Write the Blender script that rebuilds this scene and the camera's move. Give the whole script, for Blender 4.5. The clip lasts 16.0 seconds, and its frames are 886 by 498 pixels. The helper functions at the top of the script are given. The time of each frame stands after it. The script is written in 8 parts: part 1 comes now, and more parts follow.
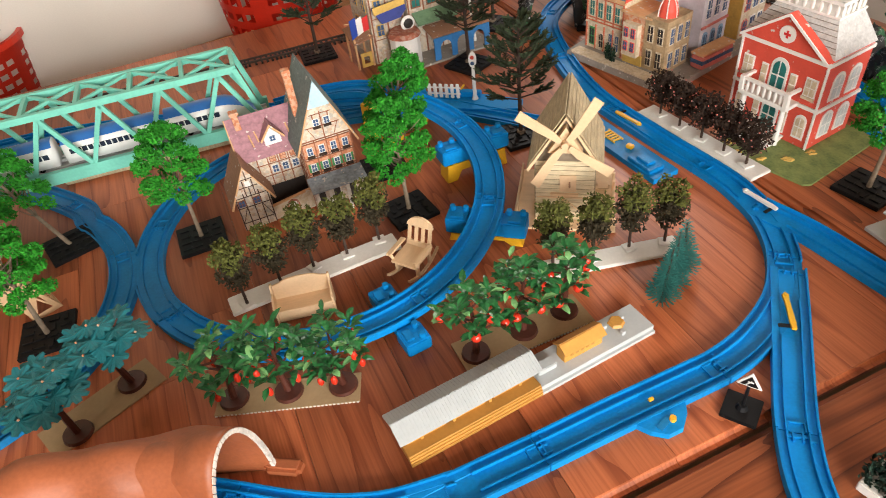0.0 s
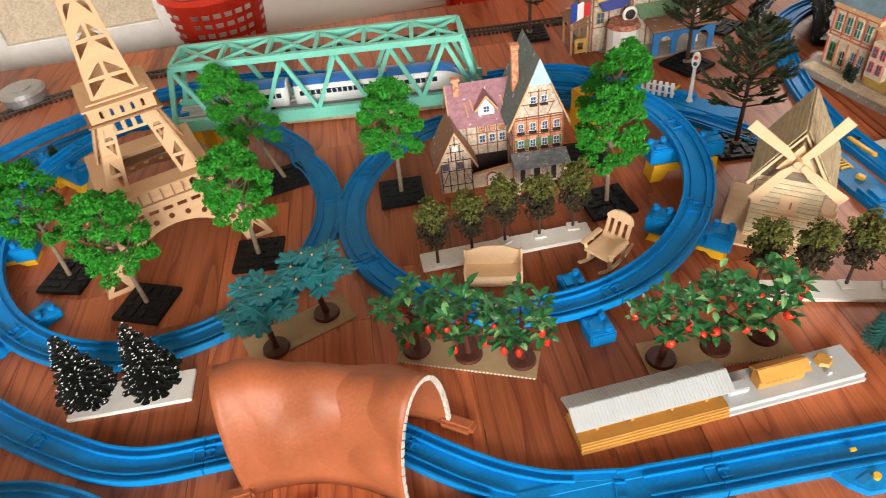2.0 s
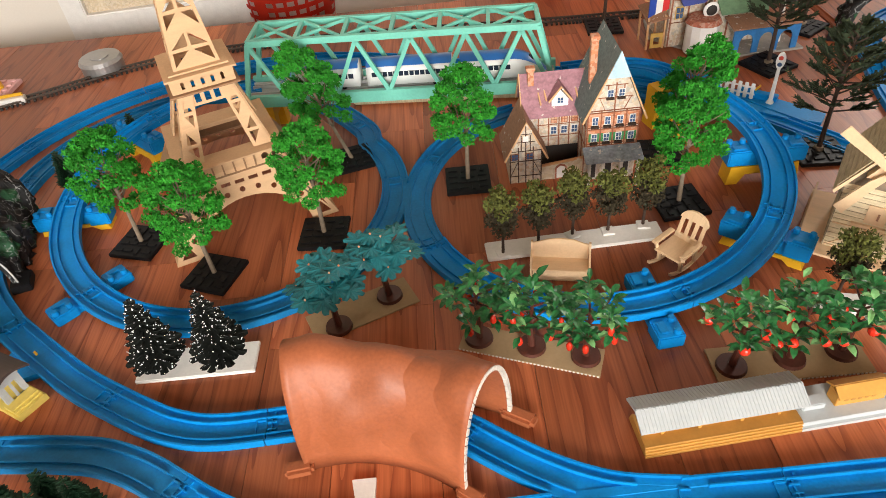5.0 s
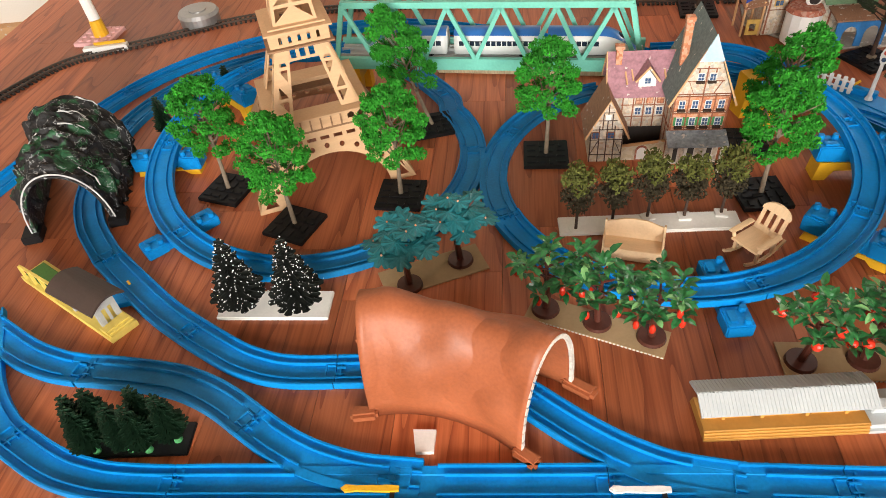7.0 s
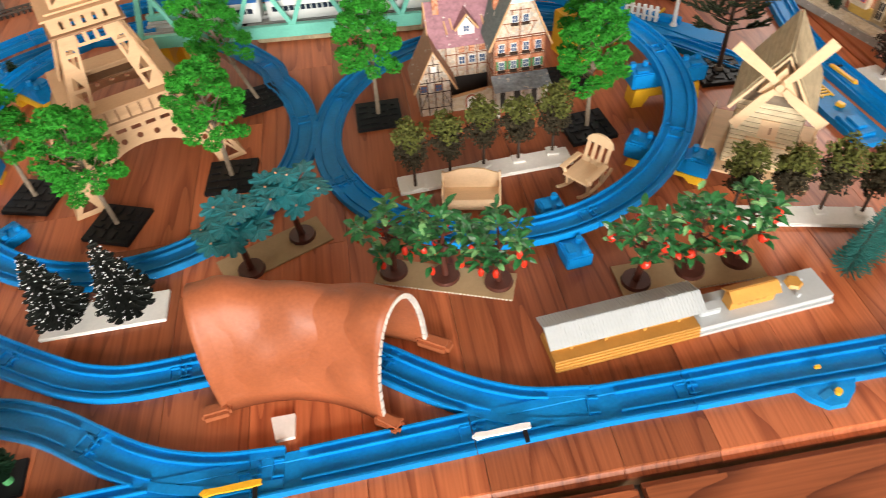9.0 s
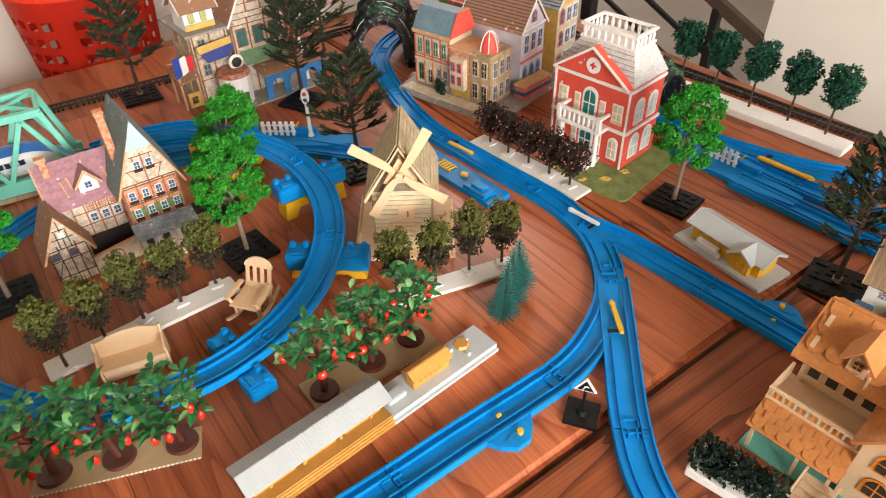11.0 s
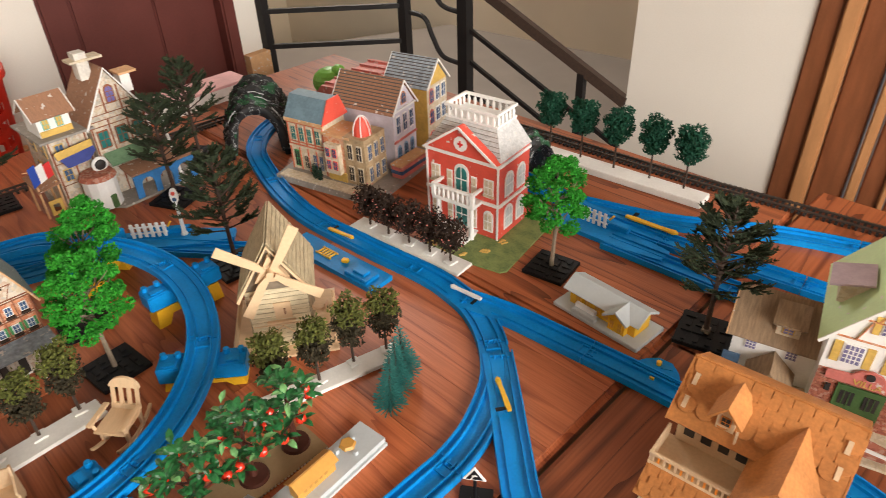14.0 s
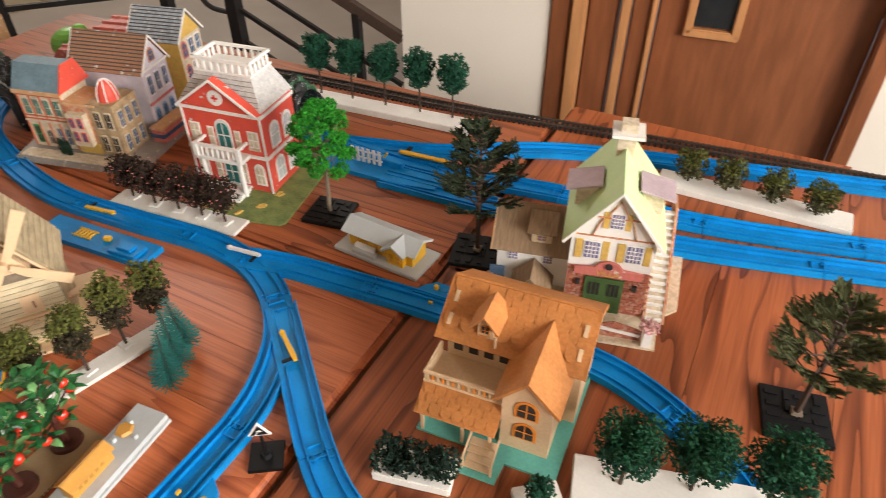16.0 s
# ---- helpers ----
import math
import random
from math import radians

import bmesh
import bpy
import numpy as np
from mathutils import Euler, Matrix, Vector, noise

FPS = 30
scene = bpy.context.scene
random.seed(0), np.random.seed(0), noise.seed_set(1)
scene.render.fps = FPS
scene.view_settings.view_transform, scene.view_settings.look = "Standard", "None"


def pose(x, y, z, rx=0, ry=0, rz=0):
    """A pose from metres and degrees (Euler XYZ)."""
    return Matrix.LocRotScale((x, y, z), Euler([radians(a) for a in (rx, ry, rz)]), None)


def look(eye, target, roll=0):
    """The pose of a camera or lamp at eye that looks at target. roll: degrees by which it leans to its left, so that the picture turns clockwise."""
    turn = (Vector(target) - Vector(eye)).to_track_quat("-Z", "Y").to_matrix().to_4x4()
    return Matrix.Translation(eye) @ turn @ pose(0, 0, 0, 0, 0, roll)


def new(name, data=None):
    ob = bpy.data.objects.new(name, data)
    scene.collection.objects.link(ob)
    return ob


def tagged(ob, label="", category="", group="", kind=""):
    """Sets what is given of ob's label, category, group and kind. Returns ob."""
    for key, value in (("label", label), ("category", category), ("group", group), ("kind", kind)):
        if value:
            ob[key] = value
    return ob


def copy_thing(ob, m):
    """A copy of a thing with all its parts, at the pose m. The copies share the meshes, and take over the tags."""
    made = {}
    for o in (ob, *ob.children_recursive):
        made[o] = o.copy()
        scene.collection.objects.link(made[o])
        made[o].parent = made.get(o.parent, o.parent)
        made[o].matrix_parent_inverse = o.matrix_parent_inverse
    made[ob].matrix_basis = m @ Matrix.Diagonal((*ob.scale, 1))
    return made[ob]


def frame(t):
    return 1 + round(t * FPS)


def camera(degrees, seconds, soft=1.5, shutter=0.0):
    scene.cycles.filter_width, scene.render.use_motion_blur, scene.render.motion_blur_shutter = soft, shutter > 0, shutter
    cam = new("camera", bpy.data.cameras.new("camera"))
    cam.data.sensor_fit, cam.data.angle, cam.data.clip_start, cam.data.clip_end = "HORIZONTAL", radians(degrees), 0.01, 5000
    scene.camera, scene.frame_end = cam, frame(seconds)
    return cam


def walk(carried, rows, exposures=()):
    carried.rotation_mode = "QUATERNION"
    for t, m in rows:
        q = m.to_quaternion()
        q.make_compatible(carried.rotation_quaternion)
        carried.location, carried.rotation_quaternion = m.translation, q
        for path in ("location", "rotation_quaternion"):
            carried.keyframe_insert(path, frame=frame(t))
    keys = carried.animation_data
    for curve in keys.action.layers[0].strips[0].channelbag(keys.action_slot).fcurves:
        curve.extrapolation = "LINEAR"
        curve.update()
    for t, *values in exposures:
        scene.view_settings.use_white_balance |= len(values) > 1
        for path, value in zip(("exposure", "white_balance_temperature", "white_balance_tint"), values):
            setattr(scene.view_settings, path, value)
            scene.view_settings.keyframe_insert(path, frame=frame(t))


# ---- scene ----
import itertools

cam = camera(67.4, 16.0, soft=0.9, shutter=0.4)
PATH = [
    (0, (0.145, 0.082, 0.556), (0.016, 1.568, -0.776), -7.7),
    (0.5, (0.135, 0.084, 0.56), (-0.063, 1.564, -0.772), -7.9),
    (1, (0.118, 0.082, 0.559), (-0.188, 1.538, -0.777), -7.7),
    (1.5, (0.095, 0.073, 0.561), (-0.335, 1.51, -0.761), -7.5),
    (2, (0.079, 0.062, 0.559), (-0.45, 1.468, -0.761), -7.0),
    (2.5, (0.075, 0.056, 0.554), (-0.489, 1.437, -0.779), -7.0),
    (3, (0.084, 0.061, 0.556), (-0.429, 1.456, -0.782), -7.1),
    (3.5, (0.083, 0.064, 0.559), (-0.422, 1.461, -0.78), -6.9),
    (4, (0.072, 0.06, 0.558), (-0.513, 1.429, -0.778), -7.1),
    (6.3, (0.04, 0.043, 0.556), (-0.661, 1.359, -0.777), -5.7),
    (6.5, (0.042, 0.037, 0.558), (-0.693, 1.318, -0.791), -5.7),
    (7, (0.043, 0.03, 0.56), (-0.742, 1.259, -0.809), -6.1),
    (7.5, (0.053, 0.036, 0.553), (-0.659, 1.271, -0.85), -6.5),
    (8, (0.06, 0.039, 0.549), (-0.544, 1.297, -0.885), -6.0),
    (8.5, (0.067, 0.046, 0.545), (-0.479, 1.304, -0.912), -5.8),
    (9, (0.079, 0.056, 0.543), (-0.359, 1.349, -0.919), -5.2),
    (9.5, (0.108, 0.063, 0.539), (-0.128, 1.399, -0.931), -3.6),
    (10, (0.133, 0.072, 0.541), (0.182, 1.511, -0.848), -1.4),
    (10.2, (0.14, 0.073, 0.541), (0.264, 1.54, -0.813), -1.2),
    (12.5, (0.198, 0.086, 0.565), (0.633, 1.636, -0.621), -2.7),
    (13, (0.205, 0.087, 0.563), (0.698, 1.656, -0.575), -2.5),
    (13.5, (0.208, 0.085, 0.567), (0.739, 1.649, -0.561), -2.4),
    (14, (0.214, 0.087, 0.566), (0.795, 1.632, -0.564), -2.0),
    (14.5, (0.237, 0.072, 0.566), (0.943, 1.525, -0.612), -1.7),
    (15, (0.241, 0.067, 0.56), (1.048, 1.45, -0.639), -1.1),
    (15.5, (0.257, 0.058, 0.563), (1.111, 1.379, -0.672), -1.5),
    (16, (0.275, 0.047, 0.561), (1.239, 1.262, -0.701), -0.3),
]
walk(cam, [(t, look(eye, target, roll)) for t, eye, target, roll in PATH], [(0, 0.02), (4.2, 0.0), (6.3, 0.04), (8, 0.14), (10.2, 0.16), (12.5, -0.02), (14, -0.08), (16, -0.12)])

# ---- light ----
world = bpy.data.worlds.new("room_sky")
scene.world = world
world.use_nodes = True
_wn = world.node_tree.nodes
_sky = _wn.new("ShaderNodeTexSky")
_sky.sky_type, _sky.sun_disc = "NISHITA", False
_sky.sun_elevation, _sky.sun_rotation = radians(40), radians(120)
world.node_tree.links.new(_sky.outputs[0], _wn["Background"].inputs[0])
_wn["Background"].inputs[1].default_value = 0.10


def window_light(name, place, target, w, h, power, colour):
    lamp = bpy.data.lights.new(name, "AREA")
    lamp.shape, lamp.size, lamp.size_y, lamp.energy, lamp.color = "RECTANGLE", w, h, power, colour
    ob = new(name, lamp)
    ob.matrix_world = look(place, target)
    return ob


# ---- materials ----
def M(name, col, rough=0.5, var=0.15, scale=40.0, bump=0.0, metal=0.0, fine=300.0, col2=None, rnd=0.0, stretch=None, spec=0.4, coat=0.0):
    m = bpy.data.materials.new(name)
    m.use_nodes = True
    nt = m.node_tree
    N, K = nt.nodes, nt.links.new
    b = N["Principled BSDF"]
    tc = N.new("ShaderNodeTexCoord")
    src = tc.outputs["Object"]
    if stretch:
        mp = N.new("ShaderNodeMapping")
        mp.inputs["Scale"].default_value = stretch
        K(src, mp.inputs[0])
        src = mp.outputs[0]
    n1, n2 = N.new("ShaderNodeTexNoise"), N.new("ShaderNodeTexNoise")
    n1.inputs["Scale"].default_value, n2.inputs["Scale"].default_value = scale, fine
    n1.inputs["Detail"].default_value = 5
    K(src, n1.inputs[0])
    K(src, n2.inputs[0])
    ramp = N.new("ShaderNodeValToRGB")
    c2 = col2 or tuple(c * (1 - var) for c in col)
    c1 = tuple(min(1, c * (1 + var * 0.6)) for c in col)
    ramp.color_ramp.elements[0].color, ramp.color_ramp.elements[1].color = (*c2, 1), (*c1, 1)
    ramp.color_ramp.elements[0].position, ramp.color_ramp.elements[1].position = 0.32, 0.66
    add = N.new("ShaderNodeMath")
    add.operation = "MULTIPLY_ADD"
    add.inputs[1].default_value = 0.35
    K(n2.outputs[0], add.inputs[0])
    sc = N.new("ShaderNodeMath")
    sc.operation = "MULTIPLY"
    sc.inputs[1].default_value = 0.65
    K(n1.outputs[0], sc.inputs[0])
    K(sc.outputs[0], add.inputs[2])
    last = add.outputs[0]
    if rnd:
        oi = N.new("ShaderNodeObjectInfo")
        ra = N.new("ShaderNodeMath")
        ra.operation = "MULTIPLY_ADD"
        ra.inputs[1].default_value = rnd
        K(oi.outputs["Random"], ra.inputs[0])
        K(last, ra.inputs[2])
        rb = N.new("ShaderNodeMath")
        rb.operation = "SUBTRACT"
        rb.inputs[1].default_value = rnd / 2
        K(ra.outputs[0], rb.inputs[0])
        last = rb.outputs[0]
    K(last, ramp.inputs[0])
    K(ramp.outputs[0], b.inputs["Base Color"])
    b.inputs["Metallic"].default_value = metal
    b.inputs["Specular IOR Level"].default_value = spec
    b.inputs["Coat Weight"].default_value = coat
    b.inputs["Coat Roughness"].default_value = 0.25
    rr = N.new("ShaderNodeMapRange")
    rr.inputs["To Min"].default_value, rr.inputs["To Max"].default_value = max(0.03, rough - 0.08), min(1, rough + 0.1)
    K(n1.outputs[0], rr.inputs[0])
    K(rr.outputs[0], b.inputs["Roughness"])
    if bump:
        bp = N.new("ShaderNodeBump")
        bp.inputs["Strength"].default_value, bp.inputs["Distance"].default_value = bump, 0.001
        K(n2.outputs[0], bp.inputs["Height"])
        K(bp.outputs[0], b.inputs["Normal"])
    return m


def wood_table(name, dark, light, rnd):
    """Varnished boards: curved growth rings stretched along the board, a tone for each board."""
    m = bpy.data.materials.new(name)
    m.use_nodes = True
    N, K = m.node_tree.nodes, m.node_tree.links.new
    b = N["Principled BSDF"]
    tc, oi = N.new("ShaderNodeTexCoord"), N.new("ShaderNodeObjectInfo")
    off = N.new("ShaderNodeVectorMath")
    off.operation = "MULTIPLY_ADD"
    off.inputs[1].default_value = (1, 1, 1)
    sh = N.new("ShaderNodeVectorMath")
    sh.operation = "SCALE"
    sh.inputs[0].default_value = (3.1, 7.3, 1.7)
    K(oi.outputs["Random"], sh.inputs["Scale"])
    K(tc.outputs["Object"], off.inputs[0])
    K(sh.outputs[0], off.inputs[2])
    mp = N.new("ShaderNodeMapping")
    mp.inputs["Scale"].default_value = (34, 3.0, 10)
    K(off.outputs[0], mp.inputs[0])
    big = N.new("ShaderNodeTexNoise")
    big.inputs["Scale"].default_value, big.inputs["Detail"].default_value = 0.55, 1.5
    K(mp.outputs[0], big.inputs[0])
    mul = N.new("ShaderNodeMath")
    mul.operation = "MULTIPLY"
    mul.inputs[1].default_value = 8
    K(big.outputs[0], mul.inputs[0])
    fr = N.new("ShaderNodeMath")
    fr.operation = "FRACT"
    K(mul.outputs[0], fr.inputs[0])
    mp2 = N.new("ShaderNodeMapping")
    mp2.inputs["Scale"].default_value = (420, 9, 40)
    K(off.outputs[0], mp2.inputs[0])
    fine = N.new("ShaderNodeTexNoise")
    fine.inputs["Scale"].default_value, fine.inputs["Detail"].default_value = 1.0, 3
    K(mp2.outputs[0], fine.inputs[0])
    ramp = N.new("ShaderNodeValToRGB")
    e = ramp.color_ramp.elements
    e[0].position, e[0].color = 0.0, (*dark, 1)
    e[1].position, e[1].color = 1.0, (*[c * 0.86 for c in light], 1)
    mid = e.new(0.30)
    mid.color = (*light, 1)
    K(fr.outputs[0], ramp.inputs[0])
    mix = N.new("ShaderNodeMix")
    mix.data_type, mix.blend_type = "RGBA", "MULTIPLY"
    mix.inputs[0].default_value = 0.66
    r2 = N.new("ShaderNodeValToRGB")
    r2.color_ramp.elements[0].position, r2.color_ramp.elements[1].position = 0.3, 0.6
    r2.color_ramp.elements[0].color = (0.62, 0.55, 0.5, 1)
    K(fine.outputs[0], r2.inputs[0])
    K(ramp.outputs[0], mix.inputs[6])
    K(r2.outputs[0], mix.inputs[7])
    hsv = N.new("ShaderNodeHueSaturation")
    vr = N.new("ShaderNodeMapRange")
    vr.inputs["To Min"].default_value, vr.inputs["To Max"].default_value = 1 - rnd, 1 + rnd
    K(oi.outputs["Random"], vr.inputs[0])
    K(vr.outputs[0], hsv.inputs["Value"])
    K(mix.outputs[2], hsv.inputs["Color"])
    K(hsv.outputs[0], b.inputs["Base Color"])
    b.inputs["Roughness"].default_value = 0.40
    b.inputs["Specular IOR Level"].default_value = 0.32
    bp = N.new("ShaderNodeBump")
    bp.inputs["Strength"].default_value, bp.inputs["Distance"].default_value = 0.25, 0.0006
    K(fine.outputs[0], bp.inputs["Height"])
    K(bp.outputs[0], b.inputs["Normal"])
    return m


WOOD_A = wood_table("varnished_board", (0.25, 0.062, 0.024), (0.46, 0.136, 0.054), 0.34)
WOOD_B = wood_table("varnished_board_bold", (0.13, 0.032, 0.012), (0.38, 0.110, 0.041), 0.22)
BLUE = M("blue_plastic", (0.002, 0.215, 0.57), 0.46, 0.22, 25, 0.1, rnd=0.22, spec=0.2)
BLUE2 = M("dull_blue_plastic", (0.008, 0.18, 0.43), 0.5, 0.25, 25, 0.1, spec=0.25)
YELLOW = M("yellow_plastic", (0.72, 0.40, 0.02), 0.4, 0.12, 30)
WHITE = M("white_plastic", (0.75, 0.75, 0.73), 0.4, 0.08, 30)
BLACK = M("black_plastic", (0.007, 0.007, 0.008), 0.5, 0.3, 60, 0.2, spec=0.2)
HO = M("black_track_plastic", (0.02, 0.018, 0.017), 0.5, 0.3, 60, 0.2)
RAIL = M("tarnished_rail", (0.10, 0.075, 0.06), 0.45, 0.3, 60, metal=0.6)
TEALM = M("sea_green_plastic", (0.17, 0.55, 0.44), 0.45, 0.14, 30, 0.1)
GREYP = M("grey_plastic", (0.42, 0.43, 0.42), 0.5, 0.12, 40)
PALEG = M("pale_grey_plastic", (0.47, 0.50, 0.51), 0.5, 0.07, 40)
OCHRE = M("ochre_plastic", (0.40, 0.20, 0.045), 0.45, 0.15, 40)
OCHRE2 = M("light_ochre_plastic", (0.58, 0.29, 0.06), 0.45, 0.12, 40)
TERRA = M("terracotta_plastic", (0.33, 0.097, 0.038), 0.48, 0.25, 14, 0.15)
STONE = M("pale_stone_trim", (0.62, 0.58, 0.52), 0.7, 0.3, 60)
CARD = M("cardboard", (0.36, 0.245, 0.13), 0.85, 0.12, 60, 0.1)
FOAM = M("white_foam", (0.74, 0.72, 0.68), 0.8, 0.10, 30, 0.2)
PLY = M("laser_cut_ply", (0.60, 0.38, 0.21), 0.7, 0.12, 25, 0.1, stretch=(1, 1, 6))
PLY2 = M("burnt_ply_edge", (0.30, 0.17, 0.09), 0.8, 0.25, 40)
PALEW = M("pale_wood", (0.72, 0.51, 0.31), 0.65, 0.12, 25, 0.1, stretch=(1, 6, 1))
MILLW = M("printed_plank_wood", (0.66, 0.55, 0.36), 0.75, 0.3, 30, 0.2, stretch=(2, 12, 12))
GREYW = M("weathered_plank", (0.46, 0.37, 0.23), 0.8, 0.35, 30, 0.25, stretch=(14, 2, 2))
PAPER = M("cream_paper", (0.60, 0.51, 0.40), 0.7, 0.35, 60)
PAPERW = M("white_card", (0.78, 0.76, 0.73), 0.6, 0.08, 60)
TIMBER = M("printed_timber", (0.28, 0.10, 0.05), 0.75, 0.3, 80)
DTIMBER = M("dark_timber", (0.07, 0.035, 0.025), 0.75, 0.3, 80)
SALMON = M("salmon_print", (0.56, 0.22, 0.10), 0.7, 0.25, 80)
BRICKR = M("printed_red_brick", (0.36, 0.12, 0.075), 0.75, 0.35, 120)
LEDGE = M("card_edge", (0.62, 0.36, 0.18), 0.8, 0.15, 50)
SLATE = M("slate_print", (0.15, 0.19, 0.19), 0.75, 0.25, 150, 0.1)
MAUVE = M("mauve_roof_print", (0.34, 0.17, 0.20), 0.75, 0.25, 150, 0.1)
BROWNR = M("brown_roof_print", (0.33, 0.17, 0.10), 0.75, 0.25, 120, 0.1, stretch=(8, 1, 1))
TILEGREY = M("blue_grey_tile_print", (0.30, 0.34, 0.38), 0.7, 0.45, 130, 0.1)
PANE = M("blue_pane_print", (0.05, 0.10, 0.20), 0.3, 0.4, 150)
PANEG = M("green_pane_print", (0.02, 0.16, 0.15), 0.3, 0.3, 100)
DARKP = M("dark_opening_print", (0.03, 0.025, 0.022), 0.6, 0.3, 80)
GREENP = M("green_shutter_print", (0.06, 0.26, 0.09), 0.6, 0.25, 90)
GREEND = M("dark_green_door_print", (0.06, 0.12, 0.035), 0.6, 0.25, 90)
REDP = M("red_print", (0.66, 0.085, 0.055), 0.5, 0.12, 40)
GREYROOF = M("pale_shingle_print", (0.55, 0.54, 0.53), 0.6, 0.22, 150)
GRASSP = M("printed_lawn", (0.20, 0.24, 0.08), 0.7, 0.35, 60, col2=(0.10, 0.15, 0.05))
ROADP = M("printed_street", (0.30, 0.27, 0.24), 0.7, 0.2, 60)
STUCCO = M("cream_print", (0.62, 0.52, 0.38), 0.7, 0.2, 60)
LIME = M("lime_roof_print", (0.52, 0.66, 0.34), 0.55, 0.10, 30)
PINKP = M("coral_print", (0.58, 0.17, 0.14), 0.6, 0.2, 60)
ORANGE = M("stained_orange_ply", (0.48, 0.185, 0.05), 0.6, 0.35, 20, 0.2)
ORANGE2 = M("orange_frame", (0.72, 0.24, 0.03), 0.6, 0.16, 40)
AMBER = M("yellow_shutter_print", (0.62, 0.40, 0.10), 0.6, 0.2, 80)
TURQ = M("turquoise_ply", (0.12, 0.42, 0.36), 0.7, 0.2, 40)
LEAF = M("bright_foam_foliage", (0.030, 0.29, 0.018), 0.75, 0.55, 90, 0.5, col2=(0.009, 0.115, 0.006))
LEAFD = M("dark_wire_foliage", (0.035, 0.05, 0.022), 0.8, 0.5, 90, 0.4)
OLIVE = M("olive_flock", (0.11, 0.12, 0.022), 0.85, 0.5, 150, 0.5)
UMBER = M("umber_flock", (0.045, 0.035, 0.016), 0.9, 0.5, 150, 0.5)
BUSHB = M("brown_flock", (0.040, 0.022, 0.014), 0.9, 0.5, 150, 0.5)
PINE = M("deep_green_flock", (0.012, 0.085, 0.045), 0.85, 0.5, 120, 0.5)
FIR = M("plastic_fir", (0.007, 0.032, 0.014), 0.55, 0.4, 120, 0.3)
TEALL = M("teal_plastic_leaf", (0.012, 0.155, 0.18), 0.45, 0.35, 60)
TEALC = M("teal_conifer", (0.035, 0.19, 0.17), 0.6, 0.4, 90)
GLOSSL = M("glossy_green_leaf", (0.025, 0.145, 0.04), 0.32, 0.55, 60, col2=(0.008, 0.06, 0.018))
PALEL = M("pale_green_leaf", (0.16, 0.36, 0.13), 0.35, 0.3, 60)
FRUIT = M("red_fruit", (0.62, 0.035, 0.015), 0.25, 0.2, 60)
BARK = M("wire_bark", (0.22, 0.17, 0.12), 0.8, 0.3, 120, 0.3)
BARKD = M("dark_bark", (0.055, 0.032, 0.022), 0.75, 0.3, 120, 0.3)
BROWNP = M("brown_plastic_trunk", (0.075, 0.022, 0.014), 0.4, 0.25, 60)
SNOW = M("snow_flock", (0.82, 0.83, 0.84), 0.9, 0.08, 120)
SNOWD = M("black_green_bristle", (0.012, 0.016, 0.013), 0.8, 0.4, 120)
ROCK = M("painted_rock", (0.018, 0.018, 0.018), 0.6, 0.6, 45, 0.9, col2=(0.005, 0.005, 0.006))


def rock_paint(mat):
    """Thin dry-brushed white veins along the ridges and dull green patches over black paint."""
    nt = mat.node_tree
    N, K = nt.nodes, nt.links.new
    b = N["Principled BSDF"]
    old = b.inputs["Base Color"].links[0].from_socket
    tc, mp = N.new("ShaderNodeTexCoord"), N.new("ShaderNodeMapping")
    mp.inputs["Scale"].default_value = (1.0, 0.45, 0.45)
    K(tc.outputs["Object"], mp.inputs[0])
    for coords, sc, det, lo, hi, col, ridge in ((tc.outputs["Object"], 34, 4, 0.55, 0.60, (0.02, 0.10, 0.04), False), (mp.outputs[0], 85, 5, 0.0, 0.010, (0.50, 0.51, 0.51), True)):
        n = N.new("ShaderNodeTexNoise")
        n.inputs["Scale"].default_value, n.inputs["Detail"].default_value = sc, det
        K(coords, n.inputs[0])
        v = n.outputs[0]
        if ridge:
            s1, s2 = N.new("ShaderNodeMath"), N.new("ShaderNodeMath")
            s1.operation, s2.operation = "SUBTRACT", "ABSOLUTE"
            s1.inputs[1].default_value = 0.5
            K(v, s1.inputs[0])
            K(s1.outputs[0], s2.inputs[0])
            v = s2.outputs[0]
        mr, mx = N.new("ShaderNodeMapRange"), N.new("ShaderNodeMix")
        mr.inputs[1].default_value, mr.inputs[2].default_value = lo, hi
        mr.inputs[3].default_value, mr.inputs[4].default_value = (0.75, 0.0) if ridge else (0.0, 0.9)
        K(v, mr.inputs[0])
        mx.data_type = "RGBA"
        K(mr.outputs[0], mx.inputs[0])
        K(old, mx.inputs[6])
        mx.inputs[7].default_value = (*col, 1)
        old = mx.outputs[2]
    K(old, b.inputs["Base Color"])


rock_paint(ROCK)


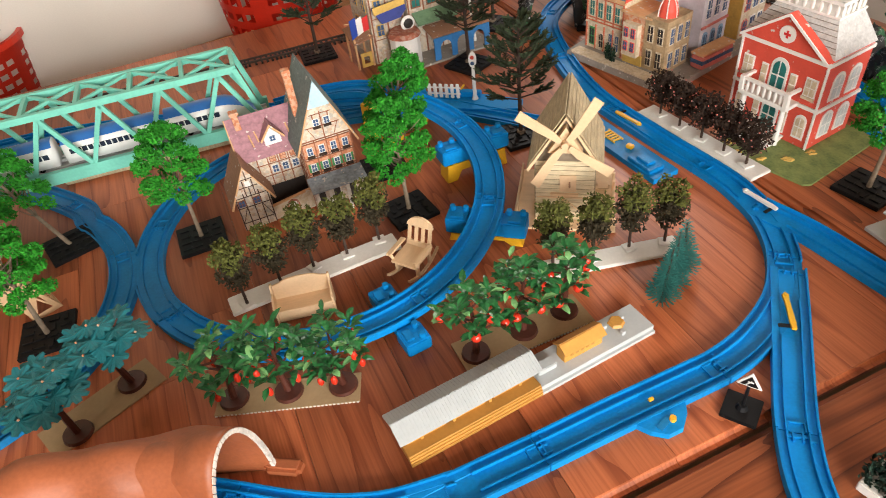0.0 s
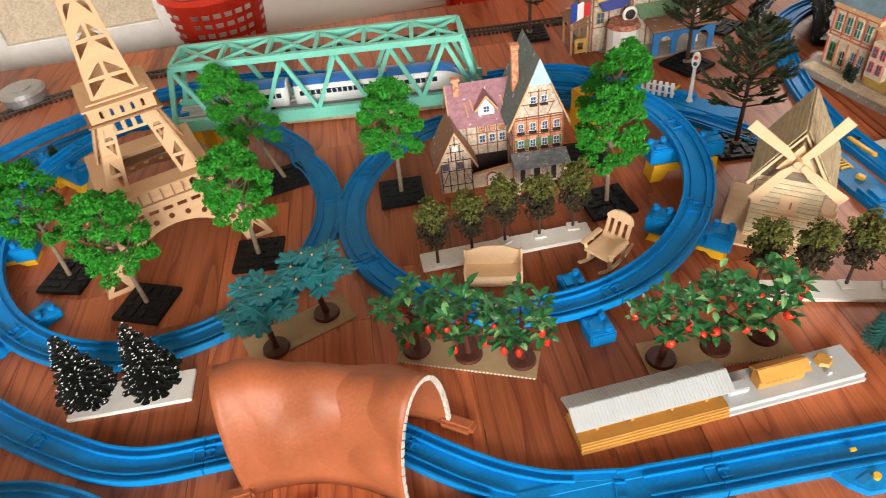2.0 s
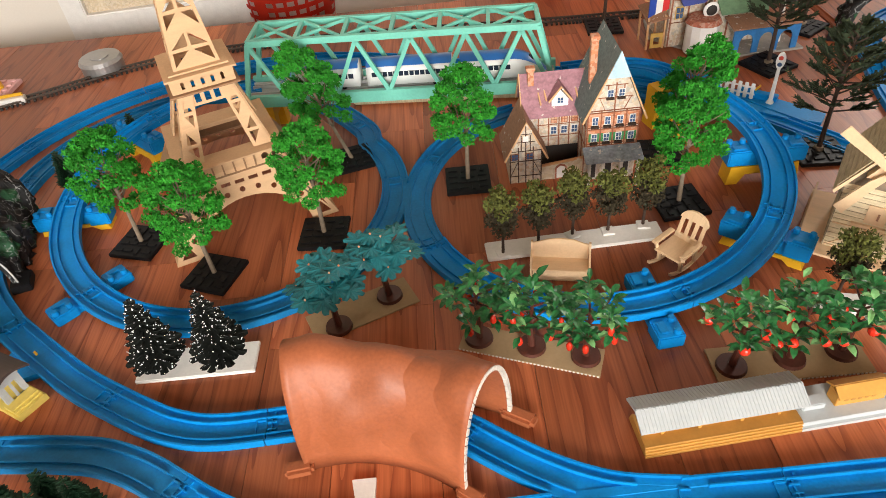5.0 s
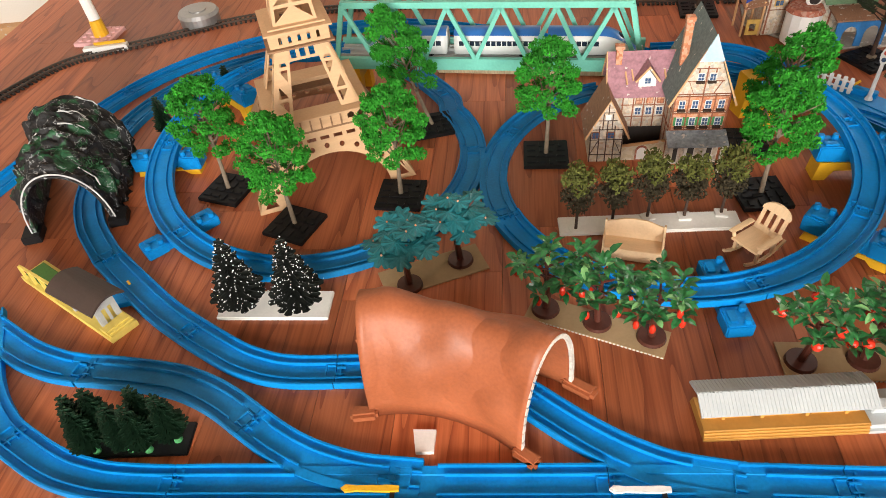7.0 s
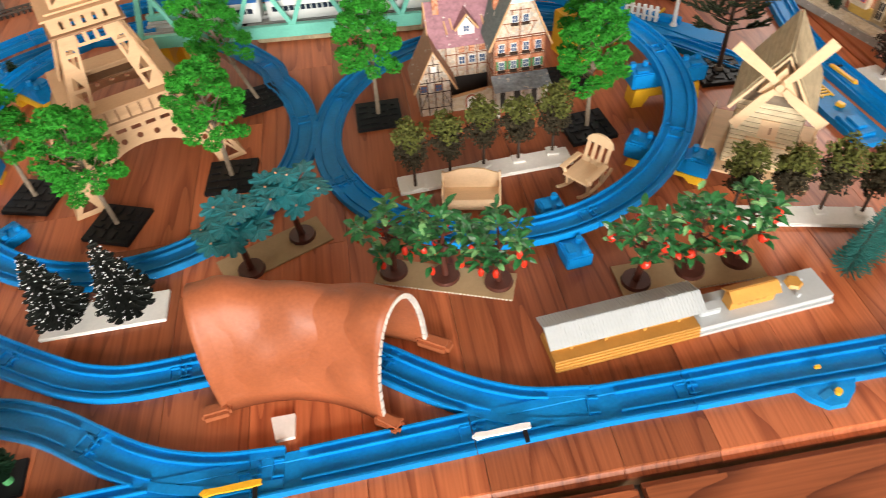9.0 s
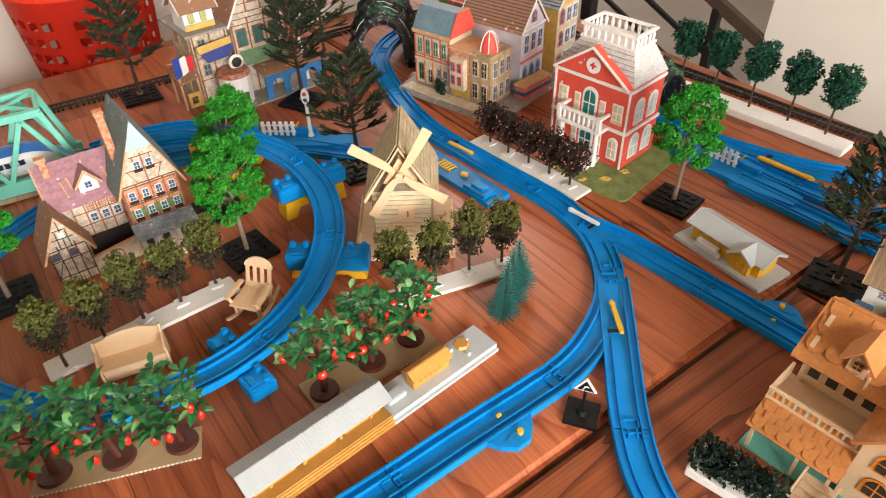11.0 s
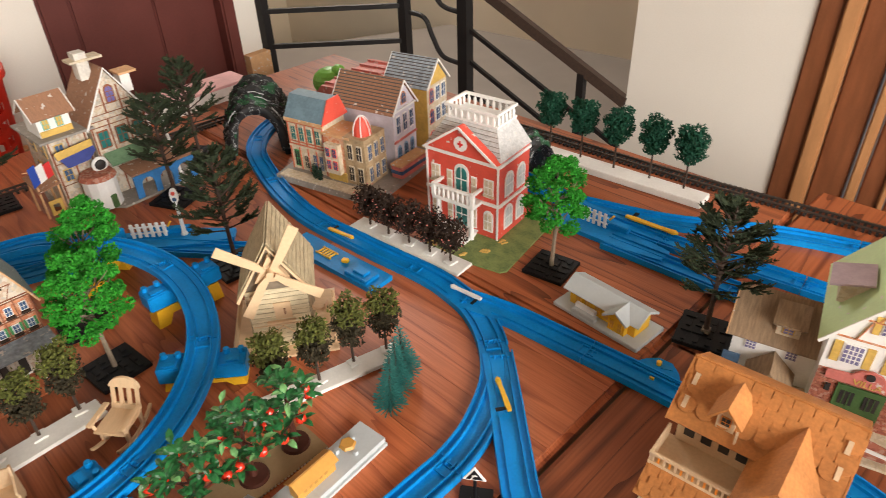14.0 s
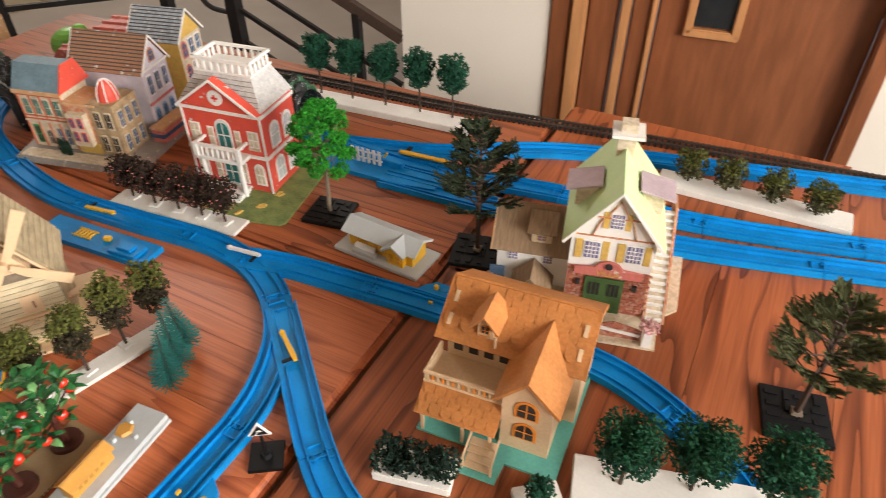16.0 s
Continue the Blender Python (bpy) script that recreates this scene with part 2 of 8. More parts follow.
def worn_print(mat, patches, scale, amount, fleck=0.0):
    """Small printed patches of other inks over the base colour, and pale flecks where the card shows."""
    nt = mat.node_tree
    N, K = nt.nodes, nt.links.new
    b = N["Principled BSDF"]
    old = b.inputs["Base Color"].links[0].from_socket
    tc = N.new("ShaderNodeTexCoord")
    if patches:
        v, r, mx = N.new("ShaderNodeTexVoronoi"), N.new("ShaderNodeValToRGB"), N.new("ShaderNodeMix")
        v.distance = "CHEBYCHEV"
        v.inputs["Scale"].default_value = scale
        K(tc.outputs["Object"], v.inputs["Vector"])
        sep = N.new("ShaderNodeSeparateColor")
        K(v.outputs["Color"], sep.inputs[0])
        r.color_ramp.interpolation = "CONSTANT"
        e = r.color_ramp.elements
        e[0].color, e[1].color, e[1].position = (*patches[0], 1), (*patches[-1], 1), (len(patches) - 1) / len(patches)
        for k in range(1, len(patches) - 1):
            e.new(k / len(patches)).color = (*patches[k], 1)
        K(sep.outputs[0], r.inputs[0])
        mx.data_type = "RGBA"
        mx.inputs[0].default_value = amount
        K(old, mx.inputs[6])
        K(r.outputs[0], mx.inputs[7])
        old = mx.outputs[2]
    if fleck:
        n, mr, mx = N.new("ShaderNodeTexNoise"), N.new("ShaderNodeMapRange"), N.new("ShaderNodeMix")
        n.inputs["Scale"].default_value, n.inputs["Detail"].default_value = 120, 4
        K(tc.outputs["Object"], n.inputs[0])
        mr.inputs[1].default_value, mr.inputs[2].default_value = 0.66 - fleck, 0.70 - fleck
        K(n.outputs[0], mr.inputs[0])
        mx.data_type = "RGBA"
        K(mr.outputs[0], mx.inputs[0])
        K(old, mx.inputs[6])
        mx.inputs[7].default_value = (0.62, 0.57, 0.52, 1)
        old = mx.outputs[2]
    K(old, b.inputs["Base Color"])


worn_print(PAPER, [(0.62, 0.54, 0.44), (0.42, 0.22, 0.14), (0.66, 0.60, 0.52), (0.30, 0.30, 0.28), (0.55, 0.42, 0.26)], 260, 0.45)
worn_print(SALMON, [(0.58, 0.24, 0.12), (0.62, 0.42, 0.30), (0.40, 0.12, 0.07), (0.55, 0.50, 0.40)], 260, 0.40)
worn_print(BRICKR, [(0.42, 0.13, 0.08), (0.55, 0.36, 0.28), (0.28, 0.08, 0.05), (0.50, 0.20, 0.12)], 280, 0.50)
worn_print(STUCCO, [(0.62, 0.54, 0.40), (0.52, 0.40, 0.24), (0.66, 0.58, 0.48), (0.42, 0.34, 0.24)], 240, 0.40)
for _m, _f in ((SLATE, 0.0), (MAUVE, 0.0), (BROWNR, 0.015), (TILEGREY, 0.035), (GREYROOF, 0.03), (ROADP, 0.02), (REDP, 0.0), (LIME, 0.01), (PINKP, 0.02), (LEDGE, 0.03)):
    worn_print(_m, [], 0, 0, 0.001 + _f)
ROCKW = M("dry_brushed_white", (0.55, 0.55, 0.55), 0.8, 0.3, 80)
MOSS = M("moss_flock", (0.035, 0.12, 0.05), 0.9, 0.4, 120, 0.6)
LAMPY = M("pale_yellow_plastic", (0.72, 0.56, 0.13), 0.45, 0.12, 30)
UMBRF = M("umber_plastic", (0.055, 0.036, 0.030), 0.5, 0.2, 40)
WALLP = M("cream_wall_paint", (0.74, 0.69, 0.62), 0.85, 0.06, 3, 0.1)
WALLS = M("beige_wall_paint", (0.72, 0.59, 0.43), 0.85, 0.06, 3, 0.1)
MAROON = M("maroon_door_paint", (0.115, 0.028, 0.022), 0.45, 0.2, 8)
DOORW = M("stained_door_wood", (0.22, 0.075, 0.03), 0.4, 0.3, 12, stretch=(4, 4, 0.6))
# Paler copy of the door wood; light on the trim is in its colour.
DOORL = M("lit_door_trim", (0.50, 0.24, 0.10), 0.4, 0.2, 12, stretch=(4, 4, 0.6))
IRON = M("black_iron", (0.012, 0.010, 0.010), 0.45, 0.2, 20)
REDB = M("red_basket_plastic", (0.72, 0.045, 0.02), 0.4, 0.12, 20)
BLUEB = M("dark_blue_basket_plastic", (0.012, 0.06, 0.11), 0.45, 0.2, 20)
PINKB = M("pink_box_card", (0.72, 0.42, 0.42), 0.7, 0.15, 30)
GREENT = M("lime_toy_plastic", (0.16, 0.42, 0.06), 0.4, 0.12, 30)
STEEL = M("brushed_grey_metal", (0.40, 0.40, 0.40), 0.4, 0.12, 40, metal=0.7)
FLOORT = M("grey_floor_tile", (0.26, 0.22, 0.19), 0.5, 0.15, 6)
GLASSD = M("dark_glass", (0.02, 0.022, 0.025), 0.12, 0.3, 30)
TRAINB = M("train_blue", (0.035, 0.16, 0.48), 0.32, 0.10, 20)
TRAINW = M("train_white", (0.70, 0.71, 0.70), 0.35, 0.06, 20)
TRAING = M("train_dark_glass", (0.02, 0.03, 0.05), 0.12, 0.2, 20)
TANP = M("tan_plank_print", (0.30, 0.20, 0.12), 0.75, 0.35, 30, 0.15, stretch=(14, 2, 2))
REDC = M("red_cross_print", (0.60, 0.03, 0.03), 0.5, 0.1, 40)
FLAGB = M("flag_blue", (0.02, 0.06, 0.35), 0.6, 0.1, 40)


# ---- building helpers ----
def thing(name, x, y, z=0.0, rz=0.0, label="", category="", group="", kind=""):
    ob = new(name)
    ob.empty_display_size = 0.01
    ob.matrix_basis = pose(x, y, z, 0, 0, rz)
    return tagged(ob, label, category, group, kind)


def part(name, bm, material, parent, label=""):
    me = bpy.data.meshes.new(name)
    bm.to_mesh(me)
    bm.free()
    me.materials.append(material)
    ob = new(name, me)
    ob.parent = parent
    if label:
        ob["label"] = label
    return ob


def solo(name, bm, material, label, category, group="", kind="", m=None):
    ob = part(name, bm, material, None)
    if m is not None:
        ob.matrix_basis = m
    return tagged(ob, label, category, group, kind)


def share(name, me, parent, m):
    ob = new(name, me)
    ob.parent = parent
    ob.matrix_basis = m
    return ob


def B():
    return bmesh.new()


def box(bm, x, y, z, sx, sy, sz, rz=0, rx=0, ry=0, bev=0.0):
    """A box whose middle is x, y, z."""
    r = bmesh.ops.create_cube(bm, size=1, matrix=pose(x, y, z, rx, ry, rz) @ Matrix.Diagonal((sx, sy, sz, 1)))
    if bev:
        es = {e for v in r["verts"] for e in v.link_edges}
        bmesh.ops.bevel(bm, geom=list(es), offset=bev, segments=2, affect="EDGES")
    return bm


def bar(bm, a, b, w, h=None):
    """A square bar from a to b."""
    a, b = Vector(a), Vector(b)
    d = b - a
    q = d.to_track_quat("Z", "Y").to_matrix().to_4x4()
    bmesh.ops.create_cube(bm, size=1, matrix=Matrix.Translation((a + b) / 2) @ q @ Matrix.Diagonal((w, h or w, d.length, 1)))
    return bm


def rod(bm, a, b, r1, r2=None, seg=8):
    a, b = Vector(a), Vector(b)
    d = b - a
    q = d.to_track_quat("Z", "Y").to_matrix().to_4x4()
    bmesh.ops.create_cone(bm, cap_ends=True, segments=seg, radius1=r1, radius2=r1 if r2 is None else r2, depth=d.length, matrix=Matrix.Translation((a + b) / 2) @ q)
    return bm


def ball(bm, x, y, z, rx, ry=None, rz=None, u=10, v=7):
    bmesh.ops.create_uvsphere(bm, u_segments=u, v_segments=v, radius=1, matrix=Matrix.Translation((x, y, z)) @ Matrix.Diagonal((rx, ry or rx, rz or rx, 1)))
    return bm


def slab(bm, pts, a, b, axis="y"):
    """A flat outline of (u, w) pairs made solid from a to b along the axis: y takes (x, z), z takes (x, y), x takes (y, z)."""
    def at(u, w, d):
        return {"y": (u, d, w), "z": (u, w, d), "x": (d, u, w)}[axis]
    f, g = [bm.verts.new(at(u, w, a)) for u, w in pts], [bm.verts.new(at(u, w, b)) for u, w in pts]
    n = len(pts)
    bm.faces.new(f)
    bm.faces.new(g[::-1])
    for i in range(n):
        bm.faces.new((f[i], g[i], g[(i + 1) % n], f[(i + 1) % n]))
    bmesh.ops.recalc_face_normals(bm, faces=bm.faces)
    return bm


def smooth_line(pts, step=0.012):
    """Points at even steps on a curve through pts."""
    p = [Vector((*q, 0)) if len(q) == 2 else Vector(q) for q in pts]
    p = [p[0] * 2 - p[1], *p, p[-1] * 2 - p[-2]]
    out = []
    for i in range(1, len(p) - 2):
        a, b, c, d = p[i - 1 : i + 3]
        n = max(2, int((c - b).length / step))
        for k in range(n):
            t = k / n
            out.append(0.5 * (2 * b + (c - a) * t + (2 * a - 5 * b + 4 * c - d) * t * t + (3 * b - a - 3 * c + d) * t**3))
    out.append(p[-2])
    return out


def sweep(bm, line, profile):
    rings = []
    for i, q in enumerate(line):
        d = (line[min(i + 1, len(line) - 1)] - line[max(i - 1, 0)])
        side = Vector((d.y, -d.x, 0)).normalized()
        rings.append([bm.verts.new(q + side * u + Vector((0, 0, w))) for u, w in profile])
    n = len(profile)
    for r, s in zip(rings, rings[1:]):
        for k in range(n):
            bm.faces.new((r[k], s[k], s[(k + 1) % n], r[(k + 1) % n]))
    bm.faces.new(rings[0])
    bm.faces.new(rings[-1][::-1])
    bmesh.ops.recalc_face_normals(bm, faces=bm.faces)
    return bm


def cut_line(line, length):
    """Split an evenly stepped line into pieces of about the given length."""
    total = sum((b - a).length for a, b in zip(line, line[1:]))
    n = max(1, round(total / length))
    k = (len(line) - 1) / n
    return [line[round(i * k) : round((i + 1) * k) + 1] for i in range(n)]


# ---- table, room ----
E1, E2 = Vector((0.9135, 0.4067, 0)), Vector((-0.4067, 0.9135, 0))
TABLE_TURN = math.degrees(math.atan2(0.4067, 0.9135))
ROOM_TURN = math.degrees(math.atan2(0.499, 0.867))


def table_top(name, a0, a1, b0, b1, along, width, length, mat, label, seed):
    """A table whose top is glued boards: along 'b' or 'a' in its own frame."""
    rnd = random.Random(seed)
    t = thing(name, 0, 0, 0, TABLE_TURN, label, "table", "joined tables")
    core = B()
    box(core, (a0 + a1) / 2, (b0 + b1) / 2, -0.022, a1 - a0 - 0.006, b1 - b0 - 0.006, 0.03, bev=0.006)
    part("table_core", core, PLY2, t, "dark underside and edge of the top")
    leg = B()
    for a in (a0 + 0.06, a1 - 0.06):
        for b in (b0 + 0.06, b1 - 0.06):
            leg = B()
            box(leg, a, b, -0.22, 0.05, 0.05, 0.37, bev=0.004)
            part("leg", leg, DOORW, t)
    u0, u1, v0, v1 = (a0, a1, b0, b1) if along == "b" else (b0, b1, a0, a1)
    u = u0
    while u < u1 - 0.01:
        w = min(width * rnd.uniform(0.8, 1.2), u1 - u)
        if u1 - u - w < 0.03:
            w = u1 - u
        v = v0
        while v < v1 - 0.01:
            l = min(length * rnd.uniform(0.6, 1.3), v1 - v)
            if v1 - v - l < 0.1:
                l = v1 - v
            bm = B()
            box(bm, 0, 0, -0.006, w - 0.0006, l - 0.0006, 0.012)
            # rounded outer edges of the top
            sel = []
            for e in (e for e in bm.edges if all(q.co.z > -0.001 for q in e.verts)):
                mx, my = (e.verts[0].co + e.verts[1].co).xy / 2
                at_u = abs(mx) > w / 2 - 0.001 and ((mx < 0 and u <= u0 + 1e-6) or (mx > 0 and u + w >= u1 - 1e-6))
                at_v = abs(my) > l / 2 - 0.001 and ((my < 0 and v <= v0 + 1e-6) or (my > 0 and v + l >= v1 - 1e-6))
                if at_u or at_v:
                    sel.append(e)
            if sel:
                bmesh.ops.bevel(bm, geom=sel, offset=0.007, segments=3, affect="EDGES")
            ob = part("plank", bm, mat, t)
            cu, cv = u + w / 2, v + l / 2
            ob.matrix_basis = pose(cu, cv, 0) if along == "b" else pose(cv, cu, 0, 0, 0, 90)
            v += l
        u += w
    return t


def room():
    floor = B()
    box(floor, 0.3, 0.3, -0.43, 6, 6, 0.04)
    solo("floor", floor, FLOORT, "grey tiled room floor under the tables", "floor", kind="structure")
    turn = pose(0, 0, 0, 0, 0, ROOM_TURN)

    def wall(name, a0, a1, b0, b1, z0, z1, mat, label):
        bm = B()
        box(bm, (a0 + a1) / 2, (b0 + b1) / 2, (z0 + z1) / 2, a1 - a0, b1 - b0, z1 - z0)
        return solo(name, bm, mat, label, "wall", kind="structure", m=turn)

    wall("wall_north_1", -2.6, 0.90, 1.75, 1.87, -0.41, 2.1, WALLP, "cream painted wall behind the tables")
    wall("wall_north_2", 1.445, 1.52, 1.75, 1.87, -0.41, 2.1, WALLP, "narrow cream wall beside the maroon door")
    wall("wall_north_3", 0.90, 1.445, 1.75, 1.87, 1.65, 2.1, WALLP, "cream wall over the door")
    wall("wall_east_1", 1.90, 2.02, 0.262, 0.672, -0.41, 2.1, WALLP, "cream pillar wall beside the stairs")
    wall("wall_east_2", 1.90, 2.02, -2.4, -0.50, -0.41, 0.45, WALLP, "bright cream wall beside the wooden door")
    wall("wall_east_4", 1.90, 2.02, -0.75, -0.50, 0.45, 2.1, WALLP, "cream wall beside the side window")
    wall("wall_east_3", 1.90, 2.02, -0.50, 0.262, 1.65, 2.1, WALLP, "cream wall over the wooden door")
    wall("wall_stairs_1", 2.95, 3.05, 0.4, 3.6, -1.6, 2.1, WALLS, "beige wall of the stairwell")
    wall("wall_stairs_2", 1.52, 3.0, 3.4, 3.5, -1.6, 2.1, WALLS, "beige far wall of the stairwell")
    wall("wall_west", -2.7, -2.6, -2.4, 1.87, -0.41, 2.1, WALLP, "cream side wall")
    wall("wall_south_1", -2.7, -1.6, -2.5, -2.4, -0.41, 2.1, WALLP, "cream wall beside the window")
    wall("wall_south_2", 1.2, 2.02, -2.5, -2.4, -0.41, 2.1, WALLP, "cream wall beside the window")
    wall("wall_south_3", -1.6, 1.2, -2.5, -2.4, -0.41, 0.35, WALLP, "cream wall under the window")
    wall("wall_south_4", -1.6, 1.2, -2.5, -2.4, 1.75, 2.1, WALLP, "cream wall over the window")
    bm = B()
    box(bm, 0.2, 0.5, 2.15, 6.4, 6.6, 0.1)
    # Out of view; coloured dark so that less light bounces onto the tables.
    solo("ceiling", bm, M("brown_ceiling_boards", (0.30, 0.22, 0.16), 0.8, 0.15, 6), "unseen ceiling, coloured dark to cut bounced light", "ceiling", kind="structure", m=turn)
    # maroon panelled door
    d = tagged(new("door_1"), "closed maroon painted panel door", "door", kind="structure")
    d.matrix_basis = turn
    bm = B()
    box(bm, 1.17, 1.80, 0.62, 0.46, 0.04, 2.05, bev=0.004)
    part("door_leaf", bm, MAROON, d)
    for z, h in ((0.10, 0.5), (0.85, 0.8)):
        for x in (1.06, 1.28):
            bm = B()
            box(bm, x, 1.778, z, 0.15, 0.012, h, bev=0.005)
            part("panel", bm, MAROON, d)
    for x in (0.92, 1.42):
        bm = B()
        box(bm, x, 1.775, 0.62, 0.045, 0.07, 2.07, bev=0.006)
        part("door_frame", bm, MAROON, d)
    bm = B()
    box(bm, 1.17, 1.775, 1.66, 0.46, 0.07, 0.04)
    part("door_head", bm, MAROON, d)
    # stained wooden door
    d = tagged(new("door_2"), "closed stained wooden door with a small framed window", "door", kind="structure")
    d.matrix_basis = turn
    bm = B()
    box(bm, 1.97, -0.225, 0.62, 0.04, 0.47, 2.05, bev=0.004)
    part("door_leaf", bm, DOORW, d)
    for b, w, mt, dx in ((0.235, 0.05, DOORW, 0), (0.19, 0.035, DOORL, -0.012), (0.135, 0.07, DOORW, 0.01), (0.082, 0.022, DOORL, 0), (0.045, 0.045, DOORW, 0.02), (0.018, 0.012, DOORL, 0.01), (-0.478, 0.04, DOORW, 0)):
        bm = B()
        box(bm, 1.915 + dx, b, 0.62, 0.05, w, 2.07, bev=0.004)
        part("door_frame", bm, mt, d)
    bm = B()
    box(bm, 1.925, -0.225, 1.66, 0.05, 0.47, 0.04)
    part("door_head", bm, DOORW, d)
    w = B()
    box(w, 1.946, -0.12, 0.22, 0.006, 0.10, 0.5)
    pane = part("door_window", w, GLASSD, d, "dark narrow glass pane")
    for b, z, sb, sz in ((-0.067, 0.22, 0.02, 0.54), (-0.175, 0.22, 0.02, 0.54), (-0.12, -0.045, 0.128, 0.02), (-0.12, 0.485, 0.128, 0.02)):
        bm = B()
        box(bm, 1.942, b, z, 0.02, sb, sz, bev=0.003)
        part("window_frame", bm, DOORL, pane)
    # skirting
    bm = B()
    box(bm, -0.85, 1.735, -0.27, 3.5, 0.03, 0.28)
    solo("baseboard", bm, LEDGE, "light brown wooden skirting along the wall", "skirting", kind="structure", m=turn)
    bm = B()
    box(bm, 1.485, 1.735, -0.24, 0.08, 0.03, 0.30)
    solo("baseboard", bm, LEDGE, "light brown wooden skirting beside the door", "skirting", kind="structure", m=turn)
    # window in the wall behind the camera
    wn = tagged(new("window_1"), "wide window with a white frame", "window", kind="structure")
    wn.matrix_basis = turn
    for a in (-1.58, -0.2, 1.18):
        bm = B()
        box(bm, a, -2.45, 1.05, 0.05, 0.06, 1.4)
        part("window_frame", bm, PAPERW, wn)
    bm = B()
    box(bm, -0.2, -2.42, 0.36, 2.8, 0.14, 0.03)
    part("window_sill", bm, PAPERW, wn)
    # white cupboard door on the far wall
    cd = tagged(new("door_3"), "white painted cupboard door with recessed panels", "door", kind="structure")
    cd.matrix_basis = turn
    for a, w, b, mt in ((-0.62, 0.05, 1.735, PAPERW), (-0.22, 0.05, 1.735, PAPERW), (-0.42, 0.36, 1.744, STUCCO)):
        bm = B()
        box(bm, a, b, 0.30, w, 0.03 if b < 1.74 else 0.012, 1.2, bev=0.003)
        part("stile" if b < 1.74 else "panel", bm, mt, cd)
    for z in (-0.06, 0.45):
        bm = B()
        box(bm, -0.42, 1.733, z, 0.36, 0.028, 0.07, bev=0.003)
        part("cross_rail", bm, PAPERW, cd)
    # stair railing
    r = tagged(new("stair_railing"), "black iron stair railing with a dark wooden handrail", "railing", kind="structure")
    r.matrix_basis = turn

    def add(name, a, b, w, h=None, mt=IRON):
        bm = B()
        bar(bm, a, b, w, h)
        part(name, bm, mt, r)

    add("post", (1.545, 1.75, -0.4), (1.545, 1.75, 0.5), 0.028)
    add("post", (1.84, 1.42, -0.4), (1.84, 1.42, 0.5), 0.03)
    add("newel_post", (1.90, 1.225, -0.6), (1.90, 1.225, 0.5), 0.036)
    for z in (-0.20, -0.09, 0.02, 0.13, 0.24, 0.35):
        add("rail", (1.55, 1.745, z), (1.84, 1.42, z), 0.014)
    for z in (-0.10, 0.06, 0.22):
        bm = B()
        for p, q in zip(smooth_line([(1.845, 1.42, z + 0.1), (1.865, 1.36, z + 0.085), (1.872, 1.335, z + 0.03), (1.878, 1.30, z - 0.03), (1.895, 1.24, z - 0.05)]), smooth_line([(1.845, 1.42, z + 0.1), (1.865, 1.36, z + 0.085), (1.872, 1.335, z + 0.03), (1.878, 1.30, z - 0.03), (1.895, 1.24, z - 0.05)])[1:]):
            rod(bm, p, q, 0.008)
        part("scroll_bar", bm, IRON, r)
    add("handrail", (1.905, 1.25, 0.125), (1.905, 0.675, -0.155), 0.022, 0.030, BARKD)
    for k in range(4):
        add("rail", (1.905, 1.22, -0.035 - 0.1 * k), (1.905, 0.68, -0.295 - 0.1 * k), 0.012)
    add("post", (1.905, 0.814, -0.6), (1.905, 0.814, -0.10), 0.022)


table_top("wooden_table", -1.02, 0.784, 0.236, 1.45, "b", 0.098, 0.40, WOOD_A, "low varnished reddish wooden table of glued boards", 3)
table_top("wooden_table", 0.788, 1.285, 0.236, 1.45, "b", 0.12, 0.6, WOOD_B, "low varnished wooden table with bold grain, joined to the next", 5)
table_top("wooden_table", 0.262, 1.355, -0.65, 0.231, "a", 0.16, 0.9, WOOD_B, "low varnished wooden table standing against the others", 8)
table_top("wooden_table", -1.02, 0.256, -0.65, 0.231, "a", 0.16, 0.9, WOOD_B, "low varnished wooden table at the front", 9)
room()
window_light("window_light", (0.98, -2.16, 0.95), (0.0, 0.9, 0.05), 1.9, 1.0, 168, (1.0, 0.95, 0.88))
# Fill lamp added to brighten the dark stairwell; no window stands there.
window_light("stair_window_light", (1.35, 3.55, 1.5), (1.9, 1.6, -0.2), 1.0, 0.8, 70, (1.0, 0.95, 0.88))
window_light("side_window_light", (1.95, -1.05, 1.25), (0.2, 0.9, 0.0), 1.2, 1.4, 14, (1.0, 0.94, 0.86))

# ---- blue toy railway ----
TRACK = [(-0.019, 0), (-0.019, 0.009), (-0.0163, 0.009), (-0.016, 0.0055), (-0.0102, 0.0053), (-0.010, 0.0080), (-0.0082, 0.0080), (-0.008, 0.0030), (0.008, 0.0030), (0.0082, 0.0080), (0.010, 0.0080), (0.0102, 0.0053), (0.016, 0.0055), (0.0163, 0.009), (0.019, 0.009), (0.019, 0)]
BED = [(-0.0185, 0), (-0.0185, 0.0050), (-0.0102, 0.0048), (-0.0096, 0.0034), (0.0096, 0.0034), (0.0102, 0.0048), (0.0185, 0.0050), (0.0185, 0)]
LINES = []


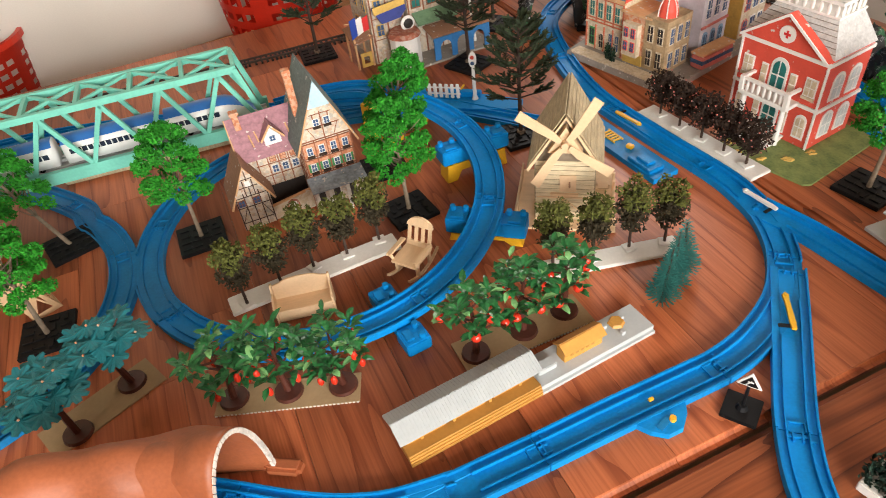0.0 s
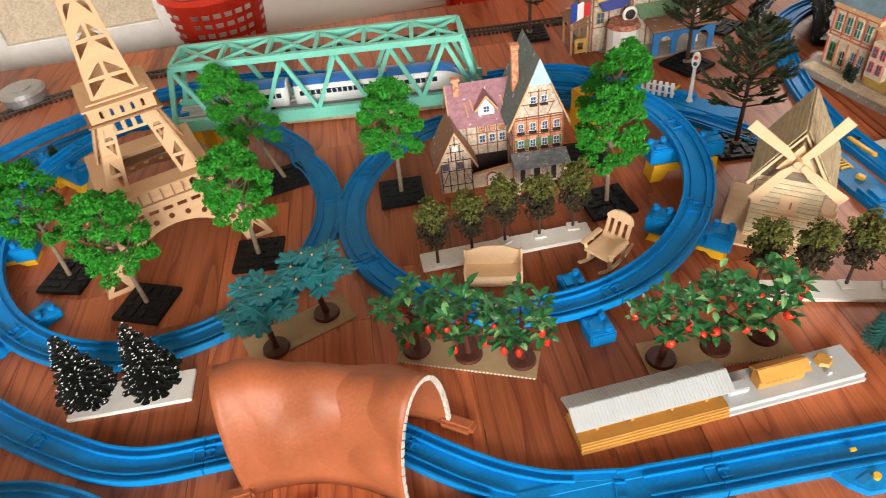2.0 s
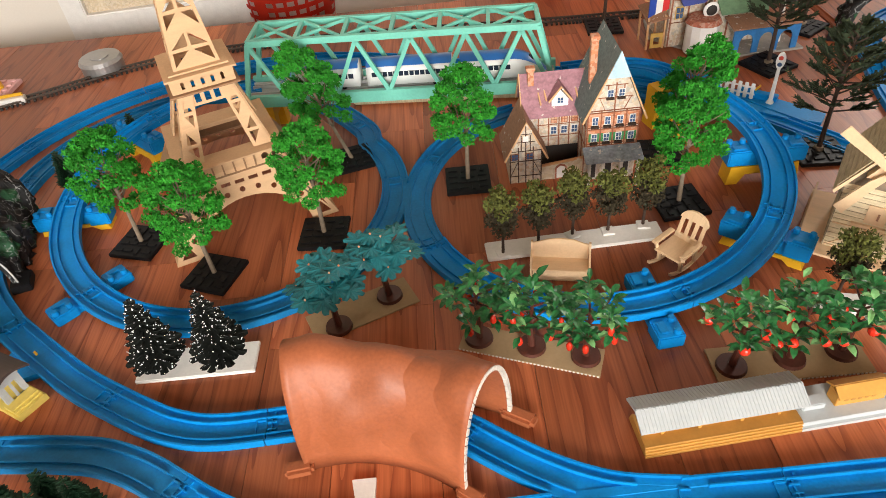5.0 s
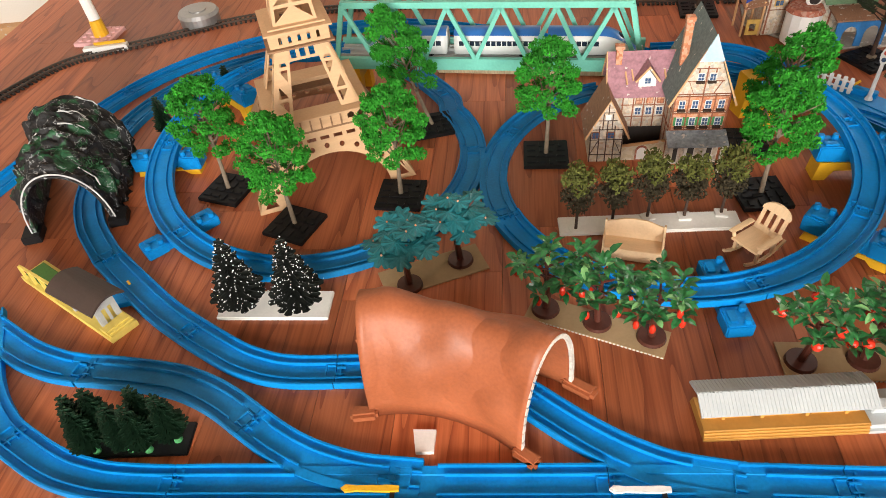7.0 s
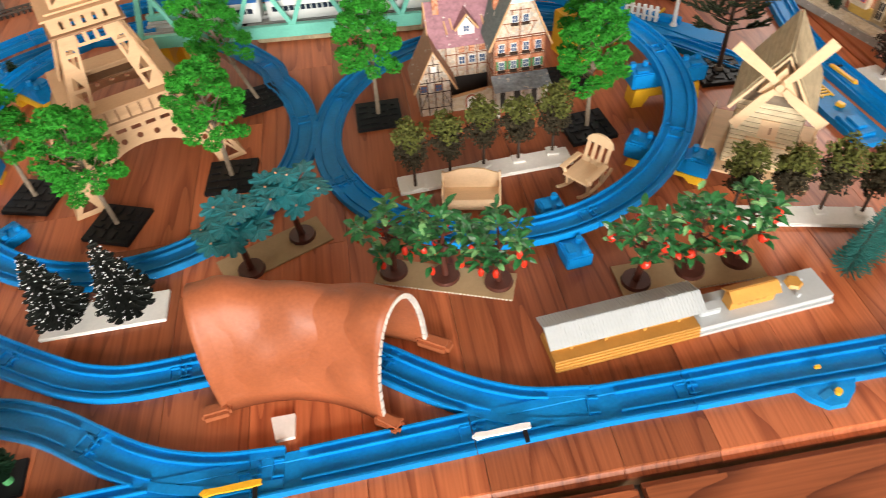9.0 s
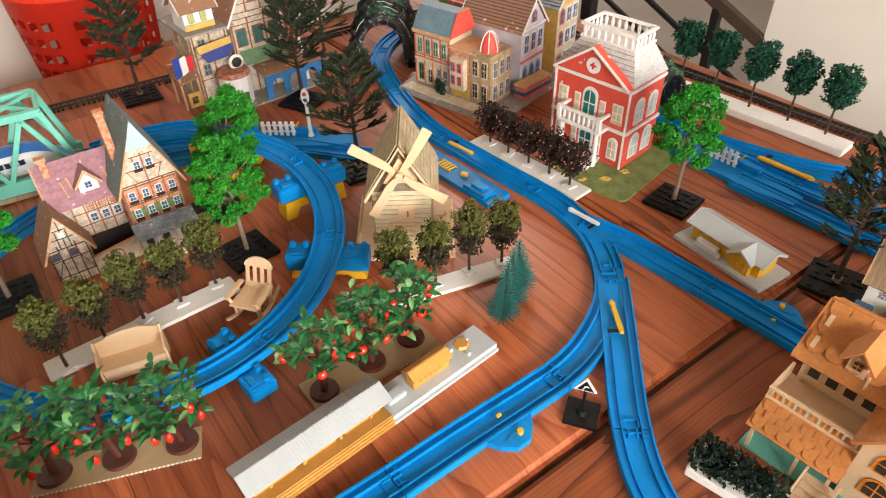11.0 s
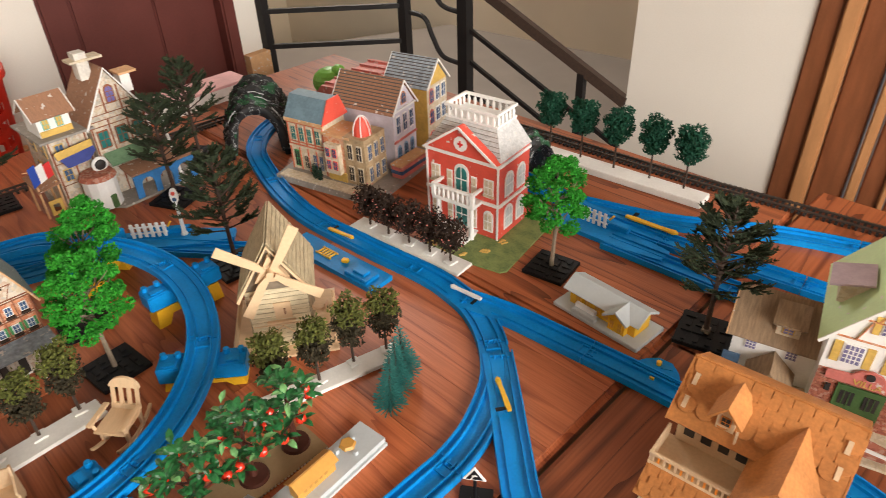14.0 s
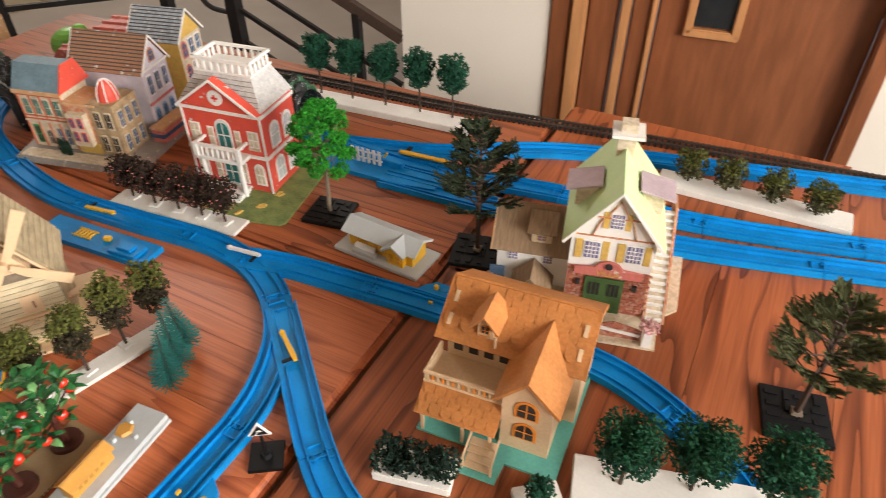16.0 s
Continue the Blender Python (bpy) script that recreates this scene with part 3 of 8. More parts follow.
def strip(bm, line, profile, off, keep):
    """Sweep a narrow profile at the side distance off, only along the stations that are kept."""
    rings = []
    for i, q in enumerate(line):
        d = line[min(i + 1, len(line) - 1)] - line[max(i - 1, 0)]
        side = Vector((d.y, -d.x, 0)).normalized()
        rings.append([bm.verts.new(q + side * (off + u) + Vector((0, 0, w))) for u, w in profile] if keep[i] else None)
    n = len(profile)
    for i, r in enumerate(rings):
        alone = (i == 0 or rings[i - 1] is None) and (i + 1 == len(rings) or rings[i + 1] is None)
        if r is None or alone:
            continue
        nxt = rings[i + 1] if i + 1 < len(rings) else None
        if nxt is None:
            bm.faces.new(r[::-1])
        else:
            for k in range(n):
                bm.faces.new((r[k], nxt[k], nxt[(k + 1) % n], r[(k + 1) % n]))
        if i == 0 or rings[i - 1] is None:
            bm.faces.new(r)


def near_other(p, own, reach):
    for k, line in enumerate(LINES):
        if k != own and any((q - p).length_squared < reach * reach for q in line):
            return True
    return False


def lay_rails(own, length, mat, dz, group="blue toy rails", label="blue plastic toy rail with grooved wheel lanes"):
    """Cut one line into moulded rail pieces; side walls stop where another line runs through them, as at a switch."""
    for piece in cut_line(LINES[own], length):
        if len(piece) < 3:
            continue
        o = piece[0].copy()
        t = thing("toy_rail", o.x, o.y, o.z + dz, 0, label, "toy rail", group)
        loc = [p - o for p in piece]
        d0, d1 = (loc[1] - loc[0]).normalized(), (loc[-1] - loc[-2]).normalized()
        loc[0], loc[-1] = loc[0] + d0 * 0.0005, loc[-1] - d1 * 0.0005
        part("rail_bed", sweep(B(), loc, BED), mat, t)
        for off, prof, inner in ((0.0177, [(-0.0013, 0), (-0.0009, 0.009), (0.0011, 0.009), (0.0013, 0)], 0.0162), (0.0093, [(-0.0009, 0.003), (-0.0007, 0.0076), (0.0007, 0.0076), (0.0009, 0.003)], 0.0168)):
            for s in (-1, 1):
                keep = []
                for i, q in enumerate(piece):
                    d = piece[min(i + 1, len(piece) - 1)] - piece[max(i - 1, 0)]
                    keep.append(not near_other(q + Vector((d.y, -d.x, 0)).normalized() * s * off, own, inner))
                for kept, run in itertools.groupby(range(len(keep)), key=lambda i: keep[i]):
                    run = list(run)
                    if not kept or len(run) < 2:
                        continue
                    bm = B()
                    strip(bm, loc, prof, s * off, [run[0] <= i <= run[-1] for i in range(len(keep))])
                    bmesh.ops.recalc_face_normals(bm, faces=bm.faces)
                    part("side_wall" if off > 0.012 else "guide_rib", bm, mat, t)
        s0, s1 = Vector((d0.y, -d0.x, 0)), Vector((d1.y, -d1.x, 0))
        for q, d, sd, male in ((loc[0], d0, s0, True), (loc[-1], -d1, s1, False)):
            bm = B()
            a = math.degrees(math.atan2(d.y, d.x))
            c = q + d * (0.0045 if male else 0.010)
            box(bm, c.x, c.y, c.z + 0.0042, 0.0014, 0.0190, 0.0030, a)
            for k in (-1, 1):
                e = q + d * 0.0048 + sd * k * (0.0042 if male else 0.0072)
                box(bm, e.x, e.y, e.z + 0.0044, 0.0092, 0.0014, 0.0034, a)
            if male:
                e = q + d * 0.008 - sd * 0.0125
                box(bm, e.x, e.y, e.z + 0.0058, 0.0026, 0.0040, 0.0016, a)
            part("coupling", bm, mat, t)


def railway(pts, length=0.19, mat=BLUE, dz=0.0):
    LINES.append(smooth_line(pts, 0.006))
    WAITING.append((len(LINES) - 1, length, mat, dz))


WAITING = []


RISE = [(0, 0), (0.17, 0.004), (0.33, 0.012), (0.5, 0.024), (0.66, 0.038), (0.83, 0.052), (1, 0.062)]


def climb(f):
    for (a, p), (b, q) in zip(RISE, RISE[1:]):
        if f <= b:
            return p + (q - p) * (f - a) / (b - a)
    return RISE[-1][1]


# ring round the half-timbered house: level on the near side, climbing to the bridge
ring_r = [(-0.075 + 0.2265 * math.cos(radians(a)), 0.778 + 0.2265 * math.sin(radians(a)), 0.0) for a in range(130, 230, 5)]
railway(ring_r, 0.178, BLUE2)
up_r = [(-0.072 + 0.2285 * math.cos(radians(a)), 0.778 + 0.226 * math.sin(radians(a)), climb((a - 225) / 200)) for a in range(225, 426, 5)]
railway(up_r + [(-0.03, 1.012, 0.064), (-0.09, 1.005, 0.065), (-0.155, 0.975, 0.066)], 0.178)
# ring round the lattice tower
ring_l = [(-0.532 + 0.2255 * math.cos(radians(a)), 0.622 + 0.2235 * math.sin(radians(a)), 0.0) for a in range(-62, 60, 5)]
railway(ring_l + [(-0.44, 0.845, 0), (-0.53, 0.895, 0), (-0.62, 0.925, 0), (-0.715, 0.925, 0), (-0.815, 0.85, 0), (-0.885, 0.74, 0), (-0.895, 0.62, 0), (-0.86, 0.515, 0), (-0.795, 0.425, 0), (-0.735, 0.376, 0), (-0.664, 0.342, 0)], 0.18, BLUE2)
up_l = [(-0.527 + 0.226 * math.cos(radians(a)), 0.622 + 0.222 * math.sin(radians(a)), climb((298 - a) / 165)) for a in range(298, 131, -5)]
railway(up_l + [(-0.645, 0.795, 0.064), (-0.60, 0.825, 0.066)], 0.178)
# main line: out of the rock tunnel, through the terracotta tunnel, joining the front line
railway([(-0.664, 0.342), (-0.582, 0.319), (-0.512, 0.302), (-0.425, 0.291), (-0.378, 0.290), (-0.331, 0.301), (-0.255, 0.338), (-0.17, 0.376), (-0.135, 0.382), (-0.100, 0.376), (-0.065, 0.368), (-0.027, 0.361), (0.011, 0.358), (0.050, 0.361), (0.105, 0.376)], 0.2, BLUE, 0.0004)
# front line, past the long platform and round to the town
railway([(-0.72, 0.21), (-0.63, 0.145), (-0.566, 0.118), (-0.513, 0.112), (-0.470, 0.112), (-0.436, 0.118), (-0.407, 0.127), (-0.361, 0.147), (-0.309, 0.173), (-0.169, 0.241), (-0.035, 0.307), (0.094, 0.3705), (0.180, 0.409), (0.252, 0.442), (0.334, 0.478), (0.372, 0.496), (0.414, 0.527), (0.458, 0.579), (0.482, 0.639), (0.488, 0.70), (0.478, 0.752), (0.458, 0.805), (0.396, 0.917), (0.334, 1.045), (0.302, 1.20), (0.300, 1.34), (0.36, 1.45), (0.46, 1.50)], 0.205)
# winding siding at the front
railway([(-0.80, 0.215), (-0.72, 0.200), (-0.677, 0.195), (-0.621, 0.191), (-0.576, 0.195), (-0.542, 0.204)], 0.2)
railway([(-0.542, 0.204), (-0.511, 0.216), (-0.446, 0.236), (-0.410, 0.241), (-0.373, 0.240), (-0.334, 0.234)], 0.25, BLUE2)
railway([(-0.334, 0.234), (-0.302, 0.229), (-0.272, 0.227), (-0.241, 0.229), (-0.201, 0.237), (-0.150, 0.256)], 0.25, BLUE, 0.0006)
# branches by the orange villa
railway([(0.482, 0.735), (0.524, 0.680), (0.564, 0.609), (0.614, 0.518), (0.660, 0.425), (0.700, 0.34), (0.715, 0.256), (0.700, 0.153), (0.66, 0.05)], 0.2, BLUE, 0.0005)
railway([(0.480, 0.62), (0.455, 0.546), (0.435, 0.489), (0.412, 0.420), (0.400, 0.361), (0.402, 0.300), (0.41, 0.2)], 0.2, BLUE, 0.001)
# far curves
railway([(-0.915, 0.25), (-0.945, 0.362), (-0.965, 0.512), (-0.965, 0.697), (-0.905, 0.846), (-0.797, 0.965), (-0.66, 1.045), (-0.50, 1.075), (-0.35, 1.08), (-0.21, 1.085), (-0.08, 1.083), (0.05, 1.065), (0.16, 1.01), (0.26, 0.955)], 0.21)
railway([(-0.60, 1.0), (-0.45, 1.02), (-0.30, 1.02), (-0.16, 1.03), (-0.03, 1.045)], 0.21, BLUE2)
railway([(0.66, 1.30), (0.70, 1.06), (0.735, 0.93), (0.785, 0.855), (0.857, 0.776), (0.952, 0.707), (1.015, 0.650), (1.075, 0.58), (1.147, 0.485), (1.299, 0.281), (1.42, 0.10)], 0.21)
railway([(0.735, 0.93), (0.765, 0.845), (0.80, 0.765), (0.842, 0.690), (0.885, 0.622), (0.925, 0.557), (1.028, 0.378), (1.15, 0.214), (1.26, 0.08)], 0.21, BLUE, 0.0005)
railway([(0.735, 0.775), (0.765, 0.715), (0.800, 0.645), (0.845, 0.560), (0.943, 0.395), (1.08, 0.215), (1.18, 0.09)], 0.21, BLUE, 0.001)
for job in WAITING:
    lay_rails(*job)


def pier(x, y, rz, top, low):
    """A bridge pier: a pair of studded blocks under and beside the rail."""
    t = thing("toy_pier", x, y, 0, rz, ("blue toy bridge pier" if low else "yellow and blue toy bridge pier") + " with studded blocks holding the rail", "toy pier", "toy piers")
    if not low:
        bm = B()
        h = max(0.012, top - 0.022)
        slab(bm, [(-0.047, 0), (-0.032, 0), (-0.024, h * 0.55), (0.024, h * 0.55), (0.032, 0), (0.047, 0), (0.044, h), (-0.044, h)], -0.013, 0.013)
        part("pier_base", bm, YELLOW, t, "yellow arched base")
    z0 = 0.0 if low else max(0.012, top - 0.022)
    bm = B()
    box(bm, 0, 0, (z0 + top - 0.001) / 2, 0.062, 0.024, top - 0.001 - z0, bev=0.001)
    part("pier_beam", bm, BLUE, t)
    for s in (-1, 1):
        bm = B()
        hb = min(top + 0.002, 0.022)
        zb = top + 0.002
        box(bm, s * 0.036, 0, zb - hb / 2, 0.029, 0.029, hb, bev=0.0015)
        blk = part("pier_block", bm, BLUE, t)
        for k in (-1, 1):
            bm = B()
            rod(bm, (s * 0.036 + k * 0.0085, 0.007, zb), (s * 0.036 + k * 0.0085, 0.007, zb + 0.006), 0.0042, 0.0036, 10)
            part("stud", bm, BLUE, blk)
        bm = B()
        box(bm, s * 0.036, -0.006, zb + 0.0012, 0.016, 0.009, 0.0024, bev=0.0006)
        part("ridge", bm, BLUE, blk)


for a, low in ((300, True), (345, False), (24, False), (62, False)):
    f = ((a - 225) % 360) / 200
    pier(-0.072 + 0.2285 * math.cos(radians(a)), 0.778 + 0.226 * math.sin(radians(a)), a, max(0.012, climb(min(1, f))), low)
for a, low in ((250, True), (207, False), (162, False)):
    pier(-0.527 + 0.226 * math.cos(radians(a)), 0.622 + 0.222 * math.sin(radians(a)), a, max(0.012, climb((298 - a) / 165)), low)


def simple_pier(x, y, rz, top):
    t = thing("toy_pier", x, y, 0, rz, "tall yellow toy pier under the bridge end", "toy pier", "toy piers")
    bm = B()
    slab(bm, [(-0.034, 0), (-0.018, 0), (-0.014, top * 0.6), (0.014, top * 0.6), (0.018, 0), (0.034, 0), (0.030, top), (-0.030, top)], -0.014, 0.014)
    part("pier_base", bm, YELLOW, t)
    for s in (-1, 1):
        bm = B()
        box(bm, s * 0.026, 0.015, top * 0.5, 0.008, 0.004, top * 0.9, bev=0.001)
        part("rib", bm, YELLOW, t)


simple_pier(-0.585, 0.815, 108, 0.064)
simple_pier(-0.185, 0.962, 108, 0.064)
simple_pier(0.005, 0.985, 40, 0.062)


def truss_bridge(ax, ay, bx, by, z):
    """Through-truss toy bridge between two ends, its deck at z."""
    L = math.hypot(bx - ax, by - ay)
    t = thing("truss_bridge", ax, ay, z, math.degrees(math.atan2(by - ay, bx - ax)), "sea-green plastic truss bridge with a grey deck on piers", "toy bridge")
    W, Hh, n = 0.066, 0.098, 6
    s = L / n

    def P(name, a, b, w, h=None, mt=TEALM, lab=""):
        part(name, bar(B(), a, b, w, h), mt, t, lab)

    for y in (-W / 2, W / 2):
        P("bottom_chord", (-0.004, y, 0.006), (L + 0.004, y, 0.006), 0.007, 0.018)
        P("top_chord", (s * 0.35, y, Hh), (L - s * 0.35, y, Hh), 0.007, 0.009)
        P("end_post", (0.004, y, 0.008), (s * 0.35, y, Hh), 0.006, 0.007)
        P("end_post", (L - 0.004, y, 0.008), (L - s * 0.35, y, Hh), 0.006, 0.007)
        for k in range(1, n + 1):
            x0 = s * (k - 0.65)
            x1 = s * k
            P("diagonal", (x0, y, Hh - 0.004), (min(x1 - s * 0.15, L - 0.01), y, 0.012), 0.005, 0.006)
            if k < n:
                P("diagonal", (x1 - s * 0.15, y, 0.012), (x1 + s * 0.35, y, Hh - 0.004), 0.005, 0.006)
    xs = [s * 0.35 + (L - s * 0.7) * k / 6 for k in range(7)]
    for x in xs:
        P("cross_beam", (x, -W / 2, Hh + 0.001), (x, W / 2, Hh + 0.001), 0.0055, 0.006)
    for x0, x1 in zip(xs, xs[1:]):
        xm = (x0 + x1) / 2
        P("lateral_brace", (x0, -W / 2, Hh + 0.002), (xm, 0, Hh + 0.002), 0.004, 0.004)
        P("lateral_brace", (x0, W / 2, Hh + 0.002), (xm, 0, Hh + 0.002), 0.004, 0.004)
        P("lateral_brace", (x1, -W / 2, Hh + 0.002), (xm, 0, Hh + 0.002), 0.004, 0.004)
        P("lateral_brace", (x1, W / 2, Hh + 0.002), (xm, 0, Hh + 0.002), 0.004, 0.004)
    line = [Vector((L * k / 8, 0, 0.002)) for k in range(9)]
    part("deck", sweep(B(), line, [(u * 1.15, w * 0.9) for u, w in TRACK]), GREYP, t, "grey track deck")
    for x in (L * 0.25, L * 0.75):
        bm = B()
        box(bm, x, 0, 0.0, 0.012, W, 0.004)
        part("floor_beam", bm, TEALM, t)


truss_bridge(-0.606, 0.806, -0.163, 0.958, 0.066)
bm = B()
box(bm, 0, 0, 0.005, 0.30, 0.05, 0.01, bev=0.002)
solo("foam_strip", bm, GREYW, "dusty pale board lying on the table under the bridge", "board", m=pose(-0.36, 0.985, 0, 0, 0, 18))

# ---- black model track ----
line = smooth_line([(-1.20, 0.40), (-1.20, 0.548), (-1.19, 0.696), (-1.10, 0.82), (-0.935, 1.005), (-0.62, 1.165), (-0.286, 1.285), (-0.115, 1.352), (0.23, 1.50), (0.42, 1.565), (0.56, 1.53), (0.687, 1.392), (0.832, 1.158), (0.958, 0.914), (1.083, 0.705), (1.222, 0.472), (1.305, 0.325), (1.42, 0.12)], 0.009)
ho = thing("model_track", 0, 0, 0, 0, "black sectional model railway track round the table's rim", "model track")
ties = B()
for i, q in enumerate(line):
    d = (line[min(i + 1, len(line) - 1)] - line[max(i - 1, 0)]).normalized()
    box(ties, q.x, q.y, 0.0017, 0.0042, 0.034, 0.0034, math.degrees(math.atan2(d.y, d.x)))
tie = part("tie_strip", ties, HO, ho)
tie["kind"] = "stuff"
for u in (-0.0085, 0.0085):
    part("rail", sweep(B(), line, [(u - 0.0012, 0.003), (u - 0.0012, 0.0065), (u + 0.0012, 0.0065), (u + 0.0012, 0.003)]), RAIL, ho)

# ---- trees and planting ----
def leaf_cloud(bm, rnd, cx, cy, cz, rx, ry, rz, n, size, shell=0.55, flat=0.0):
    """Many small bent leaves in an uneven ellipsoid."""
    for _ in range(n):
        while True:
            v = Vector((rnd.uniform(-1, 1), rnd.uniform(-1, 1), rnd.uniform(-1, 1)))
            if shell < v.length <= 1:
                break
        k = 1 + 0.22 * noise.noise(Vector((v.x * 2.1 + cx * 40, v.y * 2.1 + cy * 40, v.z * 2.1)))
        p = Vector((cx + v.x * rx * k, cy + v.y * ry * k, cz + v.z * rz * k))
        s = size * rnd.uniform(0.6, 1.3)
        q = Euler((rnd.uniform(0, 6.3) * (1 - flat), rnd.uniform(0, 6.3) * (1 - flat), rnd.uniform(0, 6.3))).to_matrix()
        a = [bm.verts.new(p + q @ Vector(w)) for w in ((-s, 0, 0), (0, -s * 0.6, s * 0.25), (s, 0, 0), (0, s * 0.6, s * 0.25), (0, 0, s * 0.55))]
        bm.faces.new((a[0], a[1], a[2], a[3]))
        bm.faces.new((a[0], a[4], a[2]))


def limbs(bm, rnd, h0, h1, r, n, spread, lift):
    for i in range(n):
        a = 6.283 * i / n + rnd.uniform(-0.3, 0.3)
        z = h0 + (h1 - h0) * rnd.random()
        L = spread * rnd.uniform(0.6, 1.0)
        m = Vector((math.cos(a) * L * 0.5, math.sin(a) * L * 0.5, z + lift * 0.35))
        e = Vector((math.cos(a) * L, math.sin(a) * L, z + lift))
        rod(bm, (0, 0, z), m, r, r * 0.7, 5)
        rod(bm, m, e, r * 0.7, r * 0.3, 5)


def black_base(t, turn=0.0, size=0.062):
    bm = B()
    box(bm, 0, 0, 0.003, size, size, 0.006, turn, bev=0.0008)
    b = part("base", bm, BLACK, t, "black square plastic base with moulded ribs")
    q = pose(0, 0, 0, 0, 0, turn)
    rnd = random.Random(4)
    for i in range(4):
        for k in range(4):
            bm = B()
            p = q @ Vector(((i - 1.5) * size * 0.22, (k - 1.5) * size * 0.22, 0))
            long = rnd.random() < 0.5
            box(bm, p.x, p.y, 0.0066, size * (0.19 if long else 0.08), size * (0.08 if long else 0.19), 0.0022, turn)
            part("rib", bm, BLACK, b)


def bright_tree(seed, h):
    rnd = random.Random(seed)
    t = thing("model_tree", 0, 0, 0, 0, "model tree with bright green foam foliage on a black base", "model tree", "bright model trees")
    black_base(t)
    bm = B()
    rod(bm, (0, 0, 0.004), (0.002, 0.001, h * 0.42), 0.0032, 0.0024, 8)
    rod(bm, (0.002, 0.001, h * 0.42), (0, 0, h * 0.8), 0.0024, 0.001, 6)
    limbs(bm, rnd, h * 0.32, h * 0.70, 0.0013, 22, 0.034, 0.028)
    part("trunk", bm, BARK, t, "twisted grey-brown wire trunk and branches")
    bm = B()
    for i in range(38):
        a, f = i * 2.4, (i + 0.5) / 38
        zz = h * (0.43 + 0.52 * f)
        rr = 0.0365 * math.sin(math.pi * (0.24 + 0.66 * f)) ** 0.7 * rnd.uniform(0.75, 1.1)
        leaf_cloud(bm, rnd, rr * math.cos(a), rr * math.sin(a), zz + rnd.uniform(-0.006, 0.006), 0.0112, 0.0112, 0.0080, 185, 0.0023, 0.35)
    leaf_cloud(bm, rnd, 0, 0, h * 0.96, 0.013, 0.013, 0.008, 190, 0.0021, 0.3)
    part("crown", bm, LEAF, t)
    return t


TREES = [bright_tree(1, 0.178), bright_tree(2, 0.170)]
_places = [(-0.235, 0.760, 24, 0), (-0.379, 0.601, 20, 1), (-0.422, 0.766, 40, 0), (-0.477, 0.493, 3, 1), (-0.613, 0.516, 8, 0), (0.046, 0.783, 30, 1), (0.006, 0.890, 20, 0), (0.628, 0.751, 33, 0)]
for i, (x, y, rz, k) in enumerate(_places):
    if i < 2:
        TREES[k if i else 0].matrix_basis = pose(x, y, 0, 0, 0, rz)
    else:
        ob = copy_thing(TREES[k], pose(x, y, 0, 0, 0, rz + 90 * i))
        if i in (2, 6):
            # bent wire trunk: the crown hangs to one side of its base
            d = Matrix.Rotation(-radians(rz + 90 * i), 3, "Z") @ Vector((-0.048 if i == 2 else 0.038, 0.0, 0))
            for c in TREES[k].children:
                if c.name.startswith("base"):
                    continue
                for e in ob.children:
                    if e.name.split(".")[0] == c.name.split(".")[0]:
                        e.data = e.data.copy()
                        for v in e.data.vertices:
                            v.co += d * (max(0, v.co.z - 0.006) / 0.125)


def feather_tree(seed, h, spread, mat, lab, n=46, base=True):
    """A bare, airy tree: whorls of twigs with dark needles."""
    rnd = random.Random(seed)
    t = thing("model_tree", 0, 0, 0, 0, lab, "model tree", "dark model trees")
    if base:
        black_base(t, 0, 0.066)
        bm = B()
        box(bm, 0, 0, 0.0085, 0.010, 0.010, 0.005)
        part("plug", bm, BARK, t, "small brown socket")
    tr, nd = B(), B()
    rod(tr, (0, 0, 0.004), (0.002, 0.001, h * 0.5), 0.0036, 0.0026, 7)
    rod(tr, (0.002, 0.001, h * 0.5), (0, 0, h * 0.93), 0.0026, 0.0008, 6)

    def spray(p, d, L):
        """A flat twig of short needles."""
        rod(tr, p, p + d * L, 0.0007, 0.0004, 4)
        side = d.cross(Vector((0, 0, 1))).normalized()
        for k in range(8):
            q = p + d * L * (0.15 + 0.9 * k / 7)
            for s in (-1, 1):
                w = (side * s * rnd.uniform(0.5, 1.0) + d * rnd.uniform(0.5, 1.0) + Vector((0, 0, rnd.uniform(-0.15, 0.4)))).normalized() * rnd.uniform(0.0045, 0.0085)
                u = w.cross(Vector((0, 0, 1))).normalized() * 0.0013
                nd.faces.new([nd.verts.new(c) for c in (q - u, q + u, q + w + u * 0.7, q + w - u * 0.7)])
                up = Vector((0, 0, 0.0017))
                nd.faces.new([nd.verts.new(c) for c in (q - up, q + up, q + w)])

    for i in range(n):
        f = (i + 0.5) / n
        z = h * (0.30 + 0.58 * f)
        a = i * 2.39996
        L = spread * (0.55 + 0.75 * math.sin(math.pi * min(1, 0.22 + 0.62 * f)) - 0.55 * f) * rnd.uniform(0.75, 1.12)
        d = Vector((math.cos(a), math.sin(a), rnd.uniform(0.15, 0.55) + 0.5 * f)).normalized()
        o = Vector((0, 0, z))
        rod(tr, o, o + d * L, 0.0012, 0.0006, 4)
        spray(o + d * L * 0.55, d, L * 0.5)
        for s in (-1, 1):
            for g in (0.45, 0.72):
                e = (Matrix.Rotation(s * rnd.uniform(0.4, 0.8), 3, "Z") @ d + Vector((0, 0, rnd.uniform(-0.05, 0.25)))).normalized()
                spray(o + d * L * g, e, L * rnd.uniform(0.3, 0.45))
    part("trunk", tr, BARKD, t)
    part("needles", nd, mat, t)
    return t


dark = feather_tree(11, 0.200, 0.052, LEAFD, "airy dark green model tree on a black base", 36)
dark.matrix_basis = pose(0.733, 0.551, 0, 0, 0, 38)
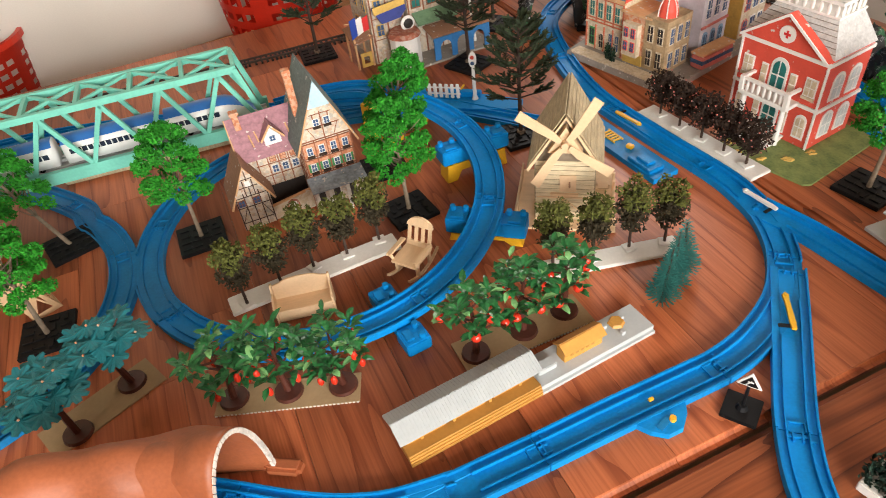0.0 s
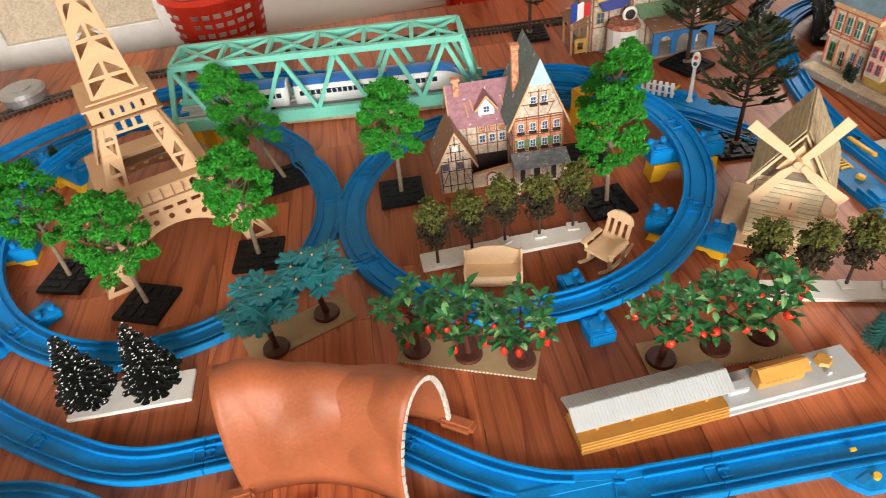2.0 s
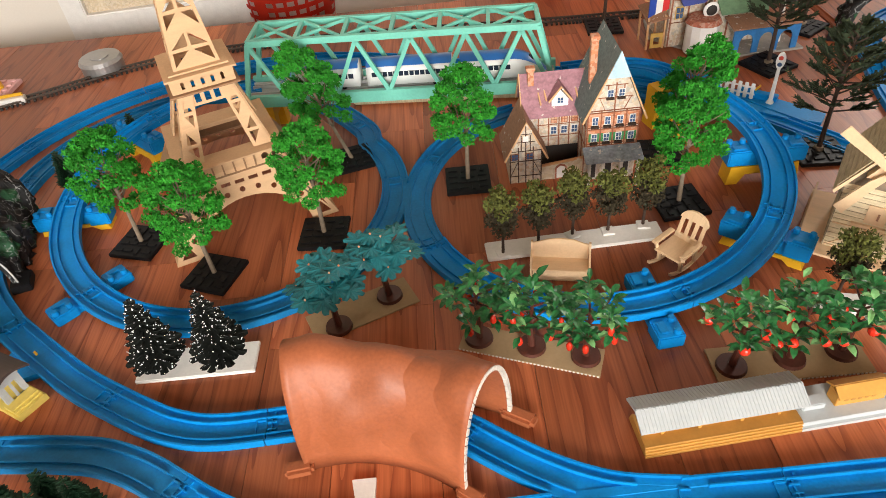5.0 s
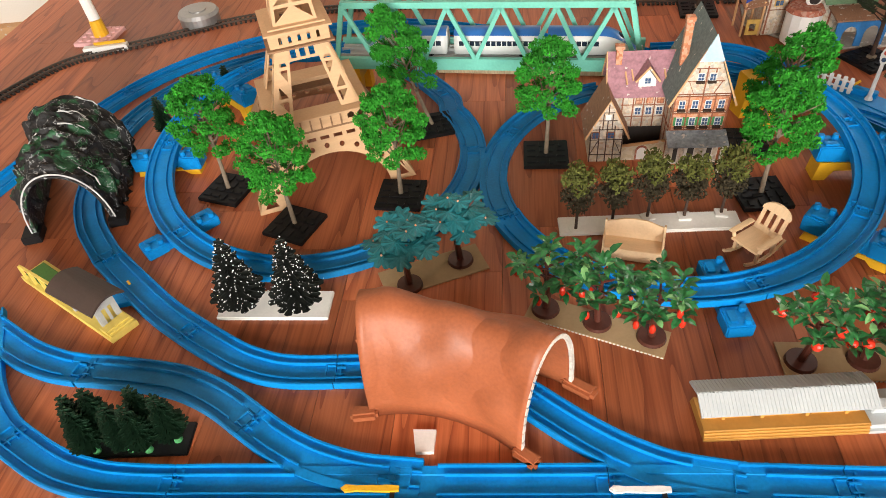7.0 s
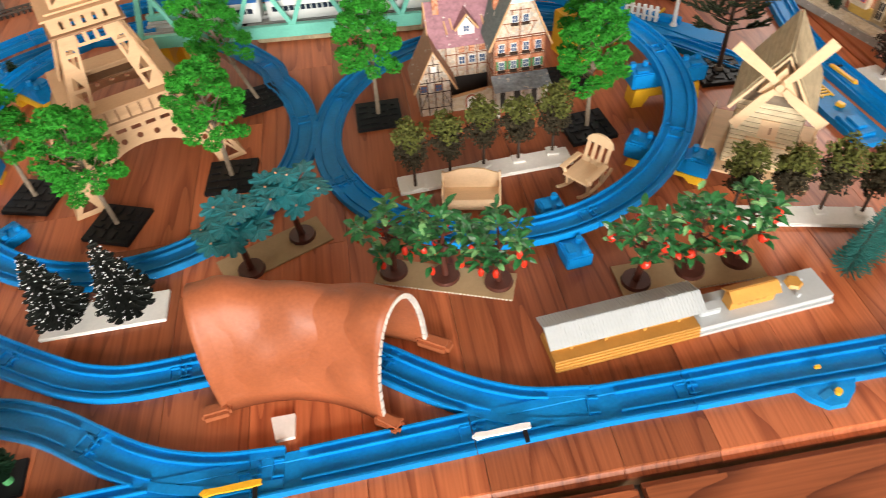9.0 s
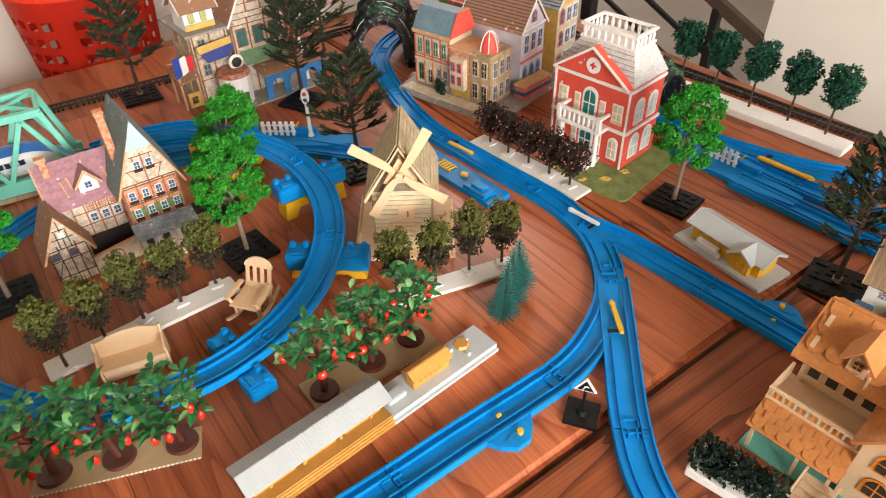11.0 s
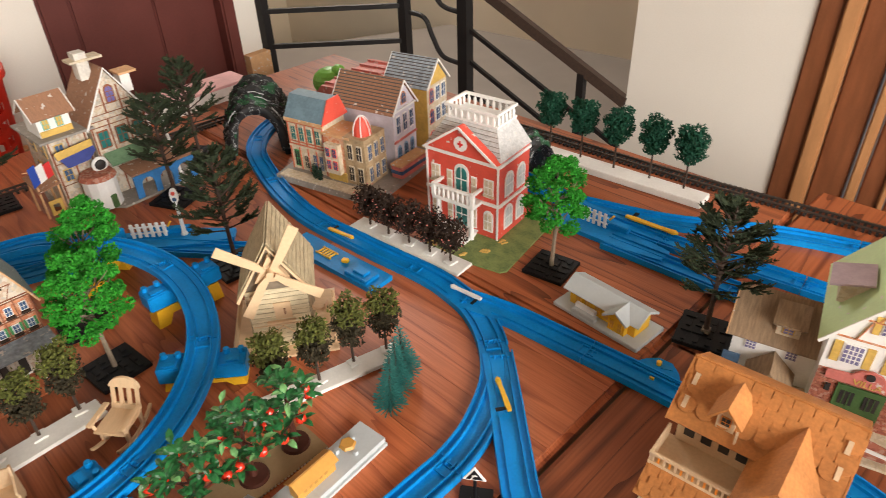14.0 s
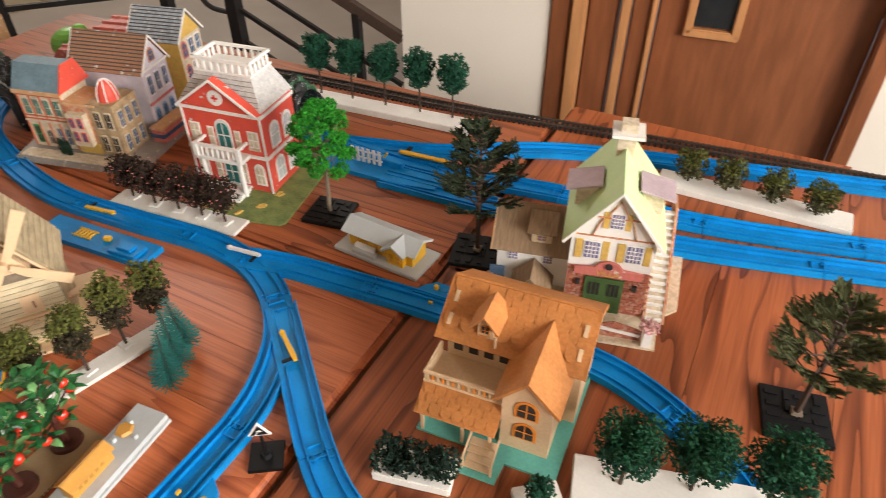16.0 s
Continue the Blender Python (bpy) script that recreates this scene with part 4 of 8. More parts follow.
for x, y, rz in ((-0.150, 1.290, 20), (0.193, 1.353, 60), (0.141, 1.191, 140), (0.211, 0.945, 200)):
    copy_thing(dark, pose(x, y, 0, 0, 0, rz))
olive_tree = feather_tree(12, 0.175, 0.048, M("khaki_wire_foliage", (0.085, 0.095, 0.035), 0.8, 0.5, 90, 0.4), "sparse khaki model tree on a ribbed black base", 32)
olive_tree.matrix_basis = pose(0.812, 0.151, 0, 0, 0, -55)


def flock_tree(seed, h, r, crown0, low, top, lab, split=0.55, n=1500, size=0.0026):
    rnd = random.Random(seed)
    t = thing("model_tree", 0, 0, 0, 0, lab, "model tree", "small flocked trees")
    bm = B()
    rod(bm, (0, 0, 0), (0.0005, 0, h * (crown0 + 0.2)), 0.0020, 0.0014, 7)
    limbs(bm, rnd, h * crown0, h * 0.7, 0.0009, 7, r * 0.7, h * 0.14)
    part("trunk", bm, BARKD, t)
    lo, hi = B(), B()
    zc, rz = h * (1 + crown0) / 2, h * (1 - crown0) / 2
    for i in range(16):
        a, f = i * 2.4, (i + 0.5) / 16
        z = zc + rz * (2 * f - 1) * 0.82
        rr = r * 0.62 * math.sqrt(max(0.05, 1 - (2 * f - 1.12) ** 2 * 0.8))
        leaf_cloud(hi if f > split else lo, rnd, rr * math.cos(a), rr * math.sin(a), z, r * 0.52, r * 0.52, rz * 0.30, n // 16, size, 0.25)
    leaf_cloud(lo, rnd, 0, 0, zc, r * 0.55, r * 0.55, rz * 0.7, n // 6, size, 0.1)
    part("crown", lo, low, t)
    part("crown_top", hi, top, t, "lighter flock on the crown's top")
    return t


def planter(name, pts, trees, foot, h, mat, label, category):
    """A low strip from p to q with square feet for its trees."""
    (x0, y0), (x1, y1), w = pts
    L = math.hypot(x1 - x0, y1 - y0)
    t = thing(name, (x0 + x1) / 2, (y0 + y1) / 2, 0, math.degrees(math.atan2(y1 - y0, x1 - x0)), label, category)
    bm = B()
    box(bm, 0, 0, h / 2, L, w, h, bev=0.001)
    part("board", bm, mat, t)
    inv = t.matrix_basis.inverted()
    for x, y in trees if foot else ():
        p = inv @ Vector((x, y, 0))
        bm = B()
        box(bm, p.x, p.y, h + 0.0015, foot, foot, 0.003, random.Random(x).uniform(-20, 20), bev=0.0006)
        part("foot", bm, mat, t)
    return t


st = [(-0.141, 0.624), (-0.105, 0.653), (-0.069, 0.680), (-0.029, 0.699), (0.010, 0.722)]
planter("planting_strip", ((-0.163, 0.624), (0.032, 0.722), 0.032), st, 0.015, 0.005, FOAM, "white foam strip with five small trees", "planter")
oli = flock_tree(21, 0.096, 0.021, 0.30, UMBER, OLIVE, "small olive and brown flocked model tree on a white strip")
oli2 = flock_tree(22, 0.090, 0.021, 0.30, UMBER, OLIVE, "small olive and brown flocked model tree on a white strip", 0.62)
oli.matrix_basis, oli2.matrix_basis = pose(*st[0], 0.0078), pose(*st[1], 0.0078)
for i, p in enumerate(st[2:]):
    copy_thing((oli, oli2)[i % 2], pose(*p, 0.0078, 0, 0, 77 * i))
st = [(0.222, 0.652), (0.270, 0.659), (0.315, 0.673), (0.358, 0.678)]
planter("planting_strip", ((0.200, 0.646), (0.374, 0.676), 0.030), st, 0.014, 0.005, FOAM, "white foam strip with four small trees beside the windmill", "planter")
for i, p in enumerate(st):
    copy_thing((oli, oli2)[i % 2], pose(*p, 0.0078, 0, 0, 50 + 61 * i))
st = [(0.422, 0.962), (0.440, 0.924), (0.461, 0.888), (0.481, 0.852), (0.500, 0.818)]
planter("planting_strip", ((0.405, 0.985), (0.513, 0.795), 0.036), st, 0.016, 0.005, FOAM, "white foam strip with brown bushes before the red house", "planter")
bush = flock_tree(23, 0.070, 0.024, 0.26, BUSHB, BUSHB, "small dark brown flocked tree with tiny red buds", 0.5, 1100)
bm = B()
rnd = random.Random(9)
for _ in range(26):
    a, z = rnd.uniform(0, 6.3), rnd.uniform(0.03, 0.066)
    ball(bm, 0.021 * math.cos(a), 0.021 * math.sin(a), z, 0.0011, u=5, v=4)
part("buds", bm, PINKP, bush, "tiny pale red buds")
bush.matrix_basis = pose(*st[0], 0.0078)
for i, p in enumerate(st[1:]):
    copy_thing(bush, pose(*p, 0.0078, 0, 0, 71 * i))
st = [(0.806, 1.074), (0.838, 1.018), (0.869, 0.958), (0.902, 0.900), (0.932, 0.847)]
planter("planting_strip", ((0.778, 1.108), (0.942, 0.805), 0.040), [], 0, 0.012, FOAM, "white foam strip with five dark green trees along the model track", "planter")
pine = flock_tree(24, 0.112, 0.026, 0.42, PINE, PINE, "dark green flocked model tree on a long white strip", 0.5, 2600)
pine.matrix_basis = pose(*st[0], 0.012)
for i, p in enumerate(st[1:]):
    copy_thing(pine, pose(*p, 0.012, 0, 0, 83 * i))
st = [(1.083, 0.474), (1.105, 0.424), (1.128, 0.366), (1.148, 0.310)]
planter("planting_strip", ((1.062, 0.510), (1.172, 0.268), 0.046), [], 0, 0.010, FOAM, "white foam strip with four round olive bushes", "planter")
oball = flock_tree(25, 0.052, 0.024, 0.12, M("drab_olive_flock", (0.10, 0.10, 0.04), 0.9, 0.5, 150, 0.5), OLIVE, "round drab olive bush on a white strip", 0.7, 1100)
oball.matrix_basis = pose(*st[0], 0.010)
for i, p in enumerate(st[1:]):
    copy_thing(oball, pose(*p, 0.010, 0, 0, 83 * i))
# green trees on white foam by the villa
planter("foam_block", ((0.582, 0.243), (0.70, 0.095), 0.05), [], 0, 0.010, FOAM, "white foam block with dark green trees", "planter")
big = flock_tree(26, 0.088, 0.030, 0.34, PINE, M("emerald_flock", (0.010, 0.085, 0.036), 0.85, 0.5, 120, 0.5), "dark green flocked tree on a white foam block", 0.75, 3600, 0.0022)
st = [(0.610, 0.210), (0.655, 0.166), (0.695, 0.115), (0.740, 0.075)]
big.matrix_basis = pose(*st[0], 0.010)
for i, p in enumerate(st[1:3]):
    copy_thing(big, pose(*p, 0.010, 0, 0, 83 * i))
planter("foam_block", ((0.520, 0.252), (0.558, 0.232), 0.040), [], 0, 0.010, FOAM, "small white foam block with one tiny tree", "planter")
tiny = flock_tree(27, 0.034, 0.013, 0.18, PINE, PINE, "tiny dark green tree on a white foam block", 0.5, 500)
tiny.matrix_basis = pose(0.537, 0.243, 0.010)
hb = planter("hedge_planter", ((0.452, 0.372), (0.497, 0.312), 0.036), [], 0, 0.011, FOAM, "white foam planter filled with a dense dark green hedge", "planter")
bm = B()
rnd = random.Random(31)
for i in range(6):
    for k in (-1, 1):
        leaf_cloud(bm, rnd, -0.031 + 0.0125 * i, k * 0.008, 0.022 + rnd.uniform(-0.002, 0.005), 0.011, 0.011, 0.013, 150, 0.0026, 0.3)
part("hedge", bm, M("black_green_flock", (0.012, 0.035, 0.022), 0.9, 0.5, 150, 0.5), hb, "dense dark green flock")


def bristle_fir(seed, h, r, mat, tips, lab, cat="model tree", lean=0.0, n=30, low=0.10, wide=1.0):
    rnd = random.Random(seed)
    t = thing("model_fir", 0, 0, 0, 0, lab, cat, "model firs")
    bm, bd, ts = B(), B(), B()
    rod(bm, (0, 0, 0), (lean, 0, h * 0.95), 0.0025, 0.0008, 6)
    for i in range(n):
        f = i / (n - 1)
        z = h * (low + (0.98 - low) * f)
        m = max(4, int(15 * (1 - f)) + 4)
        for k in range(m):
            a = 6.283 * k / m + i * 0.7
            L = (r * (1 - f) + 0.004) * rnd.uniform(0.75, 1.1)
            d = Vector((math.cos(a), math.sin(a), 0.18))
            o = Vector((lean * f, 0, z))
            e = o + d * L
            side = Vector((-d.y, d.x, 0)) * (0.0028 + L * 0.09) * wide
            v = [bd.verts.new(q) for q in (o - side * 0.4, e - side, e + d * 0.002, e + side, o + side * 0.4)]
            bd.faces.new(v)
            w = Vector((0, 0, 0.0028 * wide))
            v = [bd.verts.new(q) for q in (o - w, o + w, e + w * 0.6, e - w)]
            bd.faces.new(v)
            if tips and rnd.random() < 0.8:
                for _ in range(rnd.randint(1, 4)):
                    c = e - d * L * rnd.uniform(-0.08, 0.22) + Vector((rnd.uniform(-1, 1), rnd.uniform(-1, 1), rnd.uniform(0.2, 1.6))) * 0.0014
                    g = rnd.uniform(0.0005, 0.0012)
                    q = Euler((rnd.uniform(0, 6), rnd.uniform(0, 6), 0)).to_matrix()
                    v = [ts.verts.new(c + q @ Vector(w) * g) for w in ((1, 0, 0), (-0.5, 0.9, 0), (-0.5, -0.9, 0), (0, 0, 1.2))]
                    for w in ((0, 1, 2), (0, 1, 3), (1, 2, 3), (2, 0, 3)):
                        ts.faces.new([v[k] for k in w])
    part("trunk", bm, BARKD, t)
    part("needles", bd, mat, t)
    if tips:
        part("snow", ts, SNOW, t, "white flocked snow on the tips")
    else:
        ts.free()
    return t


planter("planting_strip", ((-0.468, 0.342), (-0.350, 0.396), 0.042), [(-0.446, 0.355), (-0.382, 0.379)], 0.018, 0.005, FOAM, "white foam strip with two snowy firs", "planter")
sf = bristle_fir(41, 0.098, 0.026, SNOWD, True, "black-green bristle fir dusted with white snow on a foam strip", n=22, wide=0.8)
sf.matrix_basis = pose(-0.443, 0.353, 0.0078)
copy_thing(sf, pose(-0.382, 0.381, 0.0078, 0, 0, 100))
# plastic firs on a black plate
ph = planter("fir_plate", ((-0.474, 0.142), (-0.374, 0.196), 0.036), [], 0, 0.004, BLACK, "black plastic plate for seven small firs", "planter")
pf = bristle_fir(42, 0.072, 0.0125, FIR, False, "small dark green plastic fir on a black plate", n=20, low=0.25, wide=0.55)
bm = B()
rod(bm, (0, 0, 0), (0, 0, 0.015), 0.0042, 0.0028, 10)
part("stem", bm, GREENP, pf, "bright green plastic stem")
st = [(-0.462, 0.150), (-0.448, 0.143), (-0.451, 0.163), (-0.418, 0.160), (-0.402, 0.167), (-0.412, 0.184), (-0.384, 0.188)]
pf.matrix_basis = pose(*st[0], 0.004)
for i, p in enumerate(st[1:]):
    copy_thing(pf, pose(*p, 0.004, 0, 0, 40 * i))
for i, (x, y) in enumerate(((-0.80, 0.585), (-0.79, 0.622), (-0.785, 0.660), (-0.765, 0.70))):
    copy_thing(pf, pose(x, y, 0, 0, 0, 40 * i))
# teal conifers
tc = bristle_fir(43, 0.080, 0.015, TEALC, False, "narrow teal plastic conifer leaning beside the planting strip", lean=0.006, n=24, wide=0.20)
tc.matrix_basis = pose(0.333, 0.588, 0, 0, 0, 30)
copy_thing(tc, pose(0.350, 0.609, 0, 0, 0, 80))
copy_thing(tc, pose(0.368, 0.632, 0, 0, 0, 200))


def big_leaf(bm, p, d, L, w):
    """A pointed, folded leaf from p along d."""
    d = d.normalized()
    s = d.cross(Vector((0, 0, 1)))
    s = s.normalized() if s.length > 0.01 else Vector((1, 0, 0))
    n = s.cross(d)
    a = bm.verts.new(p)
    m1, m2 = bm.verts.new(p + d * L * 0.45 + n * L * 0.10), bm.verts.new(p + d * L * 0.78 + n * L * 0.05)
    e = bm.verts.new(p + d * L - n * L * 0.06)
    for k in (-1, 1):
        l1 = bm.verts.new(p + d * L * 0.38 + s * k * w + n * L * 0.16)
        l2 = bm.verts.new(p + d * L * 0.74 + s * k * w * 0.75 + n * L * 0.10)
        bm.faces.new((a, l1, m1) if k > 0 else (a, m1, l1))
        bm.faces.new((m1, l1, l2, m2) if k > 0 else (m1, m2, l2, l1))
        bm.faces.new((m2, l2, e) if k > 0 else (m2, e, l2))


def fruit_tree(seed, h, long_fruit, lab):
    rnd = random.Random(seed)
    t = thing("fruit_tree", 0, 0, 0, 0, lab, "model tree", "model fruit trees")
    bm = B()
    bmesh.ops.create_cone(bm, cap_ends=True, segments=24, radius1=0.0155, radius2=0.0145, depth=0.004, matrix=Matrix.Translation((0, 0, 0.002)))
    part("base", bm, BROWNP, t, "round dark brown plastic foot")
    bm = B()
    rod(bm, (0, 0, 0.003), (0.003, 0.001, h * 0.34), 0.0042, 0.0032, 7)
    rod(bm, (0.003, 0.001, h * 0.34), (-0.002, 0, h * 0.72), 0.0032, 0.0015, 7)
    ends = []
    for i in range(9):
        a, z = i * 2.4, h * (0.32 + 0.045 * i)
        e = Vector((0.030 * math.cos(a) * rnd.uniform(0.6, 1), 0.030 * math.sin(a) * rnd.uniform(0.6, 1), z + 0.016))
        rod(bm, (0, 0, z), e, 0.0014, 0.0008, 5)
        ends.append(e)
    ends.append(Vector((0, 0, h * 0.85)))
    part("trunk", bm, BROWNP, t)
    lf, pl = B(), B()
    for j, e in enumerate(ends):
        for k in range(13):
            a = k * 2.4 + j
            d = Vector((math.cos(a), math.sin(a), rnd.uniform(-0.25, 0.8)))
            big_leaf(pl if rnd.random() < 0.14 else lf, e + d * 0.002 + Vector((0, 0, rnd.uniform(-0.010, 0.008))), d, rnd.uniform(0.011, 0.018), rnd.uniform(0.0028, 0.0042))
    for i in range(7):
        e = ends[i]
        fr = B()
        if long_fruit:
            ball(fr, e.x * 1.1, e.y * 1.1, e.z - 0.016, 0.0034, None, 0.0062, 8, 6)
        else:
            ball(fr, e.x * 1.08, e.y * 1.08, e.z - 0.004, 0.0054, u=10, v=8)
        part("fruit", fr, FRUIT, t, "glossy red fruit")
    part("leaves", lf, GLOSSL, t)
    part("young_leaves", pl, PALEL, t, "paler young leaves")
    return t


def card(name, cx, cy, rz, L, w, lab):
    t = thing(name, cx, cy, 0, rz, lab, "cardboard")
    bm = B()
    box(bm, 0, 0, 0.001, L, w, 0.002)
    part("sheet", bm, CARD, t)
    bm = B()
    n = int(L / 0.004)
    for k in range(n):
        box(bm, -L / 2 + (k + 0.5) * L / n, -w / 2 - 0.0004, 0.001, 0.0022, 0.0008, 0.0015)
    part("corrugation", bm, STONE, t, "pale corrugated edge")


card("cardboard_base", -0.070, 0.494, 3, 0.150, 0.036, "brown corrugated cardboard under three fruit trees")
ft = fruit_tree(51, 0.098, True, "fruit tree with glossy leaves and long red fruit on cardboard")
ft.matrix_basis = pose(-0.127, 0.492, 0.002)
copy_thing(ft, pose(-0.070, 0.497, 0.002, 0, 0, 130))
copy_thing(ft, pose(-0.013, 0.501, 0.002, 0, 0, 230))
card("cardboard_base", 0.178, 0.556, 24, 0.152, 0.046, "brown corrugated cardboard under three red-fruited trees")
fa = fruit_tree(52, 0.104, False, "fruit tree with glossy leaves and round red fruit on cardboard")
fa.matrix_basis = pose(0.126, 0.531, 0.002)
copy_thing(fa, pose(0.179, 0.558, 0.002, 0, 0, 110))
copy_thing(fa, pose(0.226, 0.583, 0.002, 0, 0, 250))


def teal_tree(seed):
    rnd = random.Random(seed)
    t = thing("palm_leaf_tree", 0, 0, 0, 0, "plastic tree with flat lobed teal leaves on cardboard", "model tree", "teal trees")
    bm = B()
    bmesh.ops.create_cone(bm, cap_ends=True, segments=24, radius1=0.0155, radius2=0.0145, depth=0.004, matrix=Matrix.Translation((0, 0, 0.002)))
    part("base", bm, BROWNP, t, "round dark brown plastic foot")
    bm = B()
    rod(bm, (0, 0, 0.003), (-0.003, 0.002, 0.035), 0.0042, 0.0034, 7)
    rod(bm, (-0.003, 0.002, 0.035), (0, 0, 0.075), 0.0034, 0.0018, 7)
    for i in range(6):
        a, z = i * 1.1, 0.045 + 0.004 * i
        rod(bm, (0, 0, z), (0.022 * math.cos(a), 0.022 * math.sin(a), z + 0.018), 0.0015, 0.0009, 5)
    part("trunk", bm, BROWNP, t)
    lf, bd = B(), B()
    for i in range(16):
        a = i * 2.4
        rr = 0.036 * math.sqrt((i + 0.5) / 16)
        c = Vector((rr * math.cos(a), rr * math.sin(a), 0.088 - rr * 0.45 + rnd.uniform(-0.006, 0.004)))
        lobes = 8
        tilt = Euler((rnd.uniform(-0.35, 0.35), rnd.uniform(-0.35, 0.35), rnd.uniform(0, 6))).to_matrix()
        mid = lf.verts.new(c + Vector((0, 0, 0.002)))
        ring = []
        for k in range(lobes * 4):
            q = 6.283 * k / (lobes * 4)
            r2 = 0.0165 * (1.0, 0.93, 0.66, 0.93)[k % 4]
            ring.append(lf.verts.new(c + tilt @ Vector((r2 * math.cos(q), r2 * math.sin(q), -0.0012 * (k % 2)))))
        for k in range(len(ring)):
            lf.faces.new((mid, ring[k], ring[(k + 1) % len(ring)]))
        if i % 3 == 0:
            ball(bd, c.x, c.y, c.z + 0.003, 0.0014, u=5, v=4)
    part("leaves", lf, TEALL, t)
    part("buds", bd, SALMON, t, "tiny orange buds")
    return t


t = thing("cardboard_base", -0.270, 0.494, 0, 48, "brown cardboard under two teal trees", "cardboard")
bm = B()
box(bm, 0, 0, 0.001, 0.125, 0.046, 0.002)
part("sheet", bm, CARD, t)
tt = teal_tree(61)
tt.matrix_basis = pose(-0.283, 0.461, 0.002)
copy_thing(tt, pose(-0.248, 0.522, 0.002, 0, 0, 100))

# ---- small things ----
bm = B()
slab(bm, [(-0.009, -0.012), (0.008, -0.013), (0.011, 0.010), (-0.011, 0.012)], 0, 0.005, "z")
solo("foam_scrap", bm, FOAM, "torn scrap of white foam lying on the table", "foam scrap", m=pose(-0.167, 0.292, 0, 0, 0, 30))


def road_sign():
    t = thing("road_sign", 0.372, 0.444, 0, -32, "black toy road sign with a triangular white-edged board", "toy sign")
    bm = B()
    box(bm, 0, 0, 0.002, 0.033, 0.033, 0.004, bev=0.0008)
    part("base", bm, BLACK, t)
    bm = B()
    rod(bm, (0, 0, 0.004), (0, 0, 0.009), 0.006, 0.004, 10)
    part("socket", bm, BLACK, t)
    bm = B()
    rod(bm, (0, 0, 0.004), (0, 0, 0.046), 0.0017, None, 8)
    part("post", bm, BLACK, t)
    bm = B()
    slab(bm, [(-0.011, 0.040), (0.011, 0.040), (0, 0.058)], -0.003, -0.0015)
    part("sign_edge", bm, WHITE, t, "white triangular edge")
    bm = B()
    slab(bm, [(-0.0078, 0.0416), (0.0078, 0.0416), (0, 0.0545)], -0.0036, -0.0028)
    f = part("sign_face", bm, BLACK, t)
    bm = B()
    bar(bm, (-0.003, -0.0038, 0.043), (0.001, -0.0038, 0.049), 0.0016, 0.0008)
    bar(bm, (-0.002, -0.0038, 0.0475), (0.003, -0.0038, 0.0475), 0.0014, 0.0008)
    part("symbol", bm, WHITE, f, "small white symbol")


road_sign()


def rocking_chair():
    t = thing("rocking_chair", 0.056, 0.672, 0, -120, "pale plywood toy rocking chair with a slotted round back", "toy chair")
    q = lambda name, bm: part(name, bm, PALEW, t)
    for s in (-1, 1):
        bm = B()
        pts = [(-0.030 + 0.006 * k, 0.012 * ((k - 5) / 5) ** 2) for k in range(11)]
        slab(bm, pts + [(x, z + 0.004) for x, z in pts[::-1]], s * 0.014 - 0.0015, s * 0.014 + 0.0015)
        q("rocker", bm)
        for x in (-0.012, 0.012):
            bm = B()
            bar(bm, (x, s * 0.014, 0.003), (x, s * 0.014, 0.026), 0.004, 0.003)
            q("leg", bm)
        bm = B()
        box(bm, 0.004, s * 0.018, 0.038, 0.032, 0.007, 0.003, bev=0.001)
        q("armrest", bm)
        bm = B()
        bar(bm, (0.014, s * 0.017, 0.026), (0.016, s * 0.018, 0.038), 0.004, 0.003)
        q("arm_post", bm)
    bm = B()
    box(bm, 0.002, 0, 0.026, 0.034, 0.034, 0.003, bev=0.001)
    q("seat", bm)
    # rounded back with three slots
    back = thing("backrest", -0.014, 0, 0.026, 0)
    back.parent = t
    back.matrix_basis = pose(-0.014, 0, 0.026, 0, -14, 0)
    for y in (-0.0135, -0.0045, 0.0045, 0.0135):
        bm = B()
        box(bm, 0, y, 0.017, 0.003, 0.0042, 0.034, bev=0.0006)
        part("back_slat", bm, PALEW, back)
    bm = B()
    slab(bm, [(0.017 * math.cos(radians(a)), 0.031 + 0.014 * math.sin(radians(a))) for a in range(0, 181, 15)], -0.0016, 0.0016, "x")
    part("back_top", bm, PALEW, back)
    bm = B()
    box(bm, 0, 0, 0.004, 0.003, 0.032, 0.008)
    part("back_foot", bm, PALEW, back)


rocking_chair()
bpy.data.objects["rocking_chair"].matrix_basis @= Matrix.Diagonal((1.12, 1.05, 0.84, 1.0))


def toy_bench():
    t = thing("toy_bench", -0.068, 0.612, 0, 12, "pale plywood toy bench with a curved solid back and side panels", "toy bench")
    bm = B()
    top = [(0.036, 0.046), (0.028, 0.048), (0.016, 0.053), (0.0, 0.0545), (-0.016, 0.053), (-0.028, 0.048), (-0.036, 0.046)]
    slab(bm, [(-0.036, 0.018), (0.036, 0.018)] + top, 0.011, 0.0135)
    part("backrest", bm, PALEW, t)
    bm = B()
    box(bm, 0, -0.001, 0.021, 0.072, 0.026, 0.0025, bev=0.0005)
    part("seat", bm, PALEW, t)
    bm = B()
    box(bm, 0, -0.010, 0.011, 0.070, 0.0025, 0.019)
    part("front_panel", bm, PALEW, t)
    for s in (-1, 1):
        bm = B()
        slab(bm, [(0.015, 0), (0.015, 0.048), (0.009, 0.050), (0.004, 0.040), (-0.010, 0.036), (-0.016, 0.033), (-0.016, 0.029), (-0.012, 0.026), (-0.015, 0.0), (-0.008, 0.0), (-0.005, 0.008), (0.005, 0.008), (0.008, 0)], s * 0.037 - 0.0013, s * 0.037 + 0.0013, "x")
        part("side_panel", bm, PALEW, t)


toy_bench()
